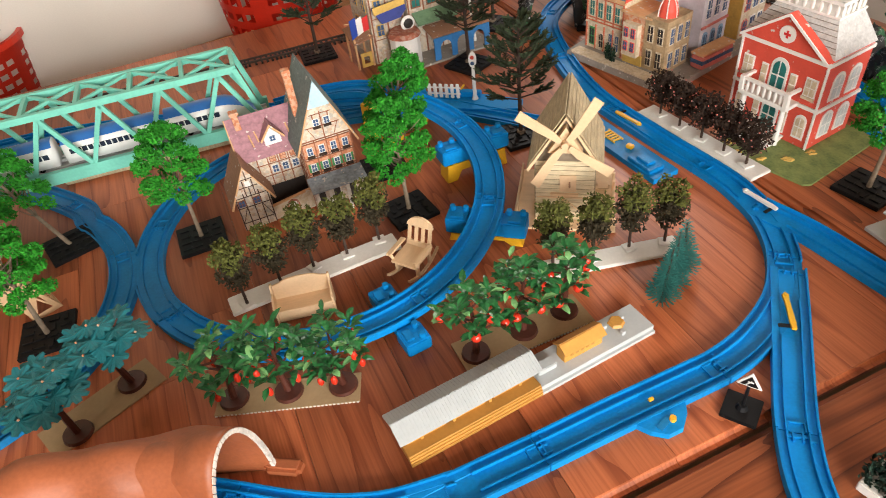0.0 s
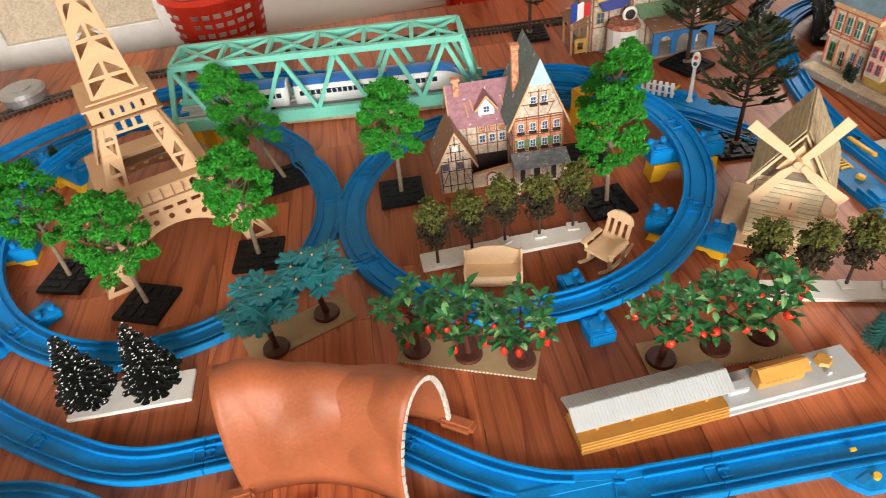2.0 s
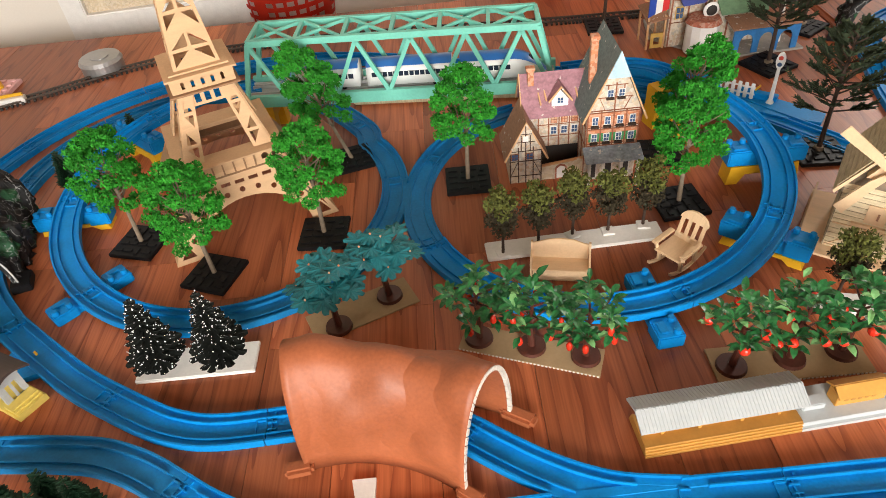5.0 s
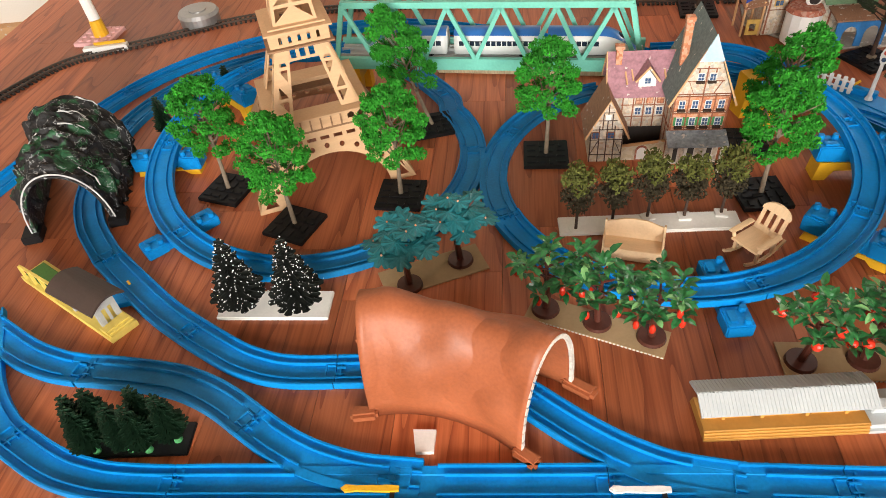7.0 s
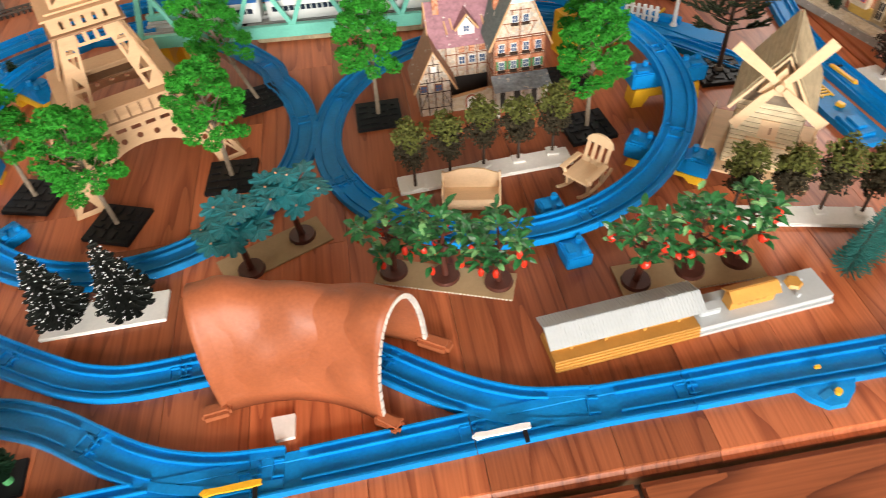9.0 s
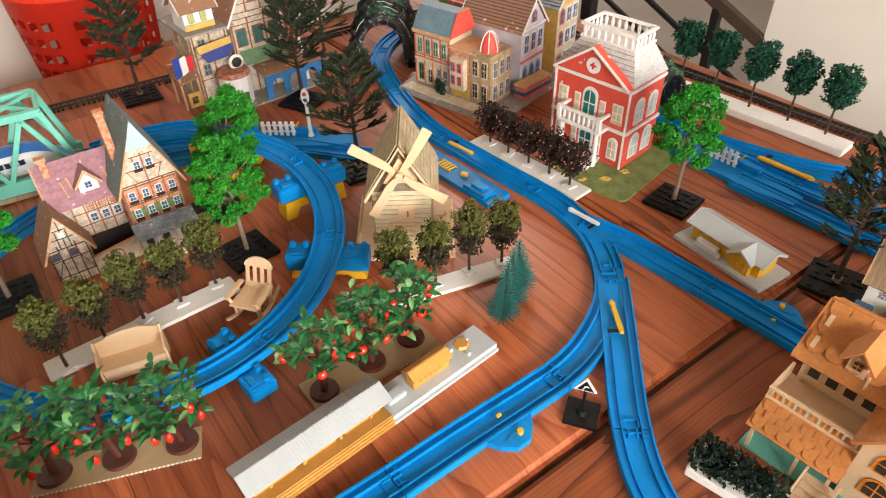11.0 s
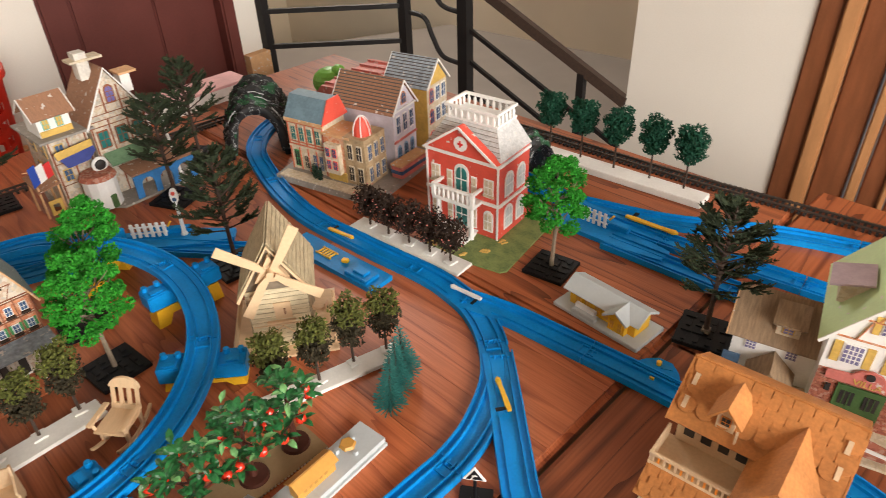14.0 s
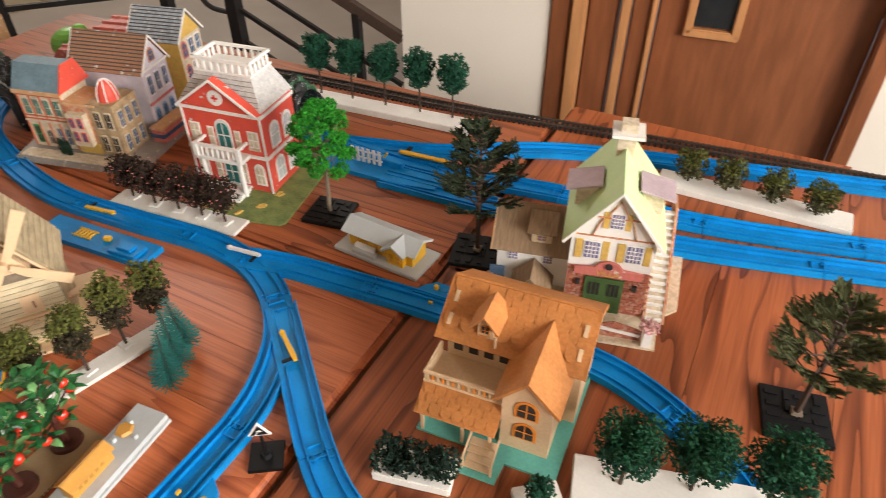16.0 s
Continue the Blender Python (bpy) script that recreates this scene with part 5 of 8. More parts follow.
bpy.data.objects["toy_bench"].matrix_basis @= Matrix.Scale(0.89, 4)


def long_platform():
    """Platform station: ochre base with a corrugated grey roof, pale ramp with a hut and a round table."""
    t = thing("station_platform", 0.062, 0.403, 0, 29.0, "ochre and pale grey plastic station platform with a ribbed roof", "toy station")
    bm = B()
    slab(bm, [(0, 0), (0.044, 0), (0.042, 0.006), (0.040, 0.012), (0.004, 0.012), (0.002, 0.006)], 0.0, 0.147, "x")
    part("platform_base", bm, OCHRE, t)
    for k in range(3):
        bm = B()
        box(bm, 0.0735, 0.001 + 0.001 * k, 0.003 + 0.0035 * k, 0.147, 0.002, 0.0012)
        part("platform_ledge", bm, OCHRE2, t)
    bm = B()
    slab(bm, [(0, 0), (0.042, 0), (0.040, 0.010), (0.003, 0.010), (0.003, 0.004), (0.0, 0.004)], 0.147, 0.290, "x")
    part("pale_platform", bm, PALEG, t, "pale grey plastic platform end")
    for x in (0.02, 0.055, 0.095, 0.13):
        for y in (0.016, 0.036):
            bm = B()
            box(bm, x, y, 0.019, 0.003, 0.003, 0.016)
            part("post", bm, OCHRE2, t)
    for a, b in ((0.004, 0.046), (0.054, 0.090), (0.100, 0.142)):
        bm = B()
        box(bm, (a + b) / 2, 0.0215, 0.0175, b - a, 0.010, 0.011)
        part("bench_wall", bm, OCHRE2, t)
    n = 46
    for s, lab in ((-1, "front"), (1, "back")):
        roof = B()
        box(roof, 0.0735, 0.0265 + s * 0.0098, 0.0335, 0.156, 0.0215, 0.0022, 0, -s * 25)
        r = part("roof_pitch", roof, PALEG, t, "pale grey corrugated roof")
        for k in range(n):
            bm = B()
            rib = box(bm, -0.004 + 0.156 * (k + 0.5) / n, 0.0265 + s * 0.0098, 0.0348, 0.0014, 0.0215, 0.0012, 0, -s * 25)
            part("roof_rib", bm, PALEG, r)
    # low step and hut
    bm = B()
    box(bm, 0.163, 0.020, 0.014, 0.022, 0.012, 0.008, bev=0.001)
    part("step_block", bm, PALEG, t)
    hut = B()
    box(hut, 0.207, 0.021, 0.018, 0.048, 0.014, 0.016, bev=0.0006)
    h = part("hut_wall", hut, OCHRE2, t, "small ochre hut")
    for s in (-1, 1):
        bm = B()
        box(bm, 0.207, 0.021 + s * 0.0055, 0.0285, 0.052, 0.0125, 0.0016, 0, -s * 34)
        part("hut_roof", bm, OCHRE2, h)
    for k in range(5):
        bm = B()
        box(bm, 0.192 + 0.0065 * k, 0.0138, 0.019, 0.0035, 0.001, 0.004)
        part("hut_vent", bm, OCHRE, h)
    bm = B()
    rod(bm, (0.256, 0.023, 0.010), (0.256, 0.023, 0.017), 0.003, None, 8)
    rod(bm, (0.256, 0.023, 0.017), (0.256, 0.023, 0.020), 0.0095, 0.0075, 6)
    part("round_table", bm, OCHRE2, t, "small ochre round table")
    for a in (30, 150, 270):
        bm = B()
        box(bm, 0.256 + 0.013 * math.cos(radians(a)), 0.023 + 0.011 * math.sin(radians(a)), 0.0125, 0.004, 0.004, 0.005)
        part("stool", bm, PALEG, t)


long_platform()


def lever(x, y, rz, mat, lab, z=0.0095):
    t = thing("switch_lever", x, y, z, rz, lab, "switch lever", "switch levers")
    bm = B()
    slab(bm, [(-0.026, -0.0022), (-0.018, -0.0030), (0.012, -0.0024), (0.022, -0.0034), (0.026, 0), (0.022, 0.0034), (0.012, 0.0024), (-0.018, 0.0030), (-0.026, 0.0022)], 0, 0.003, "z")
    part("arm", bm, mat, t)
    bm = B()
    rod(bm, (0.021, 0, 0.0028), (0.021, 0, 0.0042), 0.0022, None, 10)
    part("pivot", bm, mat, t)
    bm = B()
    box(bm, -0.020, 0.008, -0.0002, 0.004, 0.012, 0.0016)
    part("slot", bm, BLACK, t)


lever(0.489, 0.738, 120, WHITE, "white lever of a toy rail switch")
lever(0.455, 0.553, 80, YELLOW, "yellow lever of a toy rail switch")
lever(0.025, 0.328, 206, WHITE, "white lever of a toy rail switch")
lever(-0.185, 0.226, 206, YELLOW, "yellow lever of a toy rail switch")
lever(0.815, 0.774, -62, YELLOW, "long yellow lever on a rail crossing", 0.011)
bpy.data.objects[max(o.name for o in bpy.data.objects if o.name.startswith("switch_lever"))].matrix_basis @= Matrix.Diagonal((1.65, 1.5, 1, 1))
lever(0.372, 0.951, -57, YELLOW, "yellow lever on the rail beside the windmill")


def stop_plate(x, y, rz, lab):
    """The wing of a stop rail with its yellow knob."""
    t = thing("stop_rail_wing", x, y, 0, rz, lab, "toy rail part", "stop wings")
    bm = B()
    slab(bm, [(-0.030, 0.002), (0.030, 0.002), (0.020, -0.014), (0.008, -0.024), (-0.008, -0.024), (-0.020, -0.014)], 0, 0.0075, "z")
    part("wing", bm, BLUE, t)
    bm = B()
    rod(bm, (0.004, -0.013, 0.0075), (0.004, -0.013, 0.012), 0.0032, None, 8)
    part("knob", bm, YELLOW, t)
    bm = B()
    box(bm, -0.006, -0.013, 0.0078, 0.014, 0.006, 0.0014, 20)
    part("slot", bm, BLUE2, t)
    bm = B()
    box(bm, 0.0, 0.014, 0.009, 0.005, 0.0025, 0.003)
    part("stop_pin", bm, YELLOW, t)


stop_plate(0.296, 0.443, 24, "blue side wing of a stop rail with a yellow knob")
stop_plate(0.634, 0.515, 118, "blue side wing of a stop rail with a yellow knob")
stop_plate(-0.600, 0.305, -17, "blue side wing of a stop rail with a yellow knob")


def crossing(x, y, rz, lab, flip=1):
    """Rail crossing plate with a white picket gate and a signal post."""
    t = thing("crossing_plate", x, y, 0, rz, lab, "toy crossing", "toy crossings")
    bm = B()
    slab(bm, [(-0.10, -0.02), (0.05, -0.02), (0.10, -0.012), (0.10, 0.016), (0.02, 0.030), (-0.08, 0.030), (-0.10, 0.016)], 0, 0.0075, "z")
    part("plate", bm, BLUE, t)
    bm = B()
    box(bm, 0.0, 0.022, 0.011, 0.06, 0.012, 0.010, bev=0.001)
    part("gate_block", bm, BLUE, t)
    for z in (0.015, 0.026):
        bm = B()
        box(bm, -0.03, 0.012, z, 0.056, 0.0016, 0.0022)
        part("gate_rail", bm, WHITE, t)
    for k in range(6):
        bm = B()
        box(bm, -0.054 + 0.0096 * k, 0.0108, 0.0205, 0.0058, 0.0018, 0.026, bev=0.0008)
        part("picket", bm, WHITE, t)
    bm = B()
    slab(bm, [(-0.010, 0.0), (0.010, 0.0), (0.008, 0.009), (-0.004, 0.012), (-0.010, 0.007)], 0.021, 0.024)
    part("dial", bm, BLUE, t)
    bm = B()
    bar(bm, (-0.004, 0.0225, 0.018), (0.002, 0.0225, 0.026), 0.004, 0.003)
    part("crank", bm, YELLOW, t)
    return t


c = crossing(0.122, 1.050, -14, "blue rail crossing plate with a white picket gate and signal post")
bm = B()
rod(bm, (0.022, 0.012, 0.007), (0.022, 0.012, 0.012), 0.006, 0.004, 10)
rod(bm, (0.022, 0.012, 0.012), (0.022, 0.012, 0.066), 0.0032, 0.0024, 10)
part("signal_post", bm, WHITE, c)
bm = B()
slab(bm, [(0.022 + 0.0062 * math.cos(radians(a)), 0.076 + 0.013 * math.sin(radians(a))) for a in range(0, 360, 24)], 0.010, 0.014)
h = part("signal_head", bm, WHITE, c)
for z, mt in ((0.081, REDP), (0.071, PANE)):
    bm = B()
    rod(bm, (0.022, 0.0098, z), (0.022, 0.0088, z), 0.0032, None, 10)
    part("lens", bm, mt, h)
crossing(0.742, 0.792, -64, "blue rail crossing plate with white pickets and yellow lever")


def platform_plate():
    t = thing("rail_side_plate", 0.371, 0.893, 0, -62, "blue rail side plate with raised steps and yellow fittings", "toy rail part")
    bm = B()
    slab(bm, [(-0.10, -0.042), (0.085, -0.042), (0.085, 0.0), (-0.10, 0.0)], 0, 0.008, "z")
    part("plate", bm, BLUE, t)
    bm = B()
    box(bm, 0.050, -0.026, 0.010, 0.045, 0.026, 0.006, bev=0.001)
    part("raised_step", bm, BLUE, t)
    bm = B()
    box(bm, 0.050, -0.026, 0.0145, 0.024, 0.014, 0.004, bev=0.001)
    part("raised_step", bm, BLUE, t)
    bm = B()
    box(bm, 0.008, -0.018, 0.0105, 0.010, 0.008, 0.006, 20, bev=0.001)
    part("knob", bm, YELLOW, t)
    bm = B()
    for k in range(5):
        box(bm, -0.042 + 0.006 * k, -0.020, 0.0088, 0.002, 0.016, 0.003)
    box(bm, -0.030, -0.0275, 0.0088, 0.032, 0.002, 0.003)
    box(bm, -0.030, -0.0125, 0.0088, 0.032, 0.002, 0.003)
    part("ladder", bm, YELLOW, t, "yellow ladder-shaped fitting")


platform_plate()

# ---- lattice tower ----
def panel(outer, holes, th, m):
    """A sheet with true holes: (u, z) outlines, thickness th, laid by the matrix m (u along x, z up)."""
    bm = B()
    edges = []
    for loop in (outer, *holes):
        vs = [bm.verts.new((u, 0, z)) for u, z in loop]
        edges += [bm.edges.new((a, b)) for a, b in zip(vs, vs[1:] + vs[:1])]
    bmesh.ops.triangle_fill(bm, use_beauty=True, edges=edges)
    r = bmesh.ops.extrude_face_region(bm, geom=bm.faces[:])
    bmesh.ops.translate(bm, verts=[v for v in r["geom"] if isinstance(v, bmesh.types.BMVert)], vec=(0, th, 0))
    bmesh.ops.recalc_face_normals(bm, faces=bm.faces)
    bmesh.ops.transform(bm, matrix=m, verts=bm.verts)
    return bm


def circle(u, z, r, n=12):
    return [(u + r * math.cos(6.283 * k / n), z + r * math.sin(6.283 * k / n)) for k in range(n)]


def lattice_tower():
    t = thing("lattice_tower", -0.540, 0.646, 0, 47, "laser-cut plywood lattice tower with arches and decks", "model tower")

    def side(k, half, z0, half1, z1):
        """Frame of a leaning side: its bottom edge at half, its top at half1."""
        L = math.hypot(z1 - z0, half - half1)
        return pose(0, 0, 0, 0, 0, 90 * k) @ pose(0, -half, z0, -math.degrees(math.atan2(half - half1, z1 - z0)), 0, 0), L

    for k in range(4):
        m, L = side(k, 0.110, 0, 0.066, 0.088)
        arch = [(0.074 * math.cos(radians(a)), 0.001 + 0.058 * math.sin(radians(a))) for a in range(0, 181, 10)]
        outer = [(-0.110, 0), (-0.0745, 0)] + arch[::-1] + [(0.0745, 0), (0.110, 0), (0.068, L), (-0.068, L)]
        holes = [circle(0.084 * math.cos(radians(a)), 0.002 + 0.0675 * math.sin(radians(a)), 0.0036) for a in range(20, 161, 14)]
        for s in (-1, 1):
            holes += [[(s * 0.082, 0.006), (s * 0.101, 0.006), (s * 0.090, 0.022)], [(s * 0.099, 0.013), (s * 0.092, 0.030), (s * 0.0915, 0.024)]]
        for u in (-0.054, -0.036, -0.018, 0, 0.018, 0.036, 0.054):
            holes.append([(u - 0.006, L - 0.020), (u + 0.006, L - 0.020), (u + 0.006, L - 0.0155), (u - 0.006, L - 0.0155)])
        part("arch_panel", panel(outer, holes, 0.0022, m), PLY, t)
        # gallery under the first deck
        bm = panel([(-0.066, 0), (0.066, 0), (0.066, 0.017), (-0.066, 0.017)], [[(u - 0.0045, 0.003), (u + 0.0045, 0.003), (u + 0.0045, 0.0115), (u, 0.0145), (u - 0.0045, 0.0115)] for u in (-0.055, -0.041, 0.041, 0.055)], 0.002, pose(0, 0, 0, 0, 0, 90 * k) @ pose(0, -0.0665, 0.083))
        part("gallery_panel", bm, PLY, t)
        for u in (-0.027, -0.014, 0.0, 0.014, 0.027):
            bm = box(B(), u, -0.0675, 0.0915, 0.002, 0.004, 0.019)
            bmesh.ops.transform(bm, matrix=pose(0, 0, 0, 0, 0, 90 * k), verts=bm.verts)
            part("gallery_fin", bm, PLY2, t)
        # middle legs
        m, L = side(k, 0.058, 0.104, 0.034, 0.186)
        for s in (-1, 1):
            def at(f, w):
                return (s * ((0.056 - 0.024 * f) - (0.024 - 0.008 * f) * w), L * f)
            outer = [at(0, 0), at(1, 0), at(1, 1), at(0, 1)]
            holes = []
            for i in range(4):
                f0, f1 = 0.06 + 0.23 * i, 0.06 + 0.23 * i + 0.18
                holes.append([at(f0, 0.22), at(f0, 0.80), at(f1, 0.22)] if i % 2 else [at(f0, 0.80), at(f1, 0.80), at(f1, 0.22)])
            part("leg_panel", panel(outer, holes, 0.002, m), PLY, t)
        bm = panel([(-0.036, L * 0.80), (0.036, L * 0.80), (0.034, L), (-0.034, L)], [[(u - 0.0035, L * 0.84), (u + 0.0035, L * 0.84), (u + 0.0035, L * 0.96), (u - 0.0035, L * 0.96)] for u in (-0.012, 0, 0.012)], 0.0015, m @ pose(0, 0.0022, 0))
        part("tie_panel", bm, PLY, t)
        # second gallery
        bm = panel([(-0.038, 0), (0.038, 0), (0.038, 0.018), (-0.038, 0.018)], [[(u - 0.002, 0.004), (u + 0.002, 0.004), (u + 0.002, 0.012), (u, 0.014), (u - 0.002, 0.012)] for u in (-0.024, -0.012, 0, 0.012, 0.024)], 0.002, pose(0, 0, 0, 0, 0, 90 * k) @ pose(0, -0.0385, 0.190))
        part("gallery_panel", bm, PLY, t)
        # spire
        m, L = side(k, 0.028, 0.212, 0.008, 0.40)
        outer = [(-0.028, 0), (0.028, 0), (0.008, L), (-0.008, L)]
        holes = []
        for i in range(8):
            f0, f1 = 0.02 + 0.115 * i, 0.02 + 0.115 * i + 0.10
            w0, w1 = 0.028 - 0.020 * f0 - 0.0042, 0.028 - 0.020 * f1 - 0.0042
            if w1 < 0.0035:
                break
            for s in (-1, 1):
                holes.append([(s * 0.002, L * f0 + 0.001), (s * w0, L * f0), (s * 0.002, L * f1 - 0.002)] if i % 2 else [(s * w0, L * f0 + 0.001), (s * w1, L * f1 - 0.001), (s * 0.003, L * f1 - 0.001)])
        part("spire_panel", panel(outer, holes, 0.0018, m), PLY, t)
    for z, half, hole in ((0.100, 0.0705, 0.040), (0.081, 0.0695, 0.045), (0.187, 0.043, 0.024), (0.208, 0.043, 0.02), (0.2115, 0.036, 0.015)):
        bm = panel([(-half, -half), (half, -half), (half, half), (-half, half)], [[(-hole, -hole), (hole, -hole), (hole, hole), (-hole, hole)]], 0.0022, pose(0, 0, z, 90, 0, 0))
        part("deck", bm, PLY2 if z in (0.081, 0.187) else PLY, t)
    bm = B()
    rod(bm, (0, 0, 0.39), (0, 0, 0.44), 0.006, 0.001, 8)
    part("spire_tip", bm, PLY, t)


lattice_tower()


# ---- tunnels ----
def shell_tunnel(name, x, y, rz, L, prof, thick, mat, lab, bumps, seed, flare=0.0, scale1=1.0, n=28, crag=0.0):
    """A half-pipe hill over the rail, with an uneven skin: prof gives (u, z) of the outside."""
    t = thing(name, x, y, 0, rz, lab, "toy tunnel")
    bm = B()
    m = len(prof)
    rows = []
    for inner in (0, 1):
        grid = []
        for i in range(n + 1):
            f = i / n
            sx = -L / 2 + L * f
            k = 1 + (scale1 - 1) * f + flare * (2 * f - 1) ** 2
            row = []
            for j, (u, z) in enumerate(prof):
                d = Vector((u, 0, z - 0.02))
                d = d.normalized() if d.length > 0 else Vector((0, 0, 1))
                edge = min(1, min(f, 1 - f) * 9)
                b = bumps * noise.noise(Vector((sx * 22 + seed, u * 22, z * 22))) * edge + bumps * (0.5 if crag else 0.12) * noise.noise(Vector((sx * 60 + seed, u * 60, z * 60))) * edge
                b *= min(1, z / 0.035)
                if crag:
                    b += crag * (0.7 - 2.2 * abs(noise.noise(Vector((sx * 75 + seed, u * 26, z * 26)))) - 1.2 * abs(noise.noise(Vector((sx * 150, u * 60 + seed, z * 60))))) * (0.35 + 0.65 * edge)
                o = b if not inner else -thick
                row.append(bm.verts.new((sx, u * k + d.x * o, max(0, z * k + d.z * o))))
            grid.append(row)
        rows.append(grid)
    for w, grid in enumerate(rows):
        for i in range(n):
            for j in range(m - 1):
                q = (grid[i][j], grid[i + 1][j], grid[i + 1][j + 1], grid[i][j + 1])
                bm.faces.new(q if w else q[::-1])
    for i in (0, n):
        for j in range(m - 1):
            bm.faces.new((rows[0][i][j], rows[0][i][j + 1], rows[1][i][j + 1], rows[1][i][j]))
    for j in (0, m - 1):
        for i in range(n):
            bm.faces.new((rows[0][i][j], rows[0][i + 1][j], rows[1][i + 1][j], rows[1][i][j]))
    bmesh.ops.recalc_face_normals(bm, faces=bm.faces)
    for f in bm.faces:
        f.smooth = True
    part("tunnel_shell", bm, mat, t)
    return t


TUN = [(0.041 * math.cos(radians(a)), 0.110 * math.sin(radians(a)) ** 0.85) for a in range(0, 181, 6)]
tn = shell_tunnel("toy_tunnel", -0.164, 0.364, 9, 0.180, TUN, 0.003, TERRA, "terracotta plastic tunnel with a pale stone arch rim", 0.011, 3.3, 0.10)
for sx in (-1, 1):
    for k in range(29 if sx > 0 else 0):
        a0, a1 = radians(2 + 6.07 * k), radians(2 + 6.07 * k + 5.2)
        bm = B()
        pts = []
        for a in (a0, a1):
            pts.append((0.0446 * math.cos(a), 0.1195 * math.sin(a) ** 0.85))
        for a in (a1, a0):
            pts.append((0.0406 * math.cos(a), 0.1145 * math.sin(a) ** 0.85))
        slab(bm, pts, sx * 0.0880, sx * 0.0908, "x")
        part("stone", bm, STONE, tn)
    for s in (-1, 1):
        bm = B()
        box(bm, sx * 0.096, s * 0.044, 0.006, 0.030, 0.014, 0.012, bev=0.003)
        part("tunnel_foot", bm, TERRA, tn)

for o in tn.children:
    for v in o.data.vertices:
        x, y = v.co.x, v.co.y
        v.co.x, v.co.y = x + 3.6 * x * y, y - 1.8 * x * x
RTUN = [(0.060 * math.cos(radians(a)), 0.105 * abs(math.sin(radians(a))) ** 0.8) for a in range(0, 181, 3)]


def rock_tunnel(x, y, rz, L, k, seed, lab, pale=True, thick=0.006, grow=1.0):
    prof = [(u * k, z * k) for u, z in RTUN]
    t = shell_tunnel("rock_tunnel", x, y, rz, L, prof, thick, ROCK, lab, 0.016, seed, 0.0, grow, n=70, crag=0.012)
    rnd = random.Random(seed)
    for i in range(26):
        a, s = rnd.uniform(15, 165), rnd.uniform(-0.46, 0.46)
        bm = B()
        r = 1.04 * (1 + (grow - 1) * (s + 0.5))
        pts = []
        for q in range(5):
            aa = radians(a + (q - 2) * rnd.uniform(4, 9))
            pts.append(Vector((s * L + rnd.uniform(-0.004, 0.004), 0.060 * k * r * math.cos(aa), 0.105 * k * r * abs(math.sin(aa)) ** 0.8 + 0.001)))
        for p, q in zip(pts, pts[1:]):
            rod(bm, p, q, rnd.uniform(0.0006, 0.0014), 0.0007, 5)
        part("rock_ridge", bm, ROCKW if i % 3 == 0 else ROCK, t, "dry-brushed pale rock edge" if i % 3 == 0 else "")
    for i in range(9):
        a, s = rnd.uniform(35, 150), rnd.uniform(-0.4, 0.42)
        bm = B()
        aa = radians(a)
        leaf_cloud(bm, rnd, s * L, 0.062 * k * math.cos(aa), 0.108 * k * abs(math.sin(aa)) ** 0.8, 0.017, 0.013, 0.005, 160, 0.0015, 0.1)
        part("moss", bm, MOSS, t, "dark green moss flock")
    for s in (-1, 1):
        bm = B()
        box(bm, -L / 2 + 0.006, s * 0.062 * k, 0.006, 0.030, 0.024, 0.012, bev=0.001)
        part("foot_block", bm, BLACK, t)
    if not pale:
        return t
    rim = B()
    for q in range(30):
        a0, a1 = radians(6 * q), radians(6 * q + 6)
        rod(rim, (-L / 2, 0.060 * k * math.cos(a0), 0.105 * k * abs(math.sin(a0)) ** 0.8), (-L / 2, 0.060 * k * math.cos(a1), 0.105 * k * abs(math.sin(a1)) ** 0.8), 0.0011, None, 5)
    part("arch_rim", rim, ROCKW, t, "pale painted arch rim")
    return t


rock_tunnel(-0.805, 0.425, 132, 0.165, 0.90, 5, "black painted rock tunnel with white dry-brushing and moss", True, 0.006, 1.22)
rock_tunnel(0.315, 1.375, 80, 0.15, 0.95, 9, "dark painted rock tunnel arch with moss over the rail", False, 0.016, 1.1)
rock_tunnel(0.700, 1.000, 118, 0.09, 0.85, 12, "dark grey rock tunnel behind the red house", False)


# ---- paper and wooden houses ----
def face(y0=0.0):
    return pose(0, y0, 0)


def right_face(x0):
    return pose(x0, 0, 0, 0, 0, 90)


def left_face(x0):
    return pose(x0, 0, 0, 0, 0, -90)


def fbox(F, u, z, w, h, d, off=0.0):
    bm = box(B(), u, -(off + d / 2), z, w, d, h)
    bmesh.ops.transform(bm, matrix=F, verts=bm.verts)
    return bm


def fpoly(F, pts, d, off=0.0):
    bm = slab(B(), pts, -off - d, -off)
    bmesh.ops.transform(bm, matrix=F, verts=bm.verts)
    return bm


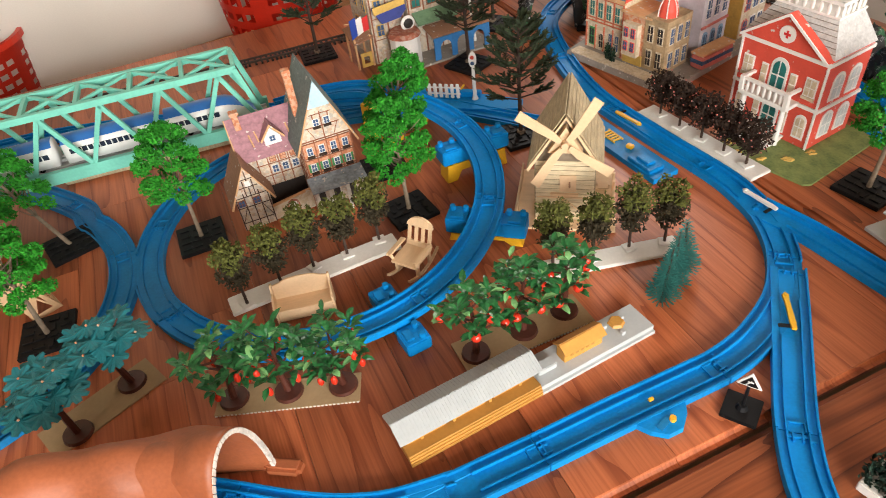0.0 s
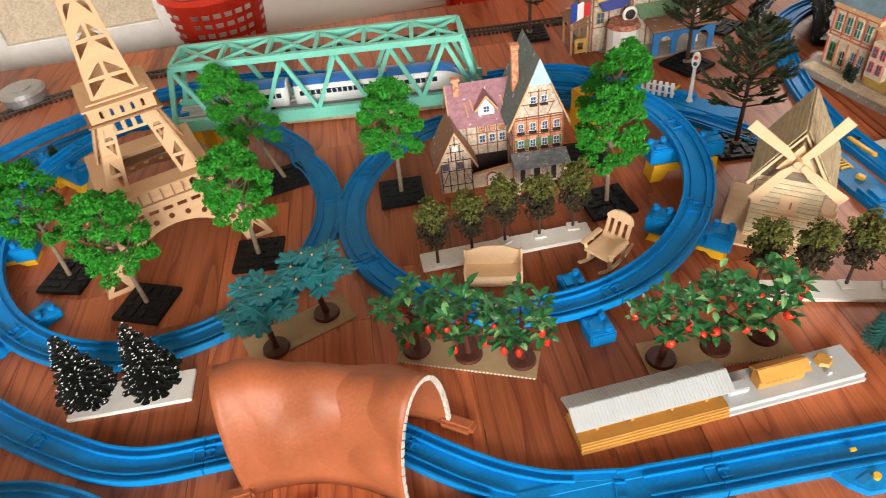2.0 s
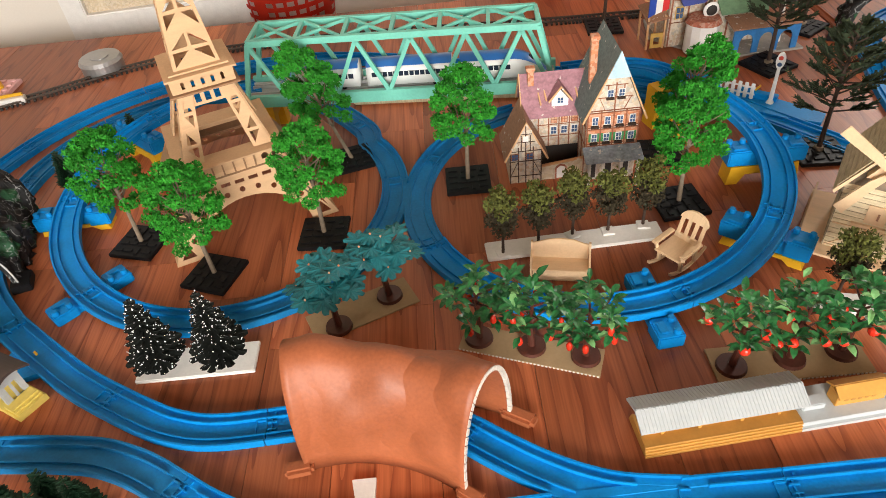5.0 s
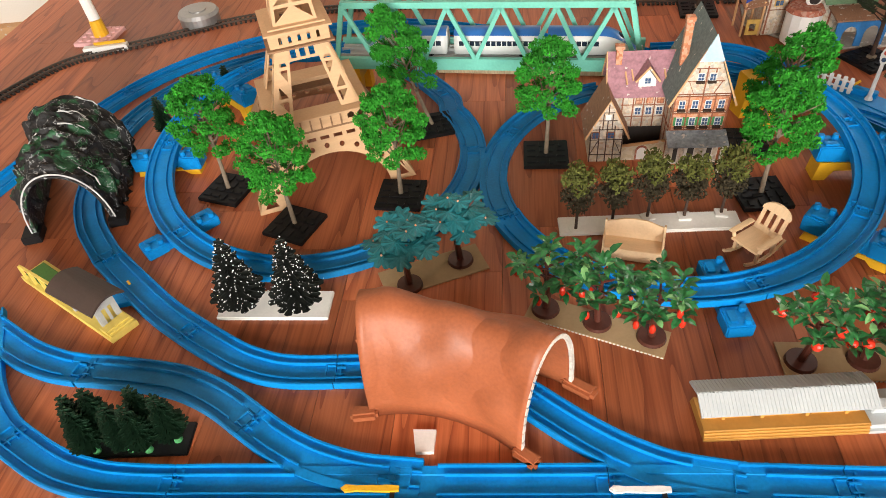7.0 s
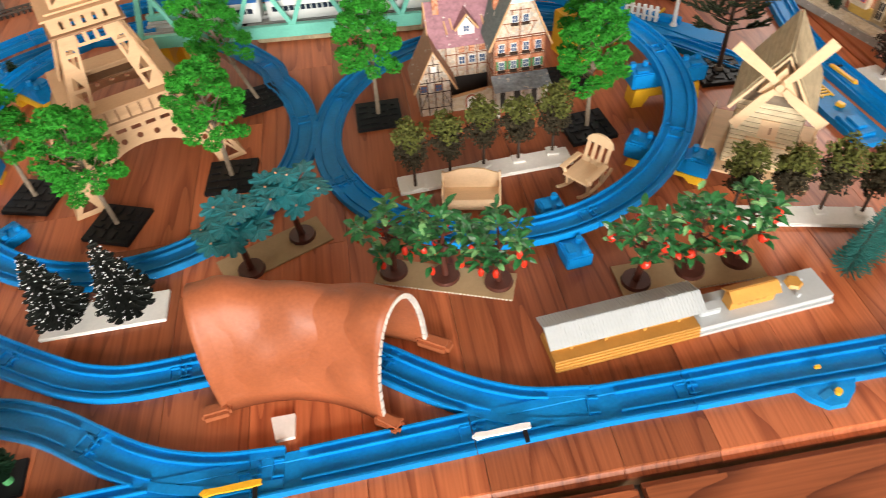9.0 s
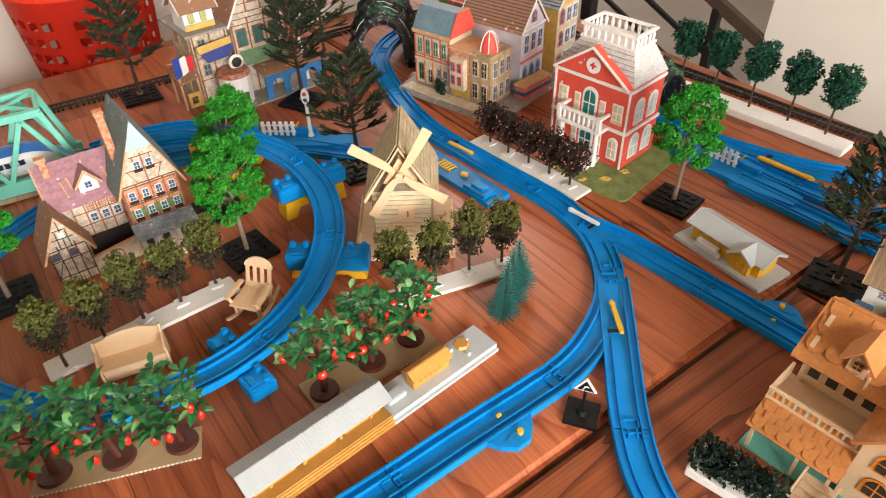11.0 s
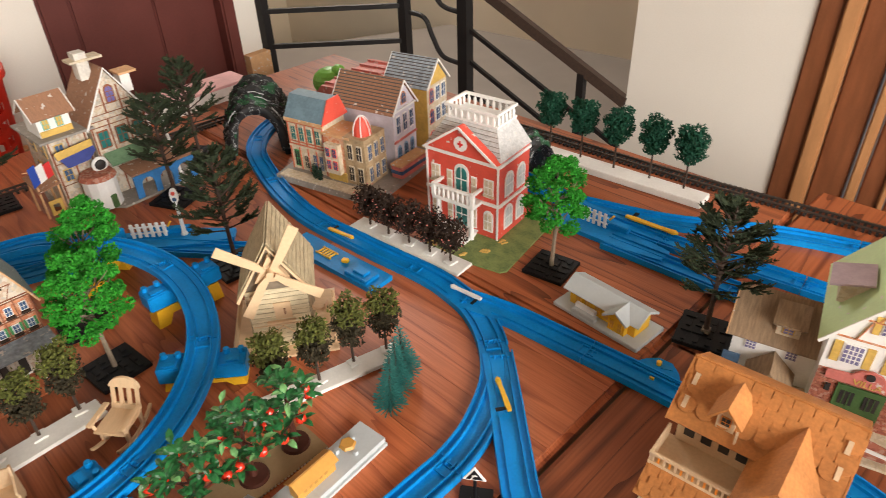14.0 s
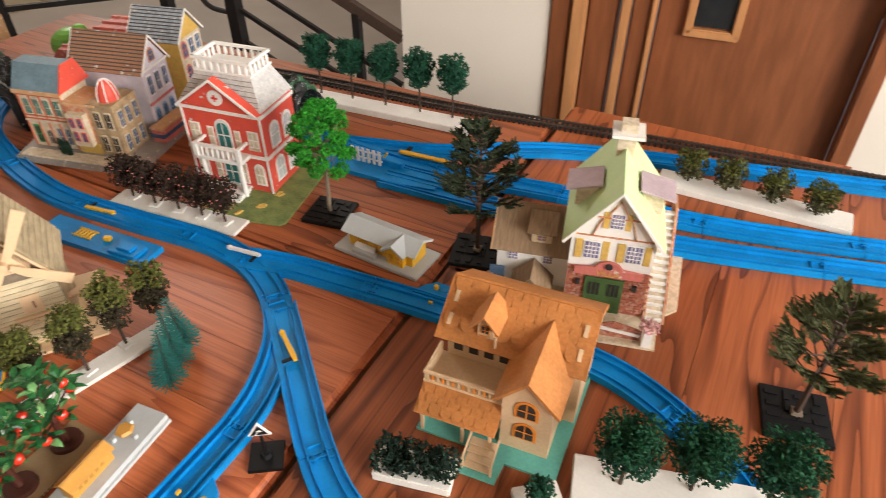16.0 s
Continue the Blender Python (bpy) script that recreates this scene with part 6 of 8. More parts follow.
def window(t, F, u, z, w, h, fr=PAPERW, pn=PANE, mull=(1, 1), arch=False, name="window", off=0.0):
    if arch:
        pts = [(u - w / 2, z - h / 2), (u + w / 2, z - h / 2)] + [(u + w / 2 * math.cos(radians(a)), z + h / 2 - w / 2 + w / 2 * math.sin(radians(a))) for a in range(0, 181, 20)]
        k = 0.74
        c = z - h * 0.02
        f = part(name, fpoly(F, pts, 0.0012, off), fr, t)
        part("pane", fpoly(F, [(u + (a - u) * k, c + (b - c) * k * 1.08) for a, b in pts], 0.0006, off + 0.0012), pn, f)
    else:
        f = part(name, fbox(F, u, z, w, h, 0.0012, off), fr, t)
        part("pane", fbox(F, u, z, w * 0.80, h * 0.84, 0.0006, off + 0.0012), pn, f)
    for i in range(mull[0]):
        part("glazing_bar", fbox(F, u - w * 0.4 + w * 0.8 * (i + 1) / (mull[0] + 1), z, w * 0.05, h * 0.84, 0.0005, off + 0.0018), fr, f)
    for i in range(mull[1]):
        part("glazing_bar", fbox(F, u, z - h * 0.42 + h * 0.84 * (i + 1) / (mull[1] + 1), w * 0.8, h * 0.035, 0.0005, off + 0.0018), fr, f)
    return f


def gable_block(t, x0, x1, y0, y1, eave, apex, wall, roof, axis="y", over=0.004, th=0.0022, edge=LEDGE, z0=0.0):
    """Walls with two gables and a pitched roof; the ridge runs along the axis."""
    bm = B()
    if axis == "y":
        xm = (x0 + x1) / 2
        slab(bm, [(x0, z0), (x1, z0), (x1, eave), (xm, apex), (x0, eave)], y0, y1)
        w = part("wall", bm, wall, t)
        half, rise = (x1 - x0) / 2, apex - eave
        for s in (-1, 1):
            k = (half + over) / half
            a, b = (xm, apex + 0.0012), (xm + s * half * k, apex - rise * k + 0.0012)
            n = Vector((s * rise, half)).normalized() * th
            bm = B()
            slab(bm, [a, b, (b[0] + n.x, b[1] + n.y), (a[0], a[1] + n.y * 1.2)], y0 - over, y1 + over)
            r = part("roof", bm, roof, t)
            bm = B()
            slab(bm, [(a[0], a[1] - 0.0006), (b[0], b[1] - 0.0006), (b[0] + n.x, b[1] + n.y + 0.0004), (a[0], a[1] + n.y * 1.2 + 0.0004)], y0 - over - 0.0016, y0 - over - 0.0001)
            part("roof_edge", bm, edge, r, "pale card edge of the roof")
    else:
        ym = (y0 + y1) / 2
        slab(bm, [(y0, z0), (y1, z0), (y1, eave), (ym, apex), (y0, eave)], x0, x1, "x")
        w = part("wall", bm, wall, t)
        half, rise = (y1 - y0) / 2, apex - eave
        for s in (-1, 1):
            k = (half + over) / half
            a, b = (ym, apex + 0.0012), (ym + s * half * k, apex - rise * k + 0.0012)
            n = Vector((s * rise, half)).normalized() * th
            bm = B()
            slab(bm, [a, b, (b[0] + n.x, b[1] + n.y), (a[0], a[1] + n.y * 1.2)], x0 - over, x1 + over, "x")
            r = part("roof", bm, roof, t)
            for sx, e in ((-1, x0 - over), (1, x1 + over)):
                bm = B()
                slab(bm, [(a[0], a[1] - 0.0006), (b[0], b[1] - 0.0006), (b[0] + n.x, b[1] + n.y + 0.0004), (a[0], a[1] + n.y * 1.2 + 0.0004)], e + sx * 0.0001, e + sx * 0.0016, "x")
                part("roof_edge", bm, edge, r)
    return w


def beams(t, F, lines, w=0.0016, mat=TIMBER, d=0.0007, off=0.0):
    """Timber strips on a face, each from (u, z) to (u, z)."""
    for (u0, z0), (u1, z1) in lines:
        bm = bar(B(), (u0, -off - d / 2, z0), (u1, -off - d / 2, z1), w, d)
        bmesh.ops.transform(bm, matrix=F, verts=bm.verts)
        part("timber", bm, mat, t)


def timber_house():
    t = thing("timbered_house", -0.182, 0.772, 0, 24, "half-timbered card model house with steep slate and mauve roofs", "model house")
    # tall wing
    x0, x1, y0, y1 = 0.104, 0.172, -0.012, 0.070
    gable_block(t, x0, x1, y0, y1, 0.106, 0.186, PAPER, SLATE, "y", 0.006)
    F = face(y0)
    part("printed_band", fbox(F, 0.138, 0.0925, 0.066, 0.021, 0.0005), SALMON, t)
    part("printed_band", fbox(F, 0.138, 0.0675, 0.066, 0.022, 0.0005), SALMON, t)
    beams(t, F, [((x0, z), (x1, z)) for z in (0.055, 0.058, 0.080, 0.083, 0.104, 0.107)] + [((x, 0.055), (x, 0.106)) for x in (x0 + 0.001, 0.122, 0.138, 0.154, x1 - 0.001)], 0.0017, TIMBER, 0.0008, 0.0005)
    beams(t, F, [((0.116, 0.125), (0.160, 0.125)), ((0.124, 0.142), (0.152, 0.142)), ((0.138, 0.107), (0.138, 0.145)), ((0.126, 0.107), (0.118, 0.125)), ((0.150, 0.107), (0.158, 0.125)), ((0.128, 0.125), (0.128, 0.142)), ((0.148, 0.125), (0.148, 0.142))], 0.0016, TIMBER)
    for z, sh in ((0.093, SALMON), (0.068, GREENP)):
        for x in (0.114, 0.130, 0.146, 0.162):
            w = window(t, F, x, z, 0.008, 0.012, PAPERW, PANE, off=0.001)
            for s in (-1, 1):
                part("shutter", fbox(F, x + s * 0.0055, z, 0.0028, 0.012, 0.001, 0.001), sh, w)
            part("flower_box", fbox(F, x, z - 0.0085, 0.010, 0.003, 0.003, 0.001), BUSHB, w, "printed flower box")
    for x in (0.131, 0.145):
        w = window(t, F, x, 0.131, 0.008, 0.010, PAPERW, PANE)
        part("flower_box", fbox(F, x, 0.124, 0.010, 0.003, 0.003), BUSHB, w, "printed flower box")
    bm = B()
    slab(bm, [(0.138, 0.190), (0.1235, 0.1550), (0.1525, 0.1550)], y0 - 0.0085, y0 - 0.0065)
    part("gable_board", bm, M("pale_blue_print", (0.42, 0.60, 0.70), 0.6, 0.2, 80), t, "pale blue printed gable board")
    bm = B()
    box(bm, 0.138, y0 - 0.013, 0.0485, 0.076, 0.028, 0.002, 0, 16)
    part("porch_roof", bm, TILEGREY, t, "grey tiled porch roof")
    for x in (0.106, 0.124, 0.148, 0.170):
        bm = box(B(), x, y0 - 0.021, 0.021, 0.004, 0.003, 0.042)
        part("porch_post", bm, STONE, t)
    for x in (0.115, 0.136, 0.159):
        window(t, F, x, 0.018, 0.012, 0.034, STONE, DARKP, (0, 0), True, "porch_arch")
    R = left_face(x0)
    beams(t, R, [((-u, 0), (-u, 0.105)) for u in (-0.008, 0.010, 0.028, 0.046)] + [((0.009, z), (-0.06, z)) for z in (0.055, 0.082)], 0.0016)
    bm = B()
    box(bm, 0.115, 0.022, 0.160, 0.009, 0.009, 0.060, bev=0.0006)
    box(bm, 0.115, 0.022, 0.191, 0.011, 0.011, 0.006, bev=0.0006)
    part("chimney", bm, SALMON, t, "tall salmon card chimney")
    # middle wing
    gable_block(t, 0.030, 0.108, 0.030, 0.085, 0.086, 0.130, PAPER, MAUVE, "x", 0.004)
    F = face(0.030)
    beams(t, F, [((0.046, z), (0.106, z)) for z in (0.050, 0.068, 0.084)] + [((x, 0.034), (x, 0.085)) for x in (0.048, 0.062, 0.076, 0.090, 0.104)], 0.0016, TIMBER)
    for z in (0.059, 0.076):
        for x in (0.069, 0.083, 0.097):
            window(t, F, x, z, 0.009, 0.012, TIMBER if z > 0.07 else PAPERW, SALMON if z > 0.07 else PANE)
    part("printed_band", fbox(F, 0.078, 0.017, 0.055, 0.034, 0.0006), DARKP, t, "dark printed arcade")
    bm = B()
    slab(bm, [(0.066, 0.094), (0.088, 0.094), (0.088, 0.104), (0.077, 0.118), (0.066, 0.104)], 0.032, 0.050)
    dm = part("dormer", bm, PAPERW, t)
    window(t, face(0.032), 0.077, 0.103, 0.009, 0.009, PAPERW, PANE)
    for s in (-1, 1):
        bm = B()
        slab(bm, [(0.077, 0.122), (0.077 + s * 0.015, 0.102), (0.077 + s * 0.0162, 0.1035), (0.077, 0.1245)], 0.029, 0.052)
        part("dormer_roof", bm, MAUVE, dm)
        bm = B()
        slab(bm, [(0.077, 0.1215), (0.077 + s * 0.015, 0.1015), (0.077 + s * 0.0165, 0.1037), (0.077, 0.1252)], 0.0275, 0.0289)
        part("dormer_edge", bm, LEDGE, dm)
    bm = B()
    box(bm, 0.040, 0.052, 0.128, 0.008, 0.008, 0.026)
    box(bm, 0.040, 0.052, 0.142, 0.012, 0.010, 0.004)
    part("chimney", bm, SALMON, t)
    for x, y in ((0.050, 0.036), (0.058, 0.040), (0.100, 0.040)):
        bm = box(B(), x, y, 0.100 + (y - 0.03) * 0.8, 0.0018, 0.018, 0.0018, 8, 40)
        part("tab", bm, LEDGE, t, "small card tab through the roof")
    # small gabled porch
    gable_block(t, 0.004, 0.048, -0.004, 0.050, 0.052, 0.098, PAPER, BROWNR, "y", 0.006)
    F = face(-0.004)
    beams(t, F, [((0.004, z), (0.048, z)) for z in (0.012, 0.036, 0.052)] + [((x, 0), (x, 0.058)) for x in (0.005, 0.016, 0.026, 0.036, 0.047)] + [((0.014, 0.066), (0.038, 0.066)), ((0.020, 0.052), (0.020, 0.076)), ((0.032, 0.052), (0.032, 0.076)), ((0.026, 0.052), (0.026, 0.090)), ((0.018, 0.078), (0.034, 0.078)), ((0.006, 0.014), (0.015, 0.034)), ((0.046, 0.014), (0.037, 0.034))], 0.0014, DTIMBER)
    for x in (0.011, 0.031):
        window(t, F, x, 0.044, 0.010, 0.010, TIMBER, PANE, off=0.0008)
    window(t, F, 0.026, 0.071, 0.007, 0.008, PAPERW, PAPERW)
    # garden wall with a round gate
    bm = fpoly(face(0.0), [(0.048, 0), (0.106, 0), (0.106, 0.030), (0.048, 0.022)], 0.002)
    w = part("garden_wall", bm, STUCCO, t)
    part("wall_coping", bar(B(), (0.046, -0.001, 0.0225), (0.107, -0.001, 0.031), 0.004, 0.0022), LEDGE, w)
    window(t, face(-0.002), 0.075, 0.012, 0.017, 0.024, BRICKR, PAPERW, (0, 0), True, "gate_arch")


timber_house()


def windmill():
    t = thing("wooden_windmill", 0.254, 0.776, 0, -11, "pale plank windmill model with four flat sails on a wooden base", "model windmill")
    bm = box(B(), 0.0, 0.005, 0.0015, 0.128, 0.125, 0.003)
    part("base_plate", bm, PALEW, t)
    gable_block(t, -0.036, 0.036, -0.038, 0.045, 0.086, 0.142, BARK, GREYW, "y", 0.007, 0.003, PALEW)
    F = face(-0.038)
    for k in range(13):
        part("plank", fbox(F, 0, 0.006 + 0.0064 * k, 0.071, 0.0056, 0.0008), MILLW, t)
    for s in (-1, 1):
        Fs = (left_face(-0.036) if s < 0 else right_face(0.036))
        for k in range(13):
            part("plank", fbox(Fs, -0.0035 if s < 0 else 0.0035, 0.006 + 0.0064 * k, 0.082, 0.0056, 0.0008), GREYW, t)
    for s in (-1, 1):
        for k in range(11):
            bm = B()
            n = Vector((s * 0.056, 0.036)).normalized()
            f = (k + 0.5) / 11
            x, z = s * 0.042 * f, 0.1485 - 0.0655 * f
            box(bm, x + n.x * 0.001, 0.0035, z + n.y * 0.001, 0.0064, 0.096, 0.0012, 0, 0, s * 57.3)
            part("roof_board", bm, GREYW, t)
    d = part("hatch", fbox(F, 0.004, 0.056, 0.020, 0.022, 0.0016, 0.0008), PALEW, t)
    part("latch", fbox(F, 0.006, 0.055, 0.002, 0.008, 0.001, 0.0024), BROWNR, d)
    part("sill", fbox(F, 0.0, 0.041, 0.034, 0.003, 0.004, 0.0008), PALEW, t)
    beams(t, F, [((-0.030, 0.008), (0, 0.034)), ((0.030, 0.008), (0, 0.034)), ((-0.034, 0.036), (0.034, 0.036)), ((-0.034, 0.006), (0.034, 0.006))], 0.002, PALEW, 0.001, 0.0008)
    bm = fpoly(F, [(-0.020, 0.102), (0.020, 0.102), (0.0, 0.134)], 0.010)
    part("gable_box", bm, PALEW, t)
    # sails
    bm = B()
    rod(bm, (0, -0.040, 0.116), (0, -0.058, 0.116), 0.0042, 0.0042, 12)
    hub = part("hub", bm, PALEW, t)
    for k in range(4):
        a = radians(57 + 90 * k)
        c, s = math.cos(a), math.sin(a)
        pts = [(0.006 * c - u * s, 0.116 + 0.006 * s + u * c) for u in (-0.003, 0.003)]
        pts2 = [(0.020 * c - u * s, 0.116 + 0.020 * s + u * c) for u in (0.0032,)]
        pts3 = [(0.064 * c - u * s, 0.116 + 0.064 * s + u * c) for u in (0.0062, -0.0062)]
        pts4 = [(0.020 * c - u * s, 0.116 + 0.020 * s + u * c) for u in (-0.0062,)]
        bm = slab(B(), [pts[0], pts[1], *pts2, *pts3, *pts4], -0.0545, -0.0525)
        part("sail", bm, PALEW, hub)
    # ladder and railings
    for k in range(7):
        part("stair_tread", box(B(), 0.046, -0.026 + 0.010 * k, 0.044 - 0.006 * k, 0.014, 0.008, 0.002), PALEW, t)
    for s in (0.039, 0.053):
        part("stair_stringer", bar(B(), (s, -0.032, 0.048), (s, 0.040, 0.004), 0.002, 0.005), PALEW, t)
    for k in range(6):
        part("fence_post", rod(B(), (0.061, -0.045 + 0.018 * k, 0.003), (0.061, -0.045 + 0.018 * k, 0.016), 0.0018, None, 6), PALEW, t)
    part("fence_board", bar(B(), (-0.061, -0.050, 0.010), (-0.061, 0.062, 0.010), 0.002, 0.014), PALEW, t)


windmill()
bpy.data.objects["wooden_windmill"].matrix_basis @= Matrix.Diagonal((1.0, 1.0, 1.08, 1.0))


def red_house():
    t = thing("red_mansion", 0.519, 0.954, 0, -58, "red card model mansion with a white balcony and mansard roof", "model house")
    W, D, EV = 0.130, 0.086, 0.130
    bm = slab(B(), [(0.045, -0.080), (0.176, -0.066), (0.182, -0.058), (0.174, 0.095), (0.0, 0.095), (0.0, -0.006), (0.040, -0.034)], 0, 0.003, "z")
    part("lawn_plate", bm, GRASSP, t, "printed lawn plate with flowers")
    rnd = random.Random(4)
    for x, y in ((0.075, -0.070), (0.11, -0.060), (0.13, -0.035), (0.14, 0.0), (0.05, -0.06)):
        bm = B()
        for _ in range(7):
            rod(bm, (x + rnd.uniform(-0.006, 0.006), y + rnd.uniform(-0.006, 0.006), 0.003), (x + rnd.uniform(-0.006, 0.006), y + rnd.uniform(-0.006, 0.006), 0.0034), rnd.uniform(0.001, 0.0026), None, 7)
        part("flower_patch", bm, AMBER, t)
    bm = box(B(), W / 2, D / 2, EV / 2 + 0.002, W, D, EV)
    part("wall", bm, REDP, t)
    F, R = face(0), right_face(W)
    for z in (0.062, EV - 0.003):
        part("cornice", fbox(F, W / 2, z, W + 0.003, 0.005, 0.0022), PAPERW, t)
        part("cornice", fbox(R, D / 2, z, D + 0.003, 0.005, 0.0022), PAPERW, t)
    for u in (0.001, W - 0.001):
        part("quoin", fbox(F, u, EV / 2, 0.003, EV, 0.0016), PAPERW, t)
    bm = fpoly(F, [(0.004, EV), (W - 0.004, EV), (W / 2, EV + 0.044)], 0.012, -0.010)
    g = part("pediment", bm, REDP, t)
    for s in (-1, 1):
        bm = bar(B(), (W / 2, -0.001, EV + 0.046), (W / 2 + s * (W / 2), -0.001, EV + 0.001), 0.014, 0.0024)
        part("pediment_edge", bm, REDP, g)
        bm = bar(B(), (W / 2, -0.0085, EV + 0.0455), (W / 2 + s * (W / 2), -0.0085, EV + 0.0005), 0.0016, 0.0034)
        part("pediment_trim", bm, PAPERW, g)
    bm = rod(B(), (W / 2, -0.002, EV + 0.018), (W / 2, -0.0034, EV + 0.018), 0.0115, None, 24)
    m = part("medallion", bm, PAPERW, g, "round white medallion with a red cross")
    part("cross_bar", fbox(F, W / 2, EV + 0.018, 0.003, 0.010, 0.0006, 0.0034), REDC, m)
    part("cross_bar", fbox(F, W / 2, EV + 0.018, 0.010, 0.003, 0.0005, 0.0034), REDC, m)
    # mansard
    lo, hi, z0, z1 = (-0.002, W + 0.002, 0.002, D + 0.002), (0.021, W - 0.021, 0.026, D - 0.010), EV + 0.003, EV + 0.042
    bm = B()
    a = [bm.verts.new((x, y, z0)) for x, y in ((lo[0], lo[2]), (lo[1], lo[2]), (lo[1], lo[3]), (lo[0], lo[3]))]
    b = [bm.verts.new((x, y, z1)) for x, y in ((hi[0], hi[2]), (hi[1], hi[2]), (hi[1], hi[3]), (hi[0], hi[3]))]
    bm.faces.new(a[::-1])
    bm.faces.new(b)
    for i in range(4):
        bm.faces.new((a[i], a[(i + 1) % 4], b[(i + 1) % 4], b[i]))
    mr = part("mansard_roof", bm, GREYROOF, t, "pale printed shingle roof")
    for k in range(1, 7):
        f = k / 7
        y = lo[2] + (hi[2] - lo[2]) * f - 0.0006
        part("shingle_course", bar(B(), (lo[0] + 0.023 * f, y, z0 + 0.039 * f), (lo[1] - 0.023 * f, y, z0 + 0.039 * f), 0.0012, 0.0006), ROADP, mr)
    # balustrade on top
    top = part("roof_terrace", box(B(), (hi[0] + hi[1]) / 2, (hi[2] + hi[3]) / 2, z1 + 0.001, 0.092, 0.054, 0.003), PAPERW, t)
    cx, cy = (hi[0] + hi[1]) / 2, (hi[2] + hi[3]) / 2
    for s in (-1, 1):
        part("parapet_rail", box(B(), cx, cy + s * 0.026, z1 + 0.019, 0.092, 0.004, 0.004), PAPERW, top)
        part("parapet_rail", box(B(), cx + s * 0.044, cy, z1 + 0.019, 0.004, 0.054, 0.004), PAPERW, top)
        for k in range(8):
            x = cx - 0.039 + 0.01114 * k
            part("baluster", ball(B(), x, cy + s * 0.026, z1 + 0.009, 0.0030, 0.0016, 0.0075, 8, 6), PAPERW, top)
        for k in range(5):
            part("baluster", ball(B(), cx + s * 0.044, cy - 0.020 + 0.010 * k, z1 + 0.009, 0.0016, 0.0030, 0.0075, 8, 6), PAPERW, top)
    # windows
    window(t, F, W / 2, 0.090, 0.026, 0.050, PAPERW, PANEG, (1, 1), True)
    for u in (0.017, W - 0.017):
        window(t, F, u, 0.090, 0.017, 0.026, PAPERW, STUCCO, (1, 1))
        window(t, F, u, 0.032, 0.017, 0.036, PAPERW, STUCCO, (1, 1), True)
        part("flower_box", fbox(F, u, 0.0755, 0.018, 0.004, 0.003), STUCCO, t)
    for u in (W / 2 - 0.022, W / 2 + 0.022):
        window(t, F, u, 0.085, 0.010, 0.030, PAPERW, STUCCO, (0, 1))
        window(t, F, u, 0.030, 0.010, 0.036, PAPERW, STUCCO, (0, 1))
    window(t, F, W / 2, 0.030, 0.026, 0.048, PAPERW, PANEG, (1, 1), True, "front_door")
    for z in (0.090, 0.034):
        for u in (0.028, 0.062):
            window(t, R, u, z, 0.024, 0.040, PAPERW, M("pale_glass_print", (0.55, 0.58, 0.58), 0.4, 0.2, 60), (1, 1), True)
    # balcony
    bl = part("balcony_floor", box(B(), W / 2, -0.012, 0.062, 0.076, 0.028, 0.006, bev=0.0008), PAPERW, t)
    part("balcony_rail", box(B(), W / 2, -0.024, 0.083, 0.074, 0.004, 0.004), PAPERW, bl)
    for s in (-1, 1):
        part("balcony_rail", box(B(), W / 2 + s * 0.035, -0.012, 0.083, 0.004, 0.026, 0.004), PAPERW, bl)
        part("balcony_post", box(B(), W / 2 + s * 0.035, -0.024, 0.075, 0.006, 0.006, 0.021), PAPERW, bl)
        part("column", rod(B(), (W / 2 + s * 0.031, -0.020, 0.004), (W / 2 + s * 0.031, -0.020, 0.060), 0.0036, 0.0032, 12), PAPERW, t)
    for k in range(7):
        part("baluster", ball(B(), W / 2 - 0.026 + 0.00867 * k, -0.024, 0.073, 0.0026, 0.0018, 0.0085, 8, 6), PAPERW, bl)
    for k in range(3):
        part("door_step", box(B(), W / 2, -0.016 - 0.004 * k, 0.0085 - 0.0025 * k, 0.060, 0.030, 0.0025), PAPERW, t)


red_house()


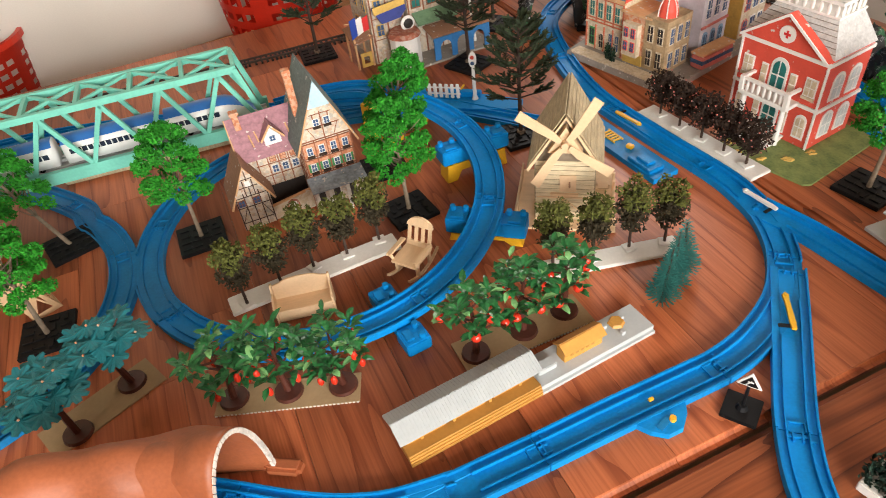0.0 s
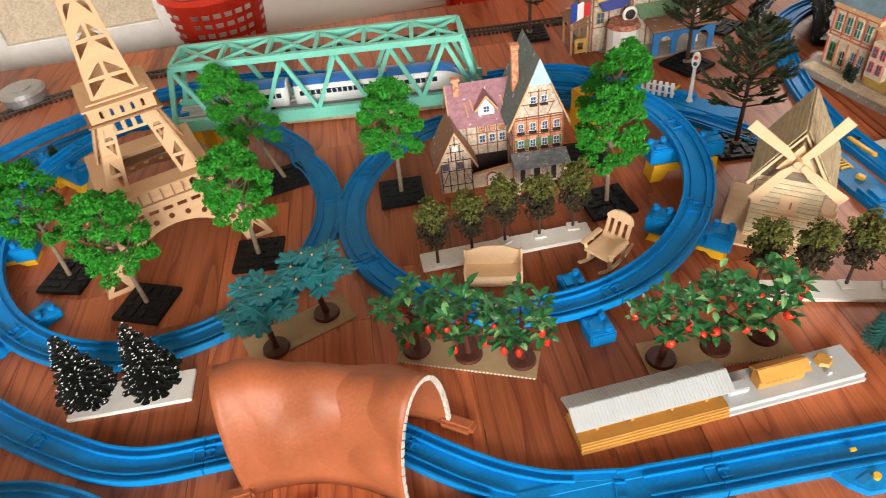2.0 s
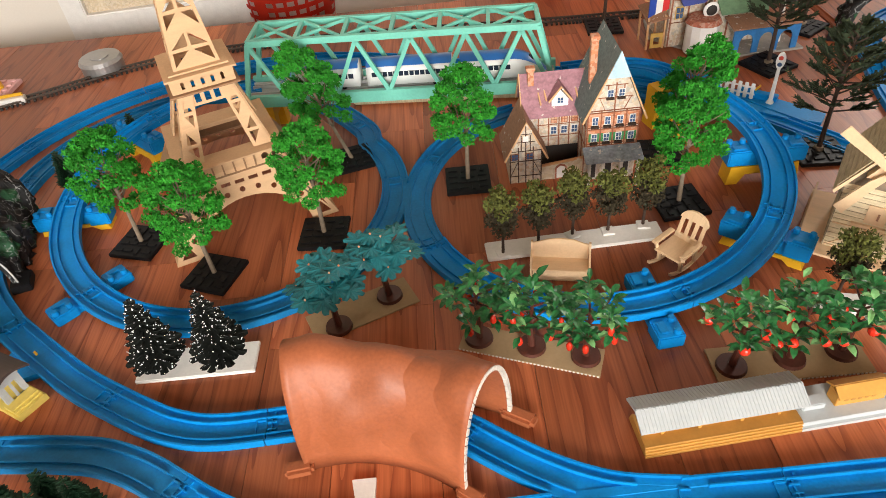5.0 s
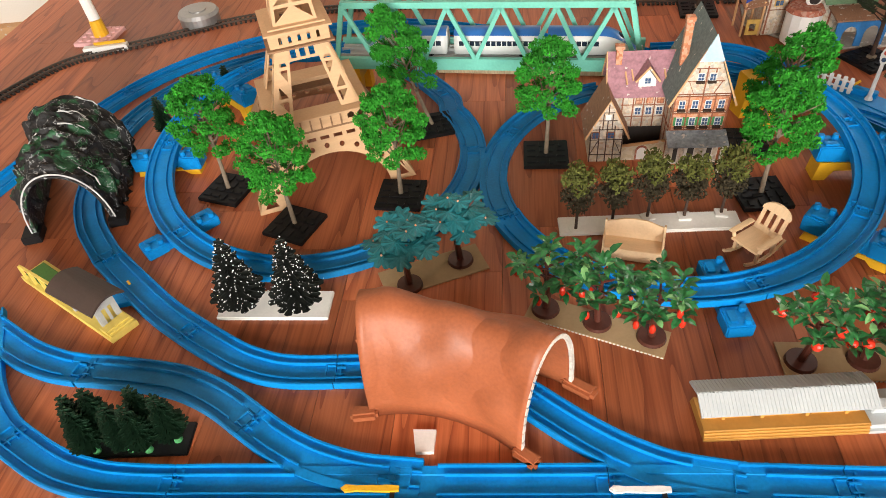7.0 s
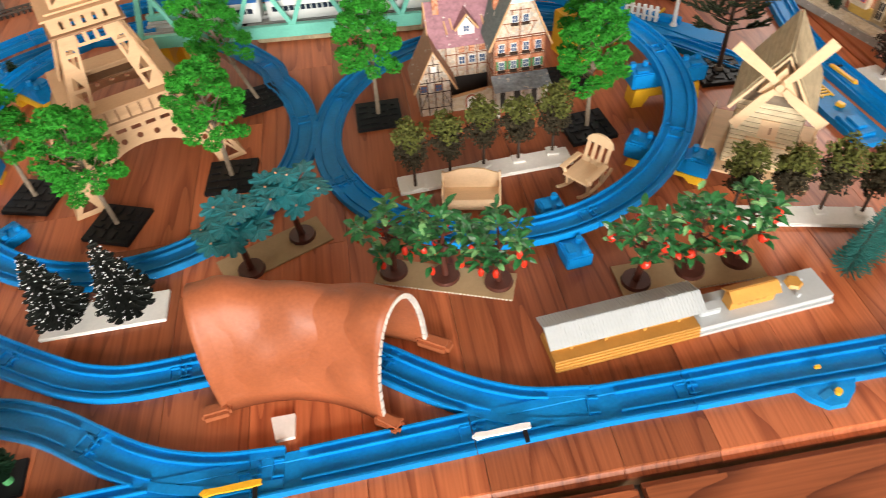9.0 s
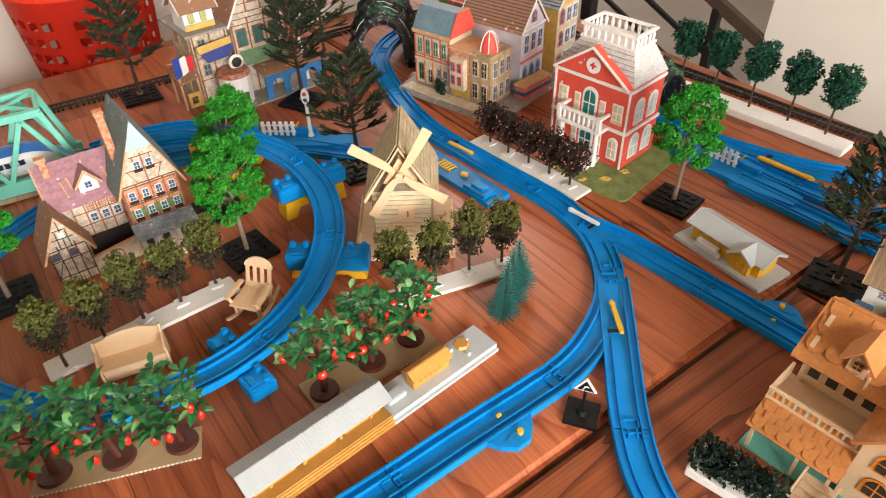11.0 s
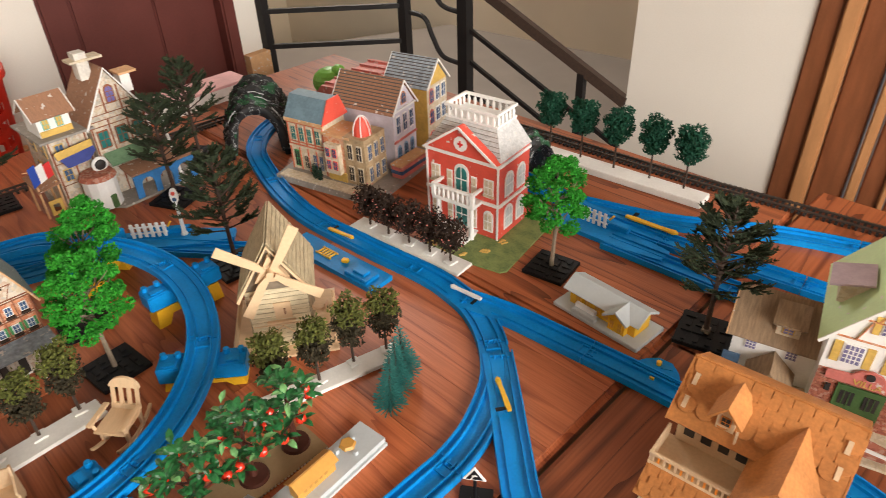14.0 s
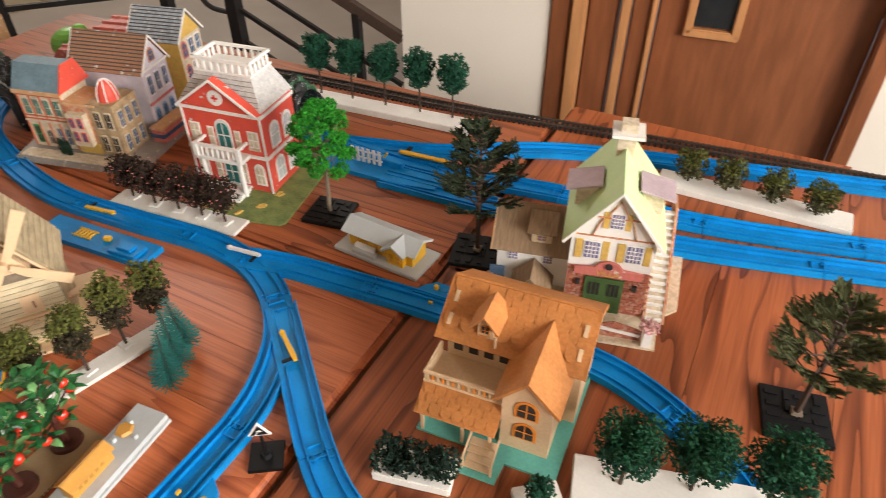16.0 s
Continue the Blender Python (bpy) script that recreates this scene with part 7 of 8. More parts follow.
def paper_town():
    t = thing("paper_town_block", 0.330, 1.190, 0, -52, "card model street block with painted townhouses and a tram", "model houses")
    bm = slab(B(), [(-0.01, -0.012), (0.19, -0.012), (0.205, 0.0), (0.205, 0.315), (0.0, 0.315), (-0.02, 0.06)], 0, 0.010, "z")
    part("street_plate", bm, ROADP, t)
    part("kerb", box(B(), 0.09, 0.001, 0.0108, 0.186, 0.022, 0.0024), STUCCO, t)

    def facade(F, u0, u1, z0, z1, cols, rows, fr, pn, arch=False):
        for i in range(cols):
            for k in range(rows):
                w = (u1 - u0) / cols
                h = (z1 - z0) / rows
                window(t, F, u0 + w * (i + 0.5), z0 + h * (k + 0.5), w * 0.58, h * 0.72, fr, pn, (1, 1), arch)

    # salmon house with a blue roof
    part("wall", box(B(), 0.040, 0.055, 0.052, 0.080, 0.060, 0.094), STUCCO, t)
    F = face(0.025)
    VERM = M("vermilion_print", (0.55, 0.15, 0.08), 0.65, 0.3, 90)
    beams(t, F, [((u, 0.010), (u, 0.095)) for u in (0.0012, 0.0215, 0.0400, 0.0590, 0.0788)] + [((0.001, z), (0.079, z)) for z in (0.055, 0.060, 0.092)], 0.0026, VERM, 0.0012)
    beams(t, left_face(0.0), [((-0.084, z), (-0.026, z)) for z in (0.034, 0.052, 0.092)] + [((u, 0.010), (u, 0.095)) for u in (-0.084, -0.055, -0.026)], 0.0026, VERM, 0.0012)
    part("cornice", fbox(F, 0.040, 0.097, 0.086, 0.006, 0.004), LEDGE, t)
    part("string_course", fbox(F, 0.040, 0.052, 0.081, 0.003, 0.002), STUCCO, t)
    facade(F, 0.004, 0.076, 0.056, 0.093, 4, 1, STUCCO, PANEG)
    facade(F, 0.004, 0.024, 0.010, 0.050, 1, 1, GREENP, DARKP)
    facade(F, 0.026, 0.044, 0.008, 0.046, 1, 1, STUCCO, DARKP, True)
    facade(F, 0.048, 0.076, 0.010, 0.050, 2, 1, STUCCO, PANE)
    facade(left_face(0.0), -0.080, -0.030, 0.012, 0.092, 2, 2, GREENP, PANEG)
    bm = B()
    slab(bm, [(0.022, 0.100), (0.090, 0.100), (0.070, 0.132), (0.044, 0.132)], -0.002, 0.082, "x")
    part("roof", bm, M("blue_grey_roof_print", (0.14, 0.22, 0.27), 0.6, 0.25, 60), t, "blue-grey printed roof")
    bm = B()
    slab(bm, [(0.020, 0.098), (0.092, 0.098), (0.072, 0.134), (0.042, 0.134)], 0.0825, 0.0842, "x")
    part("roof_edge", bm, REDP, t, "red party wall edge")
    # corner house with a red dome
    part("wall", box(B(), 0.104, 0.050, 0.045, 0.044, 0.056, 0.080), SALMON, t)
    part("wall", box(B(), 0.146, 0.052, 0.047, 0.044, 0.060, 0.084), M("olive_print", (0.42, 0.30, 0.17), 0.7, 0.4, 70), t, "olive printed corner house")
    part("bay", box(B(), 0.104, 0.020, 0.050, 0.030, 0.016, 0.050), STUCCO, t)
    facade(face(0.012), 0.090, 0.118, 0.030, 0.072, 2, 2, REDP, PANE)
    facade(face(0.022), 0.128, 0.166, 0.010, 0.084, 2, 2, STUCCO, DARKP)
    facade(right_face(0.168), 0.026, 0.080, 0.010, 0.084, 3, 2, STUCCO, PANE)
    part("shop_front", fbox(face(0.022), 0.106, 0.016, 0.038, 0.020, 0.002), AMBER, t, "yellow and red shop front")
    part("flat_roof", box(B(), 0.108, 0.050, 0.0865, 0.060, 0.060, 0.003), LEDGE, t)
    dome = part("dome", ball(B(), 0.148, 0.046, 0.088, 0.016, 0.016, 0.030, 16, 10), REDP, t, "red domed roof")
    for a in (0, 60, 120):
        bm = B()
        for k in range(10):
            p, q = radians(18 * k), radians(18 * k + 18)
            def at(v):
                return (0.148 + 0.0165 * math.cos(v) * math.cos(radians(a)), 0.046 + 0.0165 * math.cos(v) * math.sin(radians(a)), 0.088 + 0.0308 * math.sin(v))
            rod(bm, at(p), at(q), 0.0009, None, 5)
        part("dome_rib", bm, PAPERW, dome)
    # pale house with a brown roof
    gable_block(t, 0.050, 0.176, 0.098, 0.168, 0.108, 0.150, M("lilac_print", (0.60, 0.56, 0.62), 0.6, 0.15, 60), BROWNR, "x", 0.004, 0.0022, PAPERW, 0.005)
    Rr = right_face(0.176)
    facade(Rr, 0.102, 0.164, 0.062, 0.106, 3, 1, PAPERW, PANE)
    facade(Rr, 0.102, 0.164, 0.010, 0.056, 3, 1, M("sky_blue_print", (0.25, 0.42, 0.60), 0.6, 0.15, 60), PANE, True)
    window(t, Rr, 0.133, 0.124, 0.016, 0.020, SALMON, PANE, arch=True)
    part("string_course", fbox(Rr, 0.133, 0.058, 0.070, 0.003, 0.003), PINKP, t)
    part("string_course", fbox(Rr, 0.133, 0.108, 0.070, 0.003, 0.003), PAPERW, t)
    # tall house with a grey roof
    gable_block(t, 0.095, 0.182, 0.200, 0.270, 0.120, 0.156, AMBER, TILEGREY, "x", 0.005, 0.0022, PAPERW, 0.005)
    ROWS = M("dark_slate_row_print", (0.10, 0.085, 0.08), 0.75, 0.35, 120)
    for ym, half, apex, rise, xa, xb, n in ((0.133, 0.039, 0.1545, 0.0468, 0.047, 0.179, 11), (0.235, 0.040, 0.1605, 0.0411, 0.091, 0.186, 10)):
        for k in range(n):
            f = (k + 0.7) / (n + 0.3)
            part("roof_batten", bar(B(), (xa, ym - half * f, apex - rise * f), (xb, ym - half * f, apex - rise * f), 0.0013, 0.0012), ROWS, t)
    Rr = right_face(0.182)
    part("front_print", fbox(Rr, 0.235, 0.062, 0.069, 0.112, 0.001), STUCCO, t)
    for z0, z1 in ((0.085, 0.118), (0.048, 0.082), (0.010, 0.044)):
        for u in (0.214, 0.235, 0.256):
            window(t, Rr, u, (z0 + z1) / 2, 0.015, 0.026, PINKP if u < 0.23 else PAPERW, PANE, (1, 1), u < 0.23, off=0.001)
    window(t, face(0.200), 0.115, 0.104, 0.011, 0.016, PAPERW, DARKP)
    window(t, face(0.200), 0.138, 0.104, 0.011, 0.016, PAPERW, DARKP)
    # hedges and tram
    for x, y in ((0.066, 0.006), (0.078, 0.004)):
        bm = B()
        leaf_cloud(bm, random.Random(x), x, y, 0.022, 0.006, 0.004, 0.016, 200, 0.0022, 0.2)
        part("hedge", bm, FIR, t)
    tr = box(B(), 0.196, 0.110, 0.020, 0.024, 0.074, 0.022, -4, bev=0.002)
    tram = part("tram_body", tr, PINKP, t, "red and blue card tram")
    part("tram_stripe", box(B(), 0.196, 0.110, 0.021, 0.0246, 0.0746, 0.006, -4), PANE, tram)
    part("tram_roof", box(B(), 0.196, 0.110, 0.0325, 0.026, 0.078, 0.003, -4, bev=0.001), LEDGE, tram)


paper_town()
bpy.data.objects["paper_town_block"].matrix_basis @= Matrix.Diagonal((1, 1, 1.1, 1))


def cafe():
    t = thing("card_cafe", 0.058, 1.196, 0, 27, "card model cafe with blue arcade, brown roofs and a flag", "model house")
    bm = slab(B(), [(0.0, 0.0), (0.145, 0.0), (0.13, 0.19), (-0.06, 0.175), (-0.075, 0.10)], 0, 0.003, "z")
    part("base_plate", bm, ROADP, t)
    gable_block(t, 0.004, 0.094, 0.050, 0.130, 0.112, 0.178, PAPER, BROWNR, "y", 0.006, 0.0024, PAPERW)
    F = face(0.050)
    beams(t, F, [((0.004, z), (0.094, z)) for z in (0.058, 0.104, 0.112, 0.120)] + [((x, 0.003), (x, 0.112)) for x in (0.006, 0.034, 0.064, 0.092)] + [((0.022, 0.132), (0.076, 0.132)), ((0.036, 0.120), (0.036, 0.154)), ((0.062, 0.120), (0.062, 0.154))], 0.0026, TIMBER)
    window(t, F, 0.049, 0.144, 0.015, 0.026, TIMBER, M("violet_pane_print", (0.16, 0.14, 0.36), 0.4, 0.3, 80), (1, 2), True)
    for u in (0.020, 0.049, 0.078):
        window(t, F, u, 0.086, 0.018, 0.026, TIMBER, PANEG, (1, 1), off=0.0007)
    bm = box(B(), 0.049, 0.038, 0.060, 0.076, 0.026, 0.002, 0, 28)
    part("awning", bm, M("faded_green_cloth_print", (0.16, 0.28, 0.16), 0.8, 0.3, 60), t, "faded green awning")
    # arcade
    bm = box(B(), 0.080, 0.024, 0.041, 0.110, 0.040, 0.002, 0, 8)
    part("arcade_roof", bm, BROWNR, t)
    BL = M("cobalt_print", (0.03, 0.17, 0.42), 0.6, 0.25, 60)
    outer = [(0.026, 0.003)]
    for k in range(3):
        c = 0.048 + 0.032 * k
        outer += [(c - 0.011, 0.003)] + [(c - 0.011 * math.cos(radians(a)), 0.020 + 0.011 * math.sin(radians(a))) for a in range(0, 181, 30)] + [(c + 0.011, 0.003)]
    outer += [(0.133, 0.003), (0.133, 0.037), (0.026, 0.037)]
    part("arcade_wall", fpoly(face(0.006), outer, 0.003), BL, t, "cobalt blue arcade")
    # left block
    part("wall", box(B(), -0.030, 0.105, 0.054, 0.062, 0.090, 0.104), PAPER, t)
    L = left_face(-0.061)
    F2 = face(0.060)
    beams(t, F2, [((-0.060, z), (0.0, z)) for z in (0.038, 0.070, 0.104)] + [((x, 0.003), (x, 0.104)) for x in (-0.058, -0.030, -0.003)], 0.0026, TIMBER)
    for z in (0.052, 0.088):
        window(t, F2, -0.045, z, 0.014, 0.018, AMBER, PANE, off=0.0007)
        window(t, L, -0.08, z, 0.016, 0.020, AMBER, PANE)
        window(t, L, -0.12, z, 0.016, 0.020, AMBER, PANE)
    part("terrace", box(B(), -0.032, 0.100, 0.108, 0.082, 0.112, 0.003), ROADP, t, "grey printed flat roof")
    gable_block(t, -0.062, -0.014, 0.062, 0.112, 0.138, 0.156, PAPERW, BROWNR, "x", 0.007, 0.0022, PAPERW, 0.109)
    for u in (-0.050, -0.030):
        w = window(t, face(0.062), u, 0.126, 0.010, 0.014, M("aqua_print", (0.06, 0.42, 0.36), 0.6, 0.2, 60), AMBER)
    part("brick_band", fbox(face(0.062), -0.038, 0.114, 0.047, 0.008, 0.002), AMBER, t)
    # boat sign and kiosk
    bm = slab(B(), [(-0.060, 0.090), (-0.002, 0.094), (0.0, 0.078), (-0.012, 0.068), (-0.046, 0.066)], 0.044, 0.050)
    b = part("boat_sign", bm, M("navy_print", (0.05, 0.07, 0.28), 0.6, 0.2, 60), t, "blue and yellow boat-shaped sign")
    part("boat_band", slab(B(), [(-0.060, 0.092), (-0.002, 0.096), (-0.002, 0.086), (-0.058, 0.081)], 0.0425, 0.0438), AMBER, b)
    bm = rod(B(), (-0.014, 0.034, 0.003), (-0.014, 0.034, 0.046), 0.026, None, 12)
    k = part("kiosk", bm, PAPERW, t, "round white kiosk")
    part("kiosk_roof", rod(B(), (-0.014, 0.034, 0.046), (-0.014, 0.034, 0.052), 0.029, 0.024, 12), BRICKR, k)
    part("kiosk_door", box(B(), -0.009, 0.0085, 0.013, 0.010, 0.003, 0.020, bev=0.001), GREEND, k)
    bm = B()
    ball(bm, -0.004, 0.036, 0.060, 0.013, 0.004, 0.011, 14, 10)
    s = part("round_sign", bm, PAPERW, t, "white oval hanging sign")
    part("sign_centre", ball(B(), -0.004, 0.0335, 0.060, 0.009, 0.0035, 0.0075, 12, 8), DARKP, s)
    # chimney
    part("chimney_slab", box(B(), 0.040, 0.085, 0.188, 0.050, 0.026, 0.003), STUCCO, t)
    part("chimney", box(B(), 0.034, 0.085, 0.180, 0.018, 0.020, 0.036), STONE, t)
    part("dormer_slab", box(B(), 0.092, 0.080, 0.160, 0.030, 0.030, 0.003), LEDGE, t)
    part("dormer", box(B(), 0.088, 0.080, 0.146, 0.016, 0.022, 0.026), PAPERW, t)
    # lean-to and flag
    part("lean_to_roof", box(B(), -0.080, 0.080, 0.050, 0.036, 0.050, 0.002, 0, 12, -8), BROWNR, t)
    for x, y in ((-0.066, 0.060), (-0.094, 0.060), (-0.094, 0.10), (-0.066, 0.10)):
        part("lean_to_post", box(B(), x, y, 0.026, 0.003, 0.003, 0.048), LEDGE, t)
    bm = panel([(-0.010, 0.004), (0.010, 0.004), (0.010, 0.026), (-0.010, 0.026)], [[(-0.005, 0.009), (0.005, 0.009), (0.005, 0.020), (-0.005, 0.020)]], 0.002, pose(-0.078, 0.058, 0))
    part("counter_panel", bm, AMBER, t)
    fl = part("flag_pole", rod(B(), (-0.066, 0.056, 0.070), (-0.108, 0.052, 0.078), 0.0008, None, 6), LEDGE, t)
    for k, mt in enumerate((REDC, PAPERW, FLAGB)):
        x = -0.073 - 0.011 * k
        bm = slab(B(), [(x + 0.0055, 0.083 + 0.001 * k), (x - 0.0055, 0.080 + 0.001 * k), (x - 0.0055, 0.060 - 0.003 * k), (x + 0.0055, 0.063 - 0.002 * k)], 0.050 - 0.001 * k, 0.0515 - 0.001 * k)
        part("flag_stripe", bm, mt, fl)
    part("drain_pipe", rod(B(), (0.118, 0.030, 0.003), (0.112, 0.040, 0.11), 0.0026, 0.0022, 8), PAPERW, t)
    part("lamp_banner", box(B(), 0.100, 0.040, 0.10, 0.010, 0.003, 0.040), M("orange_red_print", (0.72, 0.16, 0.05), 0.6, 0.2, 60), t, "orange banner")


cafe()
bpy.data.objects["card_cafe"].matrix_basis @= Matrix.Diagonal((1.06, 1.06, 1.22, 1))


def orange_villa():
    t = thing("orange_villa", 0.507, 0.313, 0, -61, "laser-cut plywood villa with orange scalloped roofs and a balcony", "model house")
    part("base_plate", slab(B(), [(-0.060, 0.030), (-0.004, 0.030), (-0.004, 0.0), (0.032, 0.0), (0.034, 0.024), (0.084, 0.024), (0.088, 0.19), (-0.060, 0.19)], 0, 0.003, "z"), TURQ, t, "turquoise painted base")
    WL = M("pale_ply_wall", (0.62, 0.44, 0.27), 0.7, 0.14, 25, 0.1)
    gable_block(t, -0.052, 0.078, 0.094, 0.183, 0.084, 0.114, WL, ORANGE, "x", 0.009, 0.0026, ORANGE, 0.003)

    def scallop(x, y, z, tilt, r=0.0086):
        """A thin rounded shingle lying on a slope."""
        pts = [(-r, r * 0.9), (-r, 0)] + [(r * math.cos(radians(a)), r * math.sin(radians(a))) for a in range(200, 341, 20)] + [(r, 0), (r, r * 0.9)]
        bm = slab(B(), pts, 0.0, 0.0009, "z")
        bmesh.ops.transform(bm, matrix=pose(x, y, z, tilt, 0, 0) @ Matrix.Diagonal((0.965, 1, 1, 1)), verts=bm.verts)
        part("shingle", bm, ORANGE, t)

    slope = math.degrees(math.atan2(0.030, 0.0445))
    for k in range(5):
        for i in range(8):
            d = 0.0075 + 0.0098 * k
            x = -0.050 + 0.0174 * (i + (k % 2) * 0.5)
            if x < 0.083:
                scallop(x, 0.1385 - d * math.cos(radians(slope)), 0.1183 + 0.0004 * k - d * math.sin(radians(slope)), slope)
    for x in (-0.052, 0.078):
        for f in (0.35, 0.72):
            bm = box(B(), x, 0.1385 - 0.053 * f, 0.1200 - 0.0357 * f, 0.004, 0.012, 0.003, 0, slope)
            part("slot_tab", bm, WL, t, "pale tab through the roof slot")
    part("ridge_board", bar(B(), (-0.061, 0.1385, 0.1185), (0.087, 0.1385, 0.1185), 0.003, 0.003), ORANGE, t)
    # dormer on the slope
    bm = slab(B(), [(-0.021, 0.084), (-0.005, 0.084), (-0.005, 0.106), (-0.013, 0.116), (-0.021, 0.106)], 0.094, 0.122)
    d = part("dormer", bm, WL, t)
    window(t, face(0.094), -0.013, 0.100, 0.009, 0.010, ORANGE2, DARKP)
    for s in (-1, 1):
        bm = slab(B(), [(-0.013, 0.120), (-0.013 + s * 0.014, 0.102), (-0.013 + s * 0.0155, 0.1035), (-0.013, 0.1228)], 0.086, 0.126)
        part("dormer_roof", bm, ORANGE, d)
    part("dormer_post", box(B(), -0.001, 0.0885, 0.091, 0.002, 0.002, 0.016), WL, d)
    # terrace between the wing and the left wall
    part("terrace_floor", box(B(), -0.019, 0.0735, 0.049, 0.080, 0.045, 0.003), WL, t)
    part("lower_wall", box(B(), -0.019, 0.078, 0.0255, 0.074, 0.034, 0.045), WL, t)
    for u in (-0.040, -0.024, -0.008, 0.008):
        window(t, face(0.094), u, 0.068, 0.012, 0.014, WL, DARKP, (0, 0))
    part("terrace_rail", bar(B(), (-0.060, 0.052, 0.065), (0.022, 0.052, 0.065), 0.003, 0.0026), WL, t)
    part("terrace_foot", bar(B(), (-0.060, 0.052, 0.0525), (0.022, 0.052, 0.0525), 0.003, 0.006), WL, t)
    part("terrace_side", box(B(), -0.0585, 0.073, 0.058, 0.0026, 0.042, 0.016), WL, t)
    for k in range(15):
        part("terrace_baluster", box(B(), -0.056 + 0.0053 * k, 0.052, 0.059, 0.0020, 0.0014, 0.009), ORANGE2 if k % 2 else WL, t)
    tilt = math.degrees(math.atan2(0.016, 0.027))
    part("awning_roof", box(B(), -0.019, 0.0385, 0.0425, 0.082, 0.0310, 0.0024, 0, tilt), ORANGE, t)
    for k in range(3):
        for i in range(7):
            d = 0.006 + 0.0090 * k
            x = -0.052 + 0.0116 * i + (k % 2) * 0.0058
            if x < 0.019:
                scallop(x, 0.0518 - d * math.cos(radians(tilt)), 0.0518 + 0.0003 * k - d * math.sin(radians(tilt)), tilt, 0.0058)
    for x in (-0.054, -0.012, 0.016):
        part("porch_post", box(B(), x, 0.032, 0.019, 0.003, 0.003, 0.034), WL, t)
    for k in range(4):
        part("porch_step", box(B(), 0.012, 0.010 + 0.006 * k, 0.0050 + 0.004 * k, 0.026, 0.008, 0.002), WL, t)
    for x in (-0.002, 0.026):
        part("step_rail", bar(B(), (x, 0.006, 0.016), (x, 0.032, 0.026), 0.0018, 0.003), WL, t)
        part("step_post", box(B(), x, 0.006, 0.010, 0.0024, 0.0024, 0.014), WL, t)
    # gabled front wing
    gable_block(t, 0.022, 0.070, 0.044, 0.116, 0.079, 0.106, WL, ORANGE, "y", 0.006, 0.0026, ORANGE, 0.003)
    F = face(0.044)
    for z in (0.065, 0.034):
        window(t, F, 0.046, z, 0.023, 0.024, ORANGE2, DARKP, (1, 1), True)
    part("side_porch", box(B(), 0.079, 0.135, 0.040, 0.010, 0.085, 0.070), WL, t)


orange_villa()


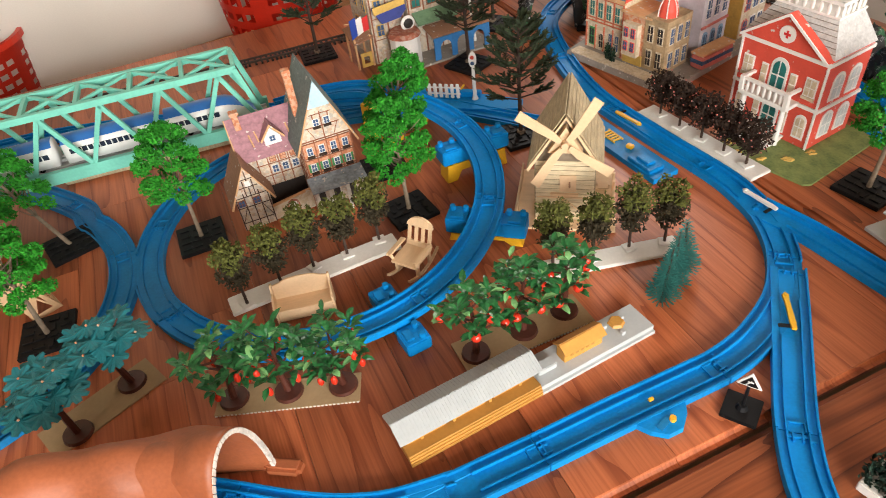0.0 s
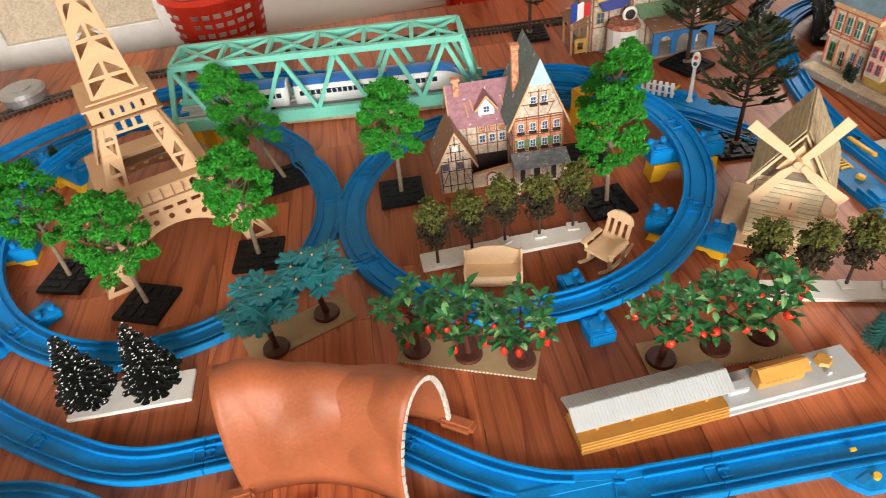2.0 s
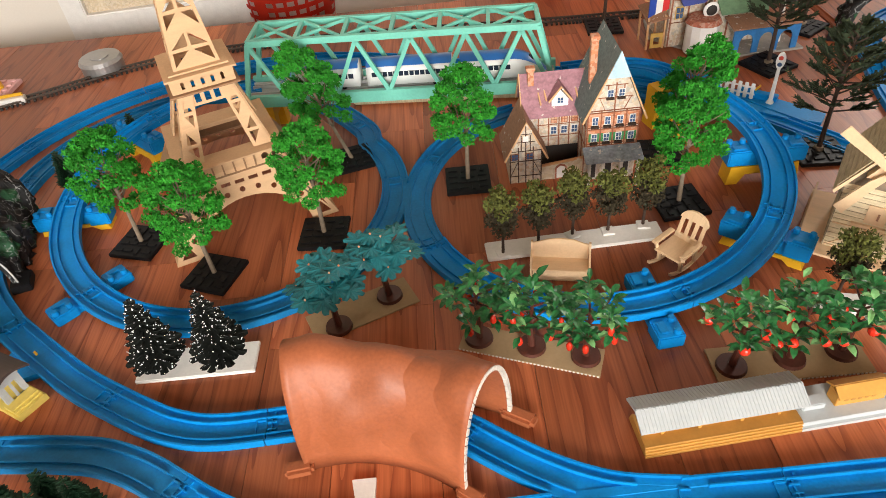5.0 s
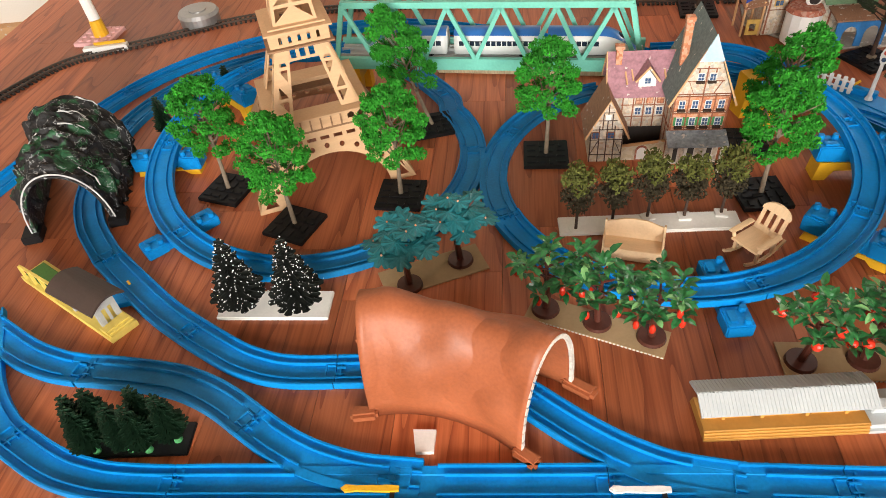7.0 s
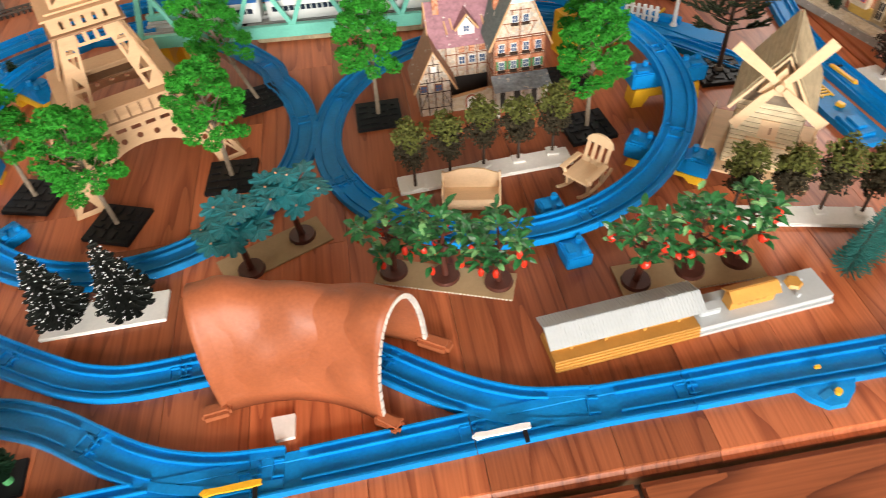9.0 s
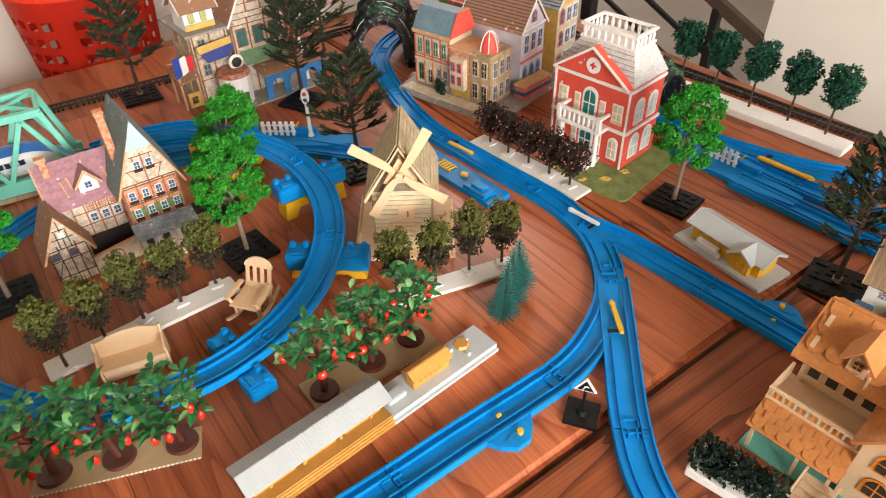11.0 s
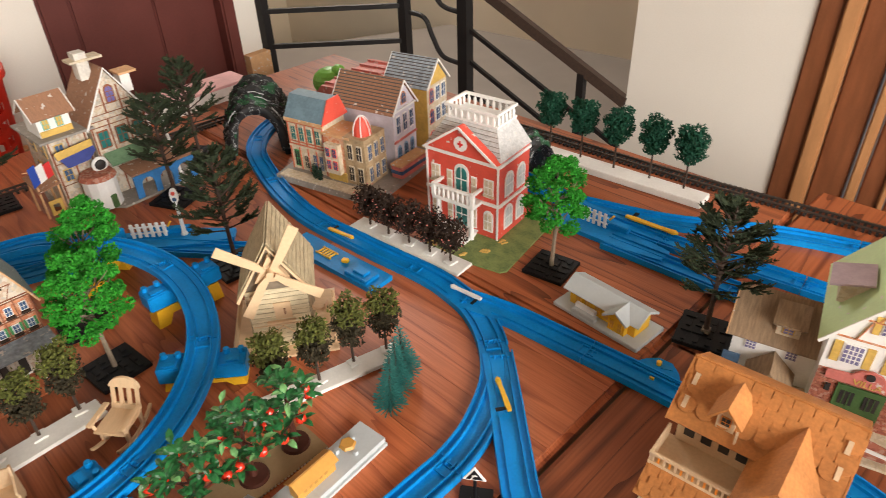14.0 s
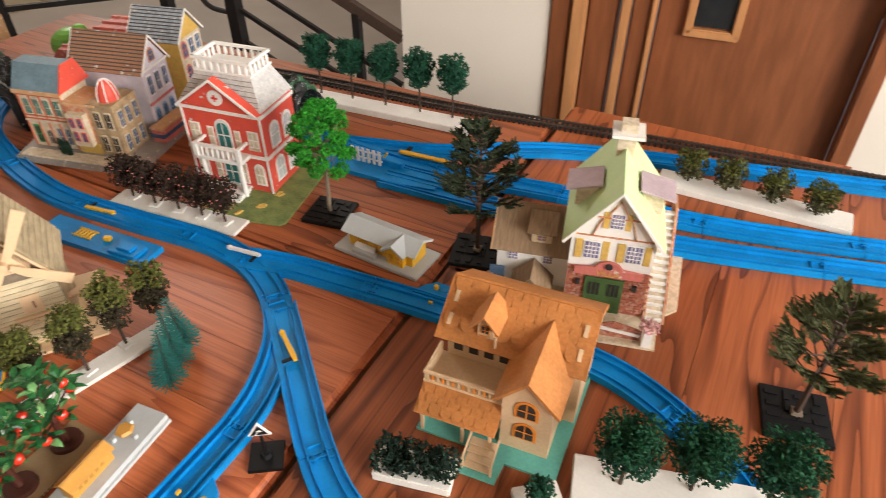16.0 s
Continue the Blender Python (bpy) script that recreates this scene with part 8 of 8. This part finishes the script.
def green_house():
    t = thing("green_roof_house", 0.748, 0.413, 0, -52, "card model house with pale green roof and brick ground floor", "model house")
    part("base_plate", slab(B(), [(-0.10, 0.0), (-0.01, -0.052), (0.108, -0.052), (0.112, 0.0), (0.135, 0.02), (0.150, 0.165), (-0.09, 0.165)], 0, 0.003, "z"), STUCCO, t)
    gable_block(t, 0.0, 0.092, 0.0, 0.130, 0.112, 0.172, PAPERW, LIME, "y", 0.008, 0.0026, PAPERW)
    F = face(0.0)
    bk = part("brick_front", fbox(F, 0.046, 0.034, 0.091, 0.066, 0.001), BRICKR, t, "printed brick ground floor")
    for k in range(16):
        for i in range(8):
            part("brick", fbox(F, 0.006 + 0.0115 * i + 0.0028 * (k % 2), 0.0035 + 0.0041 * k, 0.0104, 0.0034, 0.0006, 0.001), BRICKR, bk)
    beams(t, F, [((0, 0.112), (0.092, 0.112)), ((0.020, 0.138), (0.072, 0.138)), ((0.022, 0.112), (0.030, 0.136)), ((0.070, 0.112), (0.062, 0.136)), ((0.034, 0.138), (0.046, 0.160)), ((0.058, 0.138), (0.046, 0.160))], 0.0036, SALMON, 0.0009)
    LV = M("lavender_pane_print", (0.18, 0.16, 0.30), 0.4, 0.3, 60)
    for u, z in ((0.024, 0.092), (0.070, 0.092), (0.046, 0.134)):
        k = 0.8 if z > 0.12 else 1
        w = window(t, F, u, z, 0.020 * k, 0.026 * k, PAPERW, LV, (3, 3))
        for s in (-1, 1):
            part("shutter", fbox(F, u + s * 0.0145 * k, z, 0.0075 * k, 0.026 * k, 0.0014), AMBER, w)
    sg = part("sign_board", fpoly(F, [(0.008, 0.058), (0.084, 0.058), (0.084, 0.068), (0.062, 0.070), (0.056, 0.077), (0.046, 0.080), (0.036, 0.077), (0.030, 0.070), (0.008, 0.068)], 0.003, 0.0016), PINKP, t, "coral shaped signboard")
    cu = bpy.data.curves.new("sign_lettering", "FONT")
    cu.body, cu.size, cu.align_x, cu.extrude = "VILLA", 0.0105, "CENTER", 0.0003
    cu.materials.append(AMBER)
    lt = new("sign_lettering", cu)
    lt.parent = sg
    lt["label"] = "yellow painted lettering"
    lt.matrix_basis = pose(0.046, -0.0050, 0.0592, 90, 0, 0)
    part("clock", rod(B(), (0.046, -0.0046, 0.0735), (0.046, -0.006, 0.0735), 0.0042, None, 14), DARKP, sg)
    dr = part("double_door", fbox(F, 0.044, 0.028, 0.044, 0.052, 0.002, 0.0016), GREEND, t, "green double door")
    for s in (-1, 1):
        part("door_pane", fbox(F, 0.044 + s * 0.011, 0.038, 0.013, 0.018, 0.0006, 0.0036), DARKP, dr)
        for k in range(2):
            part("glazing_bar", fbox(F, 0.044 + s * 0.011 + (k - 0.5) * 0.005, 0.038, 0.0008, 0.018, 0.0005, 0.0042), GREEND, dr)
        part("door_lamp", fbox(F, 0.046 + s * 0.032, 0.045, 0.005, 0.008, 0.003, 0.0016), DARKP, t)
    # chimney and dormers
    ch = part("chimney", box(B(), 0.046, 0.095, 0.178, 0.020, 0.020, 0.030), STUCCO, t)
    part("chimney_cap", box(B(), 0.046, 0.095, 0.192, 0.036, 0.036, 0.004), PAPERW, ch)
    part("chimney_pot", box(B(), 0.046, 0.095, 0.199, 0.018, 0.018, 0.010), STUCCO, ch)
    for s in (-1, 1):
        d = part("dormer", box(B(), 0.046 + s * 0.036, 0.055, 0.134, 0.024, 0.026, 0.026), STUCCO, t)
        part("dormer_roof", box(B(), 0.046 + s * 0.040, 0.055, 0.149, 0.040, 0.042, 0.0024, 0, 0, s * 14), M("lilac_card", (0.46, 0.36, 0.40), 0.7, 0.15, 60) if s < 0 else bpy.data.materials["lilac_card"], d, "lilac dormer roof")
    # outside stair on the right
    part("stair_wall", slab(B(), [(-0.01, 0.003), (0.12, 0.003), (0.12, 0.100), (0.09, 0.100)], 0.094, 0.097, "x"), SALMON, t)
    part("stair_side", slab(B(), [(-0.01, 0.003), (0.12, 0.003), (0.12, 0.100), (0.09, 0.100)], 0.116, 0.119, "x"), SALMON, t)
    for k in range(16):
        part("stair_tread", box(B(), 0.1065, -0.004 + 0.0062 * k, 0.006 + 0.0058 * k, 0.019, 0.007, 0.0024), PAPERW, t)
    part("stair_slope", slab(B(), [(-0.008, 0.003), (0.090, 0.003), (0.090, 0.094), (-0.008, 0.0035)], 0.0971, 0.1159, "x"), STUCCO, t)
    # annex
    gable_block(t, -0.086, 0.002, 0.030, 0.110, 0.056, 0.092, PAPERW, TANP, "x", 0.006, 0.0024, LEDGE)
    for u in (-0.066, -0.024):
        window(t, face(0.030), u, 0.044, 0.013, 0.014, PAPERW, LV, (2, 2))
    d = part("dormer", box(B(), -0.034, 0.046, 0.074, 0.024, 0.024, 0.020), STUCCO, t)
    window(t, face(0.034), -0.034, 0.074, 0.012, 0.013, AMBER, LV, (1, 2))
    part("dormer_roof", box(B(), -0.034, 0.044, 0.0865, 0.034, 0.036, 0.0022, 0, 16), TANP, d)
    gable_block(t, -0.058, -0.022, -0.004, 0.032, 0.022, 0.040, STUCCO, TANP, "y", 0.006, 0.0022, TANP)
    window(t, face(-0.004), -0.040, 0.012, 0.014, 0.022, BRICKR, DARKP, (0, 0), False, "porch_door")
    part("hanging_sign", box(B(), -0.082, 0.010, 0.024, 0.018, 0.003, 0.030), M("petrol_blue_print", (0.07, 0.13, 0.22), 0.6, 0.3, 60), t, "blue hanging shop sign")
    # flower pots and fence
    for x, y in ((0.098, -0.046), (-0.088, -0.010)):
        p = part("pot_post", box(B(), x, y, 0.014, 0.010, 0.010, 0.022), PAPERW, t)
        bm = B()
        leaf_cloud(bm, random.Random(3), x, y, 0.032, 0.011, 0.011, 0.008, 160, 0.0024, 0.2)
        part("flowers", bm, PINKB, p)
    part("ramp_fence", fpoly(face(-0.040), [(0.020, 0.003), (0.092, 0.003), (0.092, 0.018), (0.060, 0.026), (0.020, 0.012)], 0.002), BRICKR, t)
    part("lattice_fence", bar(B(), (0.02, -0.044, 0.020), (0.09, -0.044, 0.012), 0.0016, 0.004), PAPERW, t)


green_house()


def yellow_hall():
    t = thing("yellow_station_hall", 0.641, 0.628, 0, -70, "small yellow plastic station hall with a pale grey roof", "toy station")
    part("base_plate", box(B(), 0, 0, 0.003, 0.130, 0.060, 0.006, bev=0.0008), PALEG, t)
    part("base_step", box(B(), -0.018, -0.024, 0.009, 0.036, 0.010, 0.006, bev=0.0006), PALEG, t)
    gable_block(t, -0.050, 0.050, -0.014, 0.018, 0.029, 0.038, YELLOW, PALEG, "x", 0.006, 0.0022, PALEG, 0.006)
    gable_block(t, 0.016, 0.040, -0.022, 0.0, 0.029, 0.038, YELLOW, PALEG, "y", 0.005, 0.0022, PALEG, 0.006)
    for u in (-0.036, -0.022, -0.006, 0.008):
        window(t, face(-0.014), u, 0.017, 0.008, 0.013, YELLOW, OCHRE2, (1, 1))
    for u in (0.022, 0.034):
        window(t, face(-0.022), u, 0.017, 0.006, 0.013, YELLOW, OCHRE2, (1, 1))
    part("bench", box(B(), -0.020, -0.020, 0.014, 0.030, 0.006, 0.006), PAPERW, t)


yellow_hall()


def yellow_platform():
    t = thing("yellow_platform", -0.546, 0.246, 0, 177, "yellow and green toy platform with a dark roofed shelter", "toy station")
    part("platform", slab(B(), [(0.0, 0.0), (0.19, -0.012), (0.19, -0.046), (-0.004, -0.034)], 0, 0.008, "z"), LAMPY, t)
    for k in range(3):
        part("platform_step", slab(B(), [(-0.002 + 0.004 * k, -0.002), (0.02, -0.003), (0.02, -0.032), (-0.005 + 0.004 * k, -0.032)], 0.008 + 0.002 * k, 0.010 + 0.002 * k, "z"), LAMPY, t)
    part("lawn", box(B(), 0.135, -0.026, 0.009, 0.10, 0.024, 0.003, -4), M("green_platform_plastic", (0.06, 0.17, 0.03), 0.6, 0.2, 40), t, "green platform inlay")
    for x, y in ((0.018, -0.008), (0.018, -0.028), (0.075, -0.010), (0.075, -0.032)):
        part("post", box(B(), x, y, 0.024, 0.004, 0.004, 0.034), GREYP, t)
    for x in (0.018, 0.075):
        part("end_wall", panel([(-0.012, 0.008), (0.012, 0.008), (0.012, 0.042), (0, 0.047), (-0.012, 0.042)], [[(-0.007, 0.014), (-0.001, 0.014), (-0.001, 0.034), (-0.007, 0.034)], [(0.002, 0.014), (0.007, 0.014), (0.007, 0.034), (0.002, 0.034)]], 0.002, pose(x, -0.020, 0, 0, 0, 88)), GREYP, t)
    bm = B()
    pts = [(-0.022 + 0.0044 * k, 0.042 + 0.009 * math.sin(math.pi * k / 10)) for k in range(11)]
    slab(bm, pts + [(u, z + 0.003) for u, z in pts[::-1]], 0.006, 0.090, "x")
    bmesh.ops.translate(bm, verts=bm.verts, vec=(0, -0.020, 0))
    part("shelter_roof", bm, UMBRF, t, "dark brown arched roof")
    for k in range(5):
        part("fence_post", box(B(), 0.10 + 0.02 * k, -0.014, 0.018, 0.003, 0.003, 0.022), LAMPY, t)
    part("fence_rail", bar(B(), (0.098, -0.014, 0.026), (0.184, -0.016, 0.026), 0.003, 0.003), LAMPY, t)
    part("bench", box(B(), 0.098, -0.034, 0.013, 0.034, 0.010, 0.010, -4, bev=0.001), LAMPY, t)


yellow_platform()


# ---- toy train ----
def train():
    A, Bp = Vector((-0.606, 0.806, 0)), Vector((-0.163, 0.958, 0))
    d = (Bp - A).normalized()
    turn = math.degrees(math.atan2(d.y, d.x))
    for i, (s, kind, lab) in enumerate(((0.072, "head", "blue and white toy express train end car with pointed nose"), (0.212, "mid", "blue and white toy express train middle car"), (0.352, "tail", "blue and white toy express train end car with pointed nose"))):
        p = A + d * (s + 0.040)
        t = thing("train_car", p.x, p.y, 0.0735, turn, lab, "toy train", "toy train cars")
        L = 0.128
        prof = [(-0.0175, 0.006), (-0.018, 0.022), (-0.015, 0.034), (-0.009, 0.039), (0, 0.0405), (0.009, 0.039), (0.015, 0.034), (0.018, 0.022), (0.0175, 0.006)]
        xs = [(-L / 2 + L * k / 16) for k in range(17)]
        for name, mt, sel in (("car_body", TRAINW, None), ("roof", TRAINB, 1)):
            bm = B()
            rings = []
            for x in xs:
                k = 1.0
                if kind == "head" and x < -0.012:
                    k = max(0.10, 1 - ((-0.012 - x) / (L / 2 - 0.012)) ** 2.0 * 0.92)
                if kind == "tail" and x > 0.012:
                    k = max(0.10, 1 - ((x - 0.012) / (L / 2 - 0.012)) ** 2.0 * 0.92)
                kk = k**0.6
                pr = prof if sel is None else [(u * 1.02, z + 0.0006) for u, z in prof[2:7]]
                rings.append([bm.verts.new((x, u * (0.3 + 0.7 * kk), 0.006 + (z - 0.006) * k)) for u, z in pr])
            n = len(rings[0])
            for r, q in zip(rings, rings[1:]):
                for j in range(n - 1):
                    bm.faces.new((r[j], q[j], q[j + 1], r[j + 1]))
                if sel is None:
                    bm.faces.new((r[-1], q[-1], q[0], r[0]))
            if sel is None:
                bm.faces.new(rings[0])
                bm.faces.new(rings[-1][::-1])
            bmesh.ops.recalc_face_normals(bm, faces=bm.faces)
            for f in bm.faces:
                f.smooth = True
            part(name, bm, mt, t)
        x0, x1 = (-0.010, 0.056) if kind == "head" else (-0.056, 0.010) if kind == "tail" else (-0.056, 0.056)
        for s2 in (-1, 1):
            b = part("window_band", box(B(), (x0 + x1) / 2, s2 * 0.0178, 0.0235, x1 - x0, 0.0012, 0.007), TRAING, t)
            n = int((x1 - x0) / 0.008)
            for k in range(1, n):
                part("window_pillar", box(B(), x0 + (x1 - x0) * k / n, s2 * 0.0183, 0.0235, 0.0014, 0.0008, 0.007), TRAINW, b)
        if kind != "mid":
            sx = -1 if kind == "head" else 1
            part("windscreen", ball(B(), sx * 0.034, 0, 0.027, 0.016, 0.010, 0.006, 14, 8), TRAING, t, "dark glazed windscreen")
        for x in (-0.038, 0.038):
            for s2 in (-1, 1):
                part("wheel", rod(B(), (x, s2 * 0.010, 0.005), (x, s2 * 0.0135, 0.005), 0.005, None, 12), BLACK, t)


train()


# ---- things beyond the toys ----
def basket(x, y, z, r, h, mat, lab):
    t = thing("plastic_basket", x, y, z, 0, lab, "basket")
    n, rb = 84, r * 0.80
    levels = [0.0, 0.05] + [0.05 + 0.80 * k / 15 for k in range(1, 16)] + [0.93, 1.0]
    bm = B()
    rings = [[bm.verts.new(((rb + (r - rb) * f) * math.cos(6.2832 * k / n), (rb + (r - rb) * f) * math.sin(6.2832 * k / n), h * f)) for k in range(n)] for f in levels]
    for i in range(len(levels) - 1):
        for k in range(n):
            hole = i % 2 == 1 and 1 <= i <= 15 and k % 3 != 0 and (k // 3) % 7 != 6
            if not hole:
                bm.faces.new((rings[i][k], rings[i][(k + 1) % n], rings[i + 1][(k + 1) % n], rings[i + 1][k]))
    bmesh.ops.solidify(bm, geom=bm.faces[:], thickness=0.003)
    part("basket_wall", bm, mat, t)
    part("basket_floor", rod(B(), (0, 0, 0), (0, 0, 0.006), rb, None, 30), mat, t)
    bm = B()
    m = 48
    for k in range(m):
        a0, a1 = 6.2832 * k / m, 6.2832 * (k + 1) / m
        bar(bm, (r * 1.025 * math.cos(a0), r * 1.025 * math.sin(a0), h), (r * 1.025 * math.cos(a1), r * 1.025 * math.sin(a1), h), 0.010, 0.014)
    part("rim", bm, mat, t)


basket(-0.29, 1.63, -0.20, 0.145, 0.33, REDB, "large red perforated plastic basket beside the table")
basket(-0.98, 1.48, -0.20, 0.125, 0.22, REDB, "red perforated plastic basket under a blue one")
basket(-0.98, 1.48, 0.03, 0.115, 0.12, BLUEB, "dark blue perforated plastic basket stacked on a red one")
for x, y, w in ((-0.325, 1.62, 0.34), (-0.98, 1.48, 0.32)):
    t = thing("low_stool", x, y, -0.41, 30, "low wooden stool holding plastic baskets", "stool")
    part("seat", box(B(), 0, 0, 0.200, w, w, 0.02, bev=0.003), DOORW, t)
    for sx in (-1, 1):
        for sy in (-1, 1):
            part("leg", box(B(), sx * w * 0.4, sy * w * 0.4, 0.095, 0.03, 0.03, 0.19), DOORW, t)
t = thing("pink_box", 0.200, 1.625, 0, 26, "flat pink and white cardboard box lying on the table", "box")
part("box_body", box(B(), 0, 0, 0.016, 0.26, 0.075, 0.032, bev=0.001), PAPERW, t)
part("box_lid", box(B(), 0, 0, 0.034, 0.264, 0.079, 0.006, bev=0.001), PINKB, t)
t = thing("red_toy_roof", 0.545, 1.42, 0, -52, "red low plastic toy building behind the townhouses", "toy building")
bm = slab(B(), [(-0.065, 0.0), (0.065, 0.0), (0.065, 0.05), (0.035, 0.085), (-0.035, 0.085), (-0.065, 0.05)], -0.09, 0.09, "y")
part("body", bm, PINKP, t)
for k in range(6):
    part("roof_rib", box(B(), 0, -0.075 + 0.03 * k, 0.087, 0.07, 0.004, 0.004), PINKP, t)
t = thing("green_toy", 0.505, 1.555, 0, 0, "round lime green plastic toy at the table's corner", "toy")
bm = ball(B(), 0, 0, 0.032, 0.040, 0.040, 0.032, 16, 10)
part("body", bm, GREENT, t)
part("eye_bump", ball(B(), 0.018, -0.014, 0.058, 0.016, 0.016, 0.014, 12, 8), GREENT, t)
t = thing("metal_tin", -1.06, 0.93, 0, 0, "round flat grey metal tin with a lid", "tin")
part("tin_body", rod(B(), (0, 0, 0), (0, 0, 0.020), 0.040, None, 28), STEEL, t)
part("tin_lid", rod(B(), (0, 0, 0.020), (0, 0, 0.027), 0.042, 0.038, 28), STEEL, t)
part("lid_button", rod(B(), (0, 0, 0.027), (0, 0, 0.029), 0.018, None, 20), STEEL, t)
t = thing("building_brick_plate", -1.215, 0.80, 0, 22, "pink toy brick plate with a white and yellow stand", "toy bricks")
part("plate", box(B(), 0, 0, 0.004, 0.075, 0.075, 0.008, bev=0.0008), PINKB, t)
for i in range(4):
    for k in range(4):
        part("stud", rod(B(), (-0.027 + 0.018 * i, -0.027 + 0.018 * k, 0.008), (-0.027 + 0.018 * i, -0.027 + 0.018 * k, 0.011), 0.005, None, 8), PINKB, t)
part("foot", rod(B(), (0.005, 0, 0.008), (0.005, 0, 0.040), 0.015, 0.012, 12), YELLOW, t)
part("column", rod(B(), (0.005, 0, 0.04), (-0.01, 0.01, 0.16), 0.011, 0.010, 12), PAPERW, t)
t = thing("pencil_box", -1.155, 0.765, 0, 35, "small white bar with a yellow pencil on top", "pencil")
part("bar", box(B(), 0, 0, 0.006, 0.085, 0.014, 0.012, bev=0.0008), PAPERW, t)
part("pencil", rod(B(), (-0.02, 0.002, 0.0155), (0.04, 0.002, 0.0155), 0.0032, None, 6), YELLOW, t)
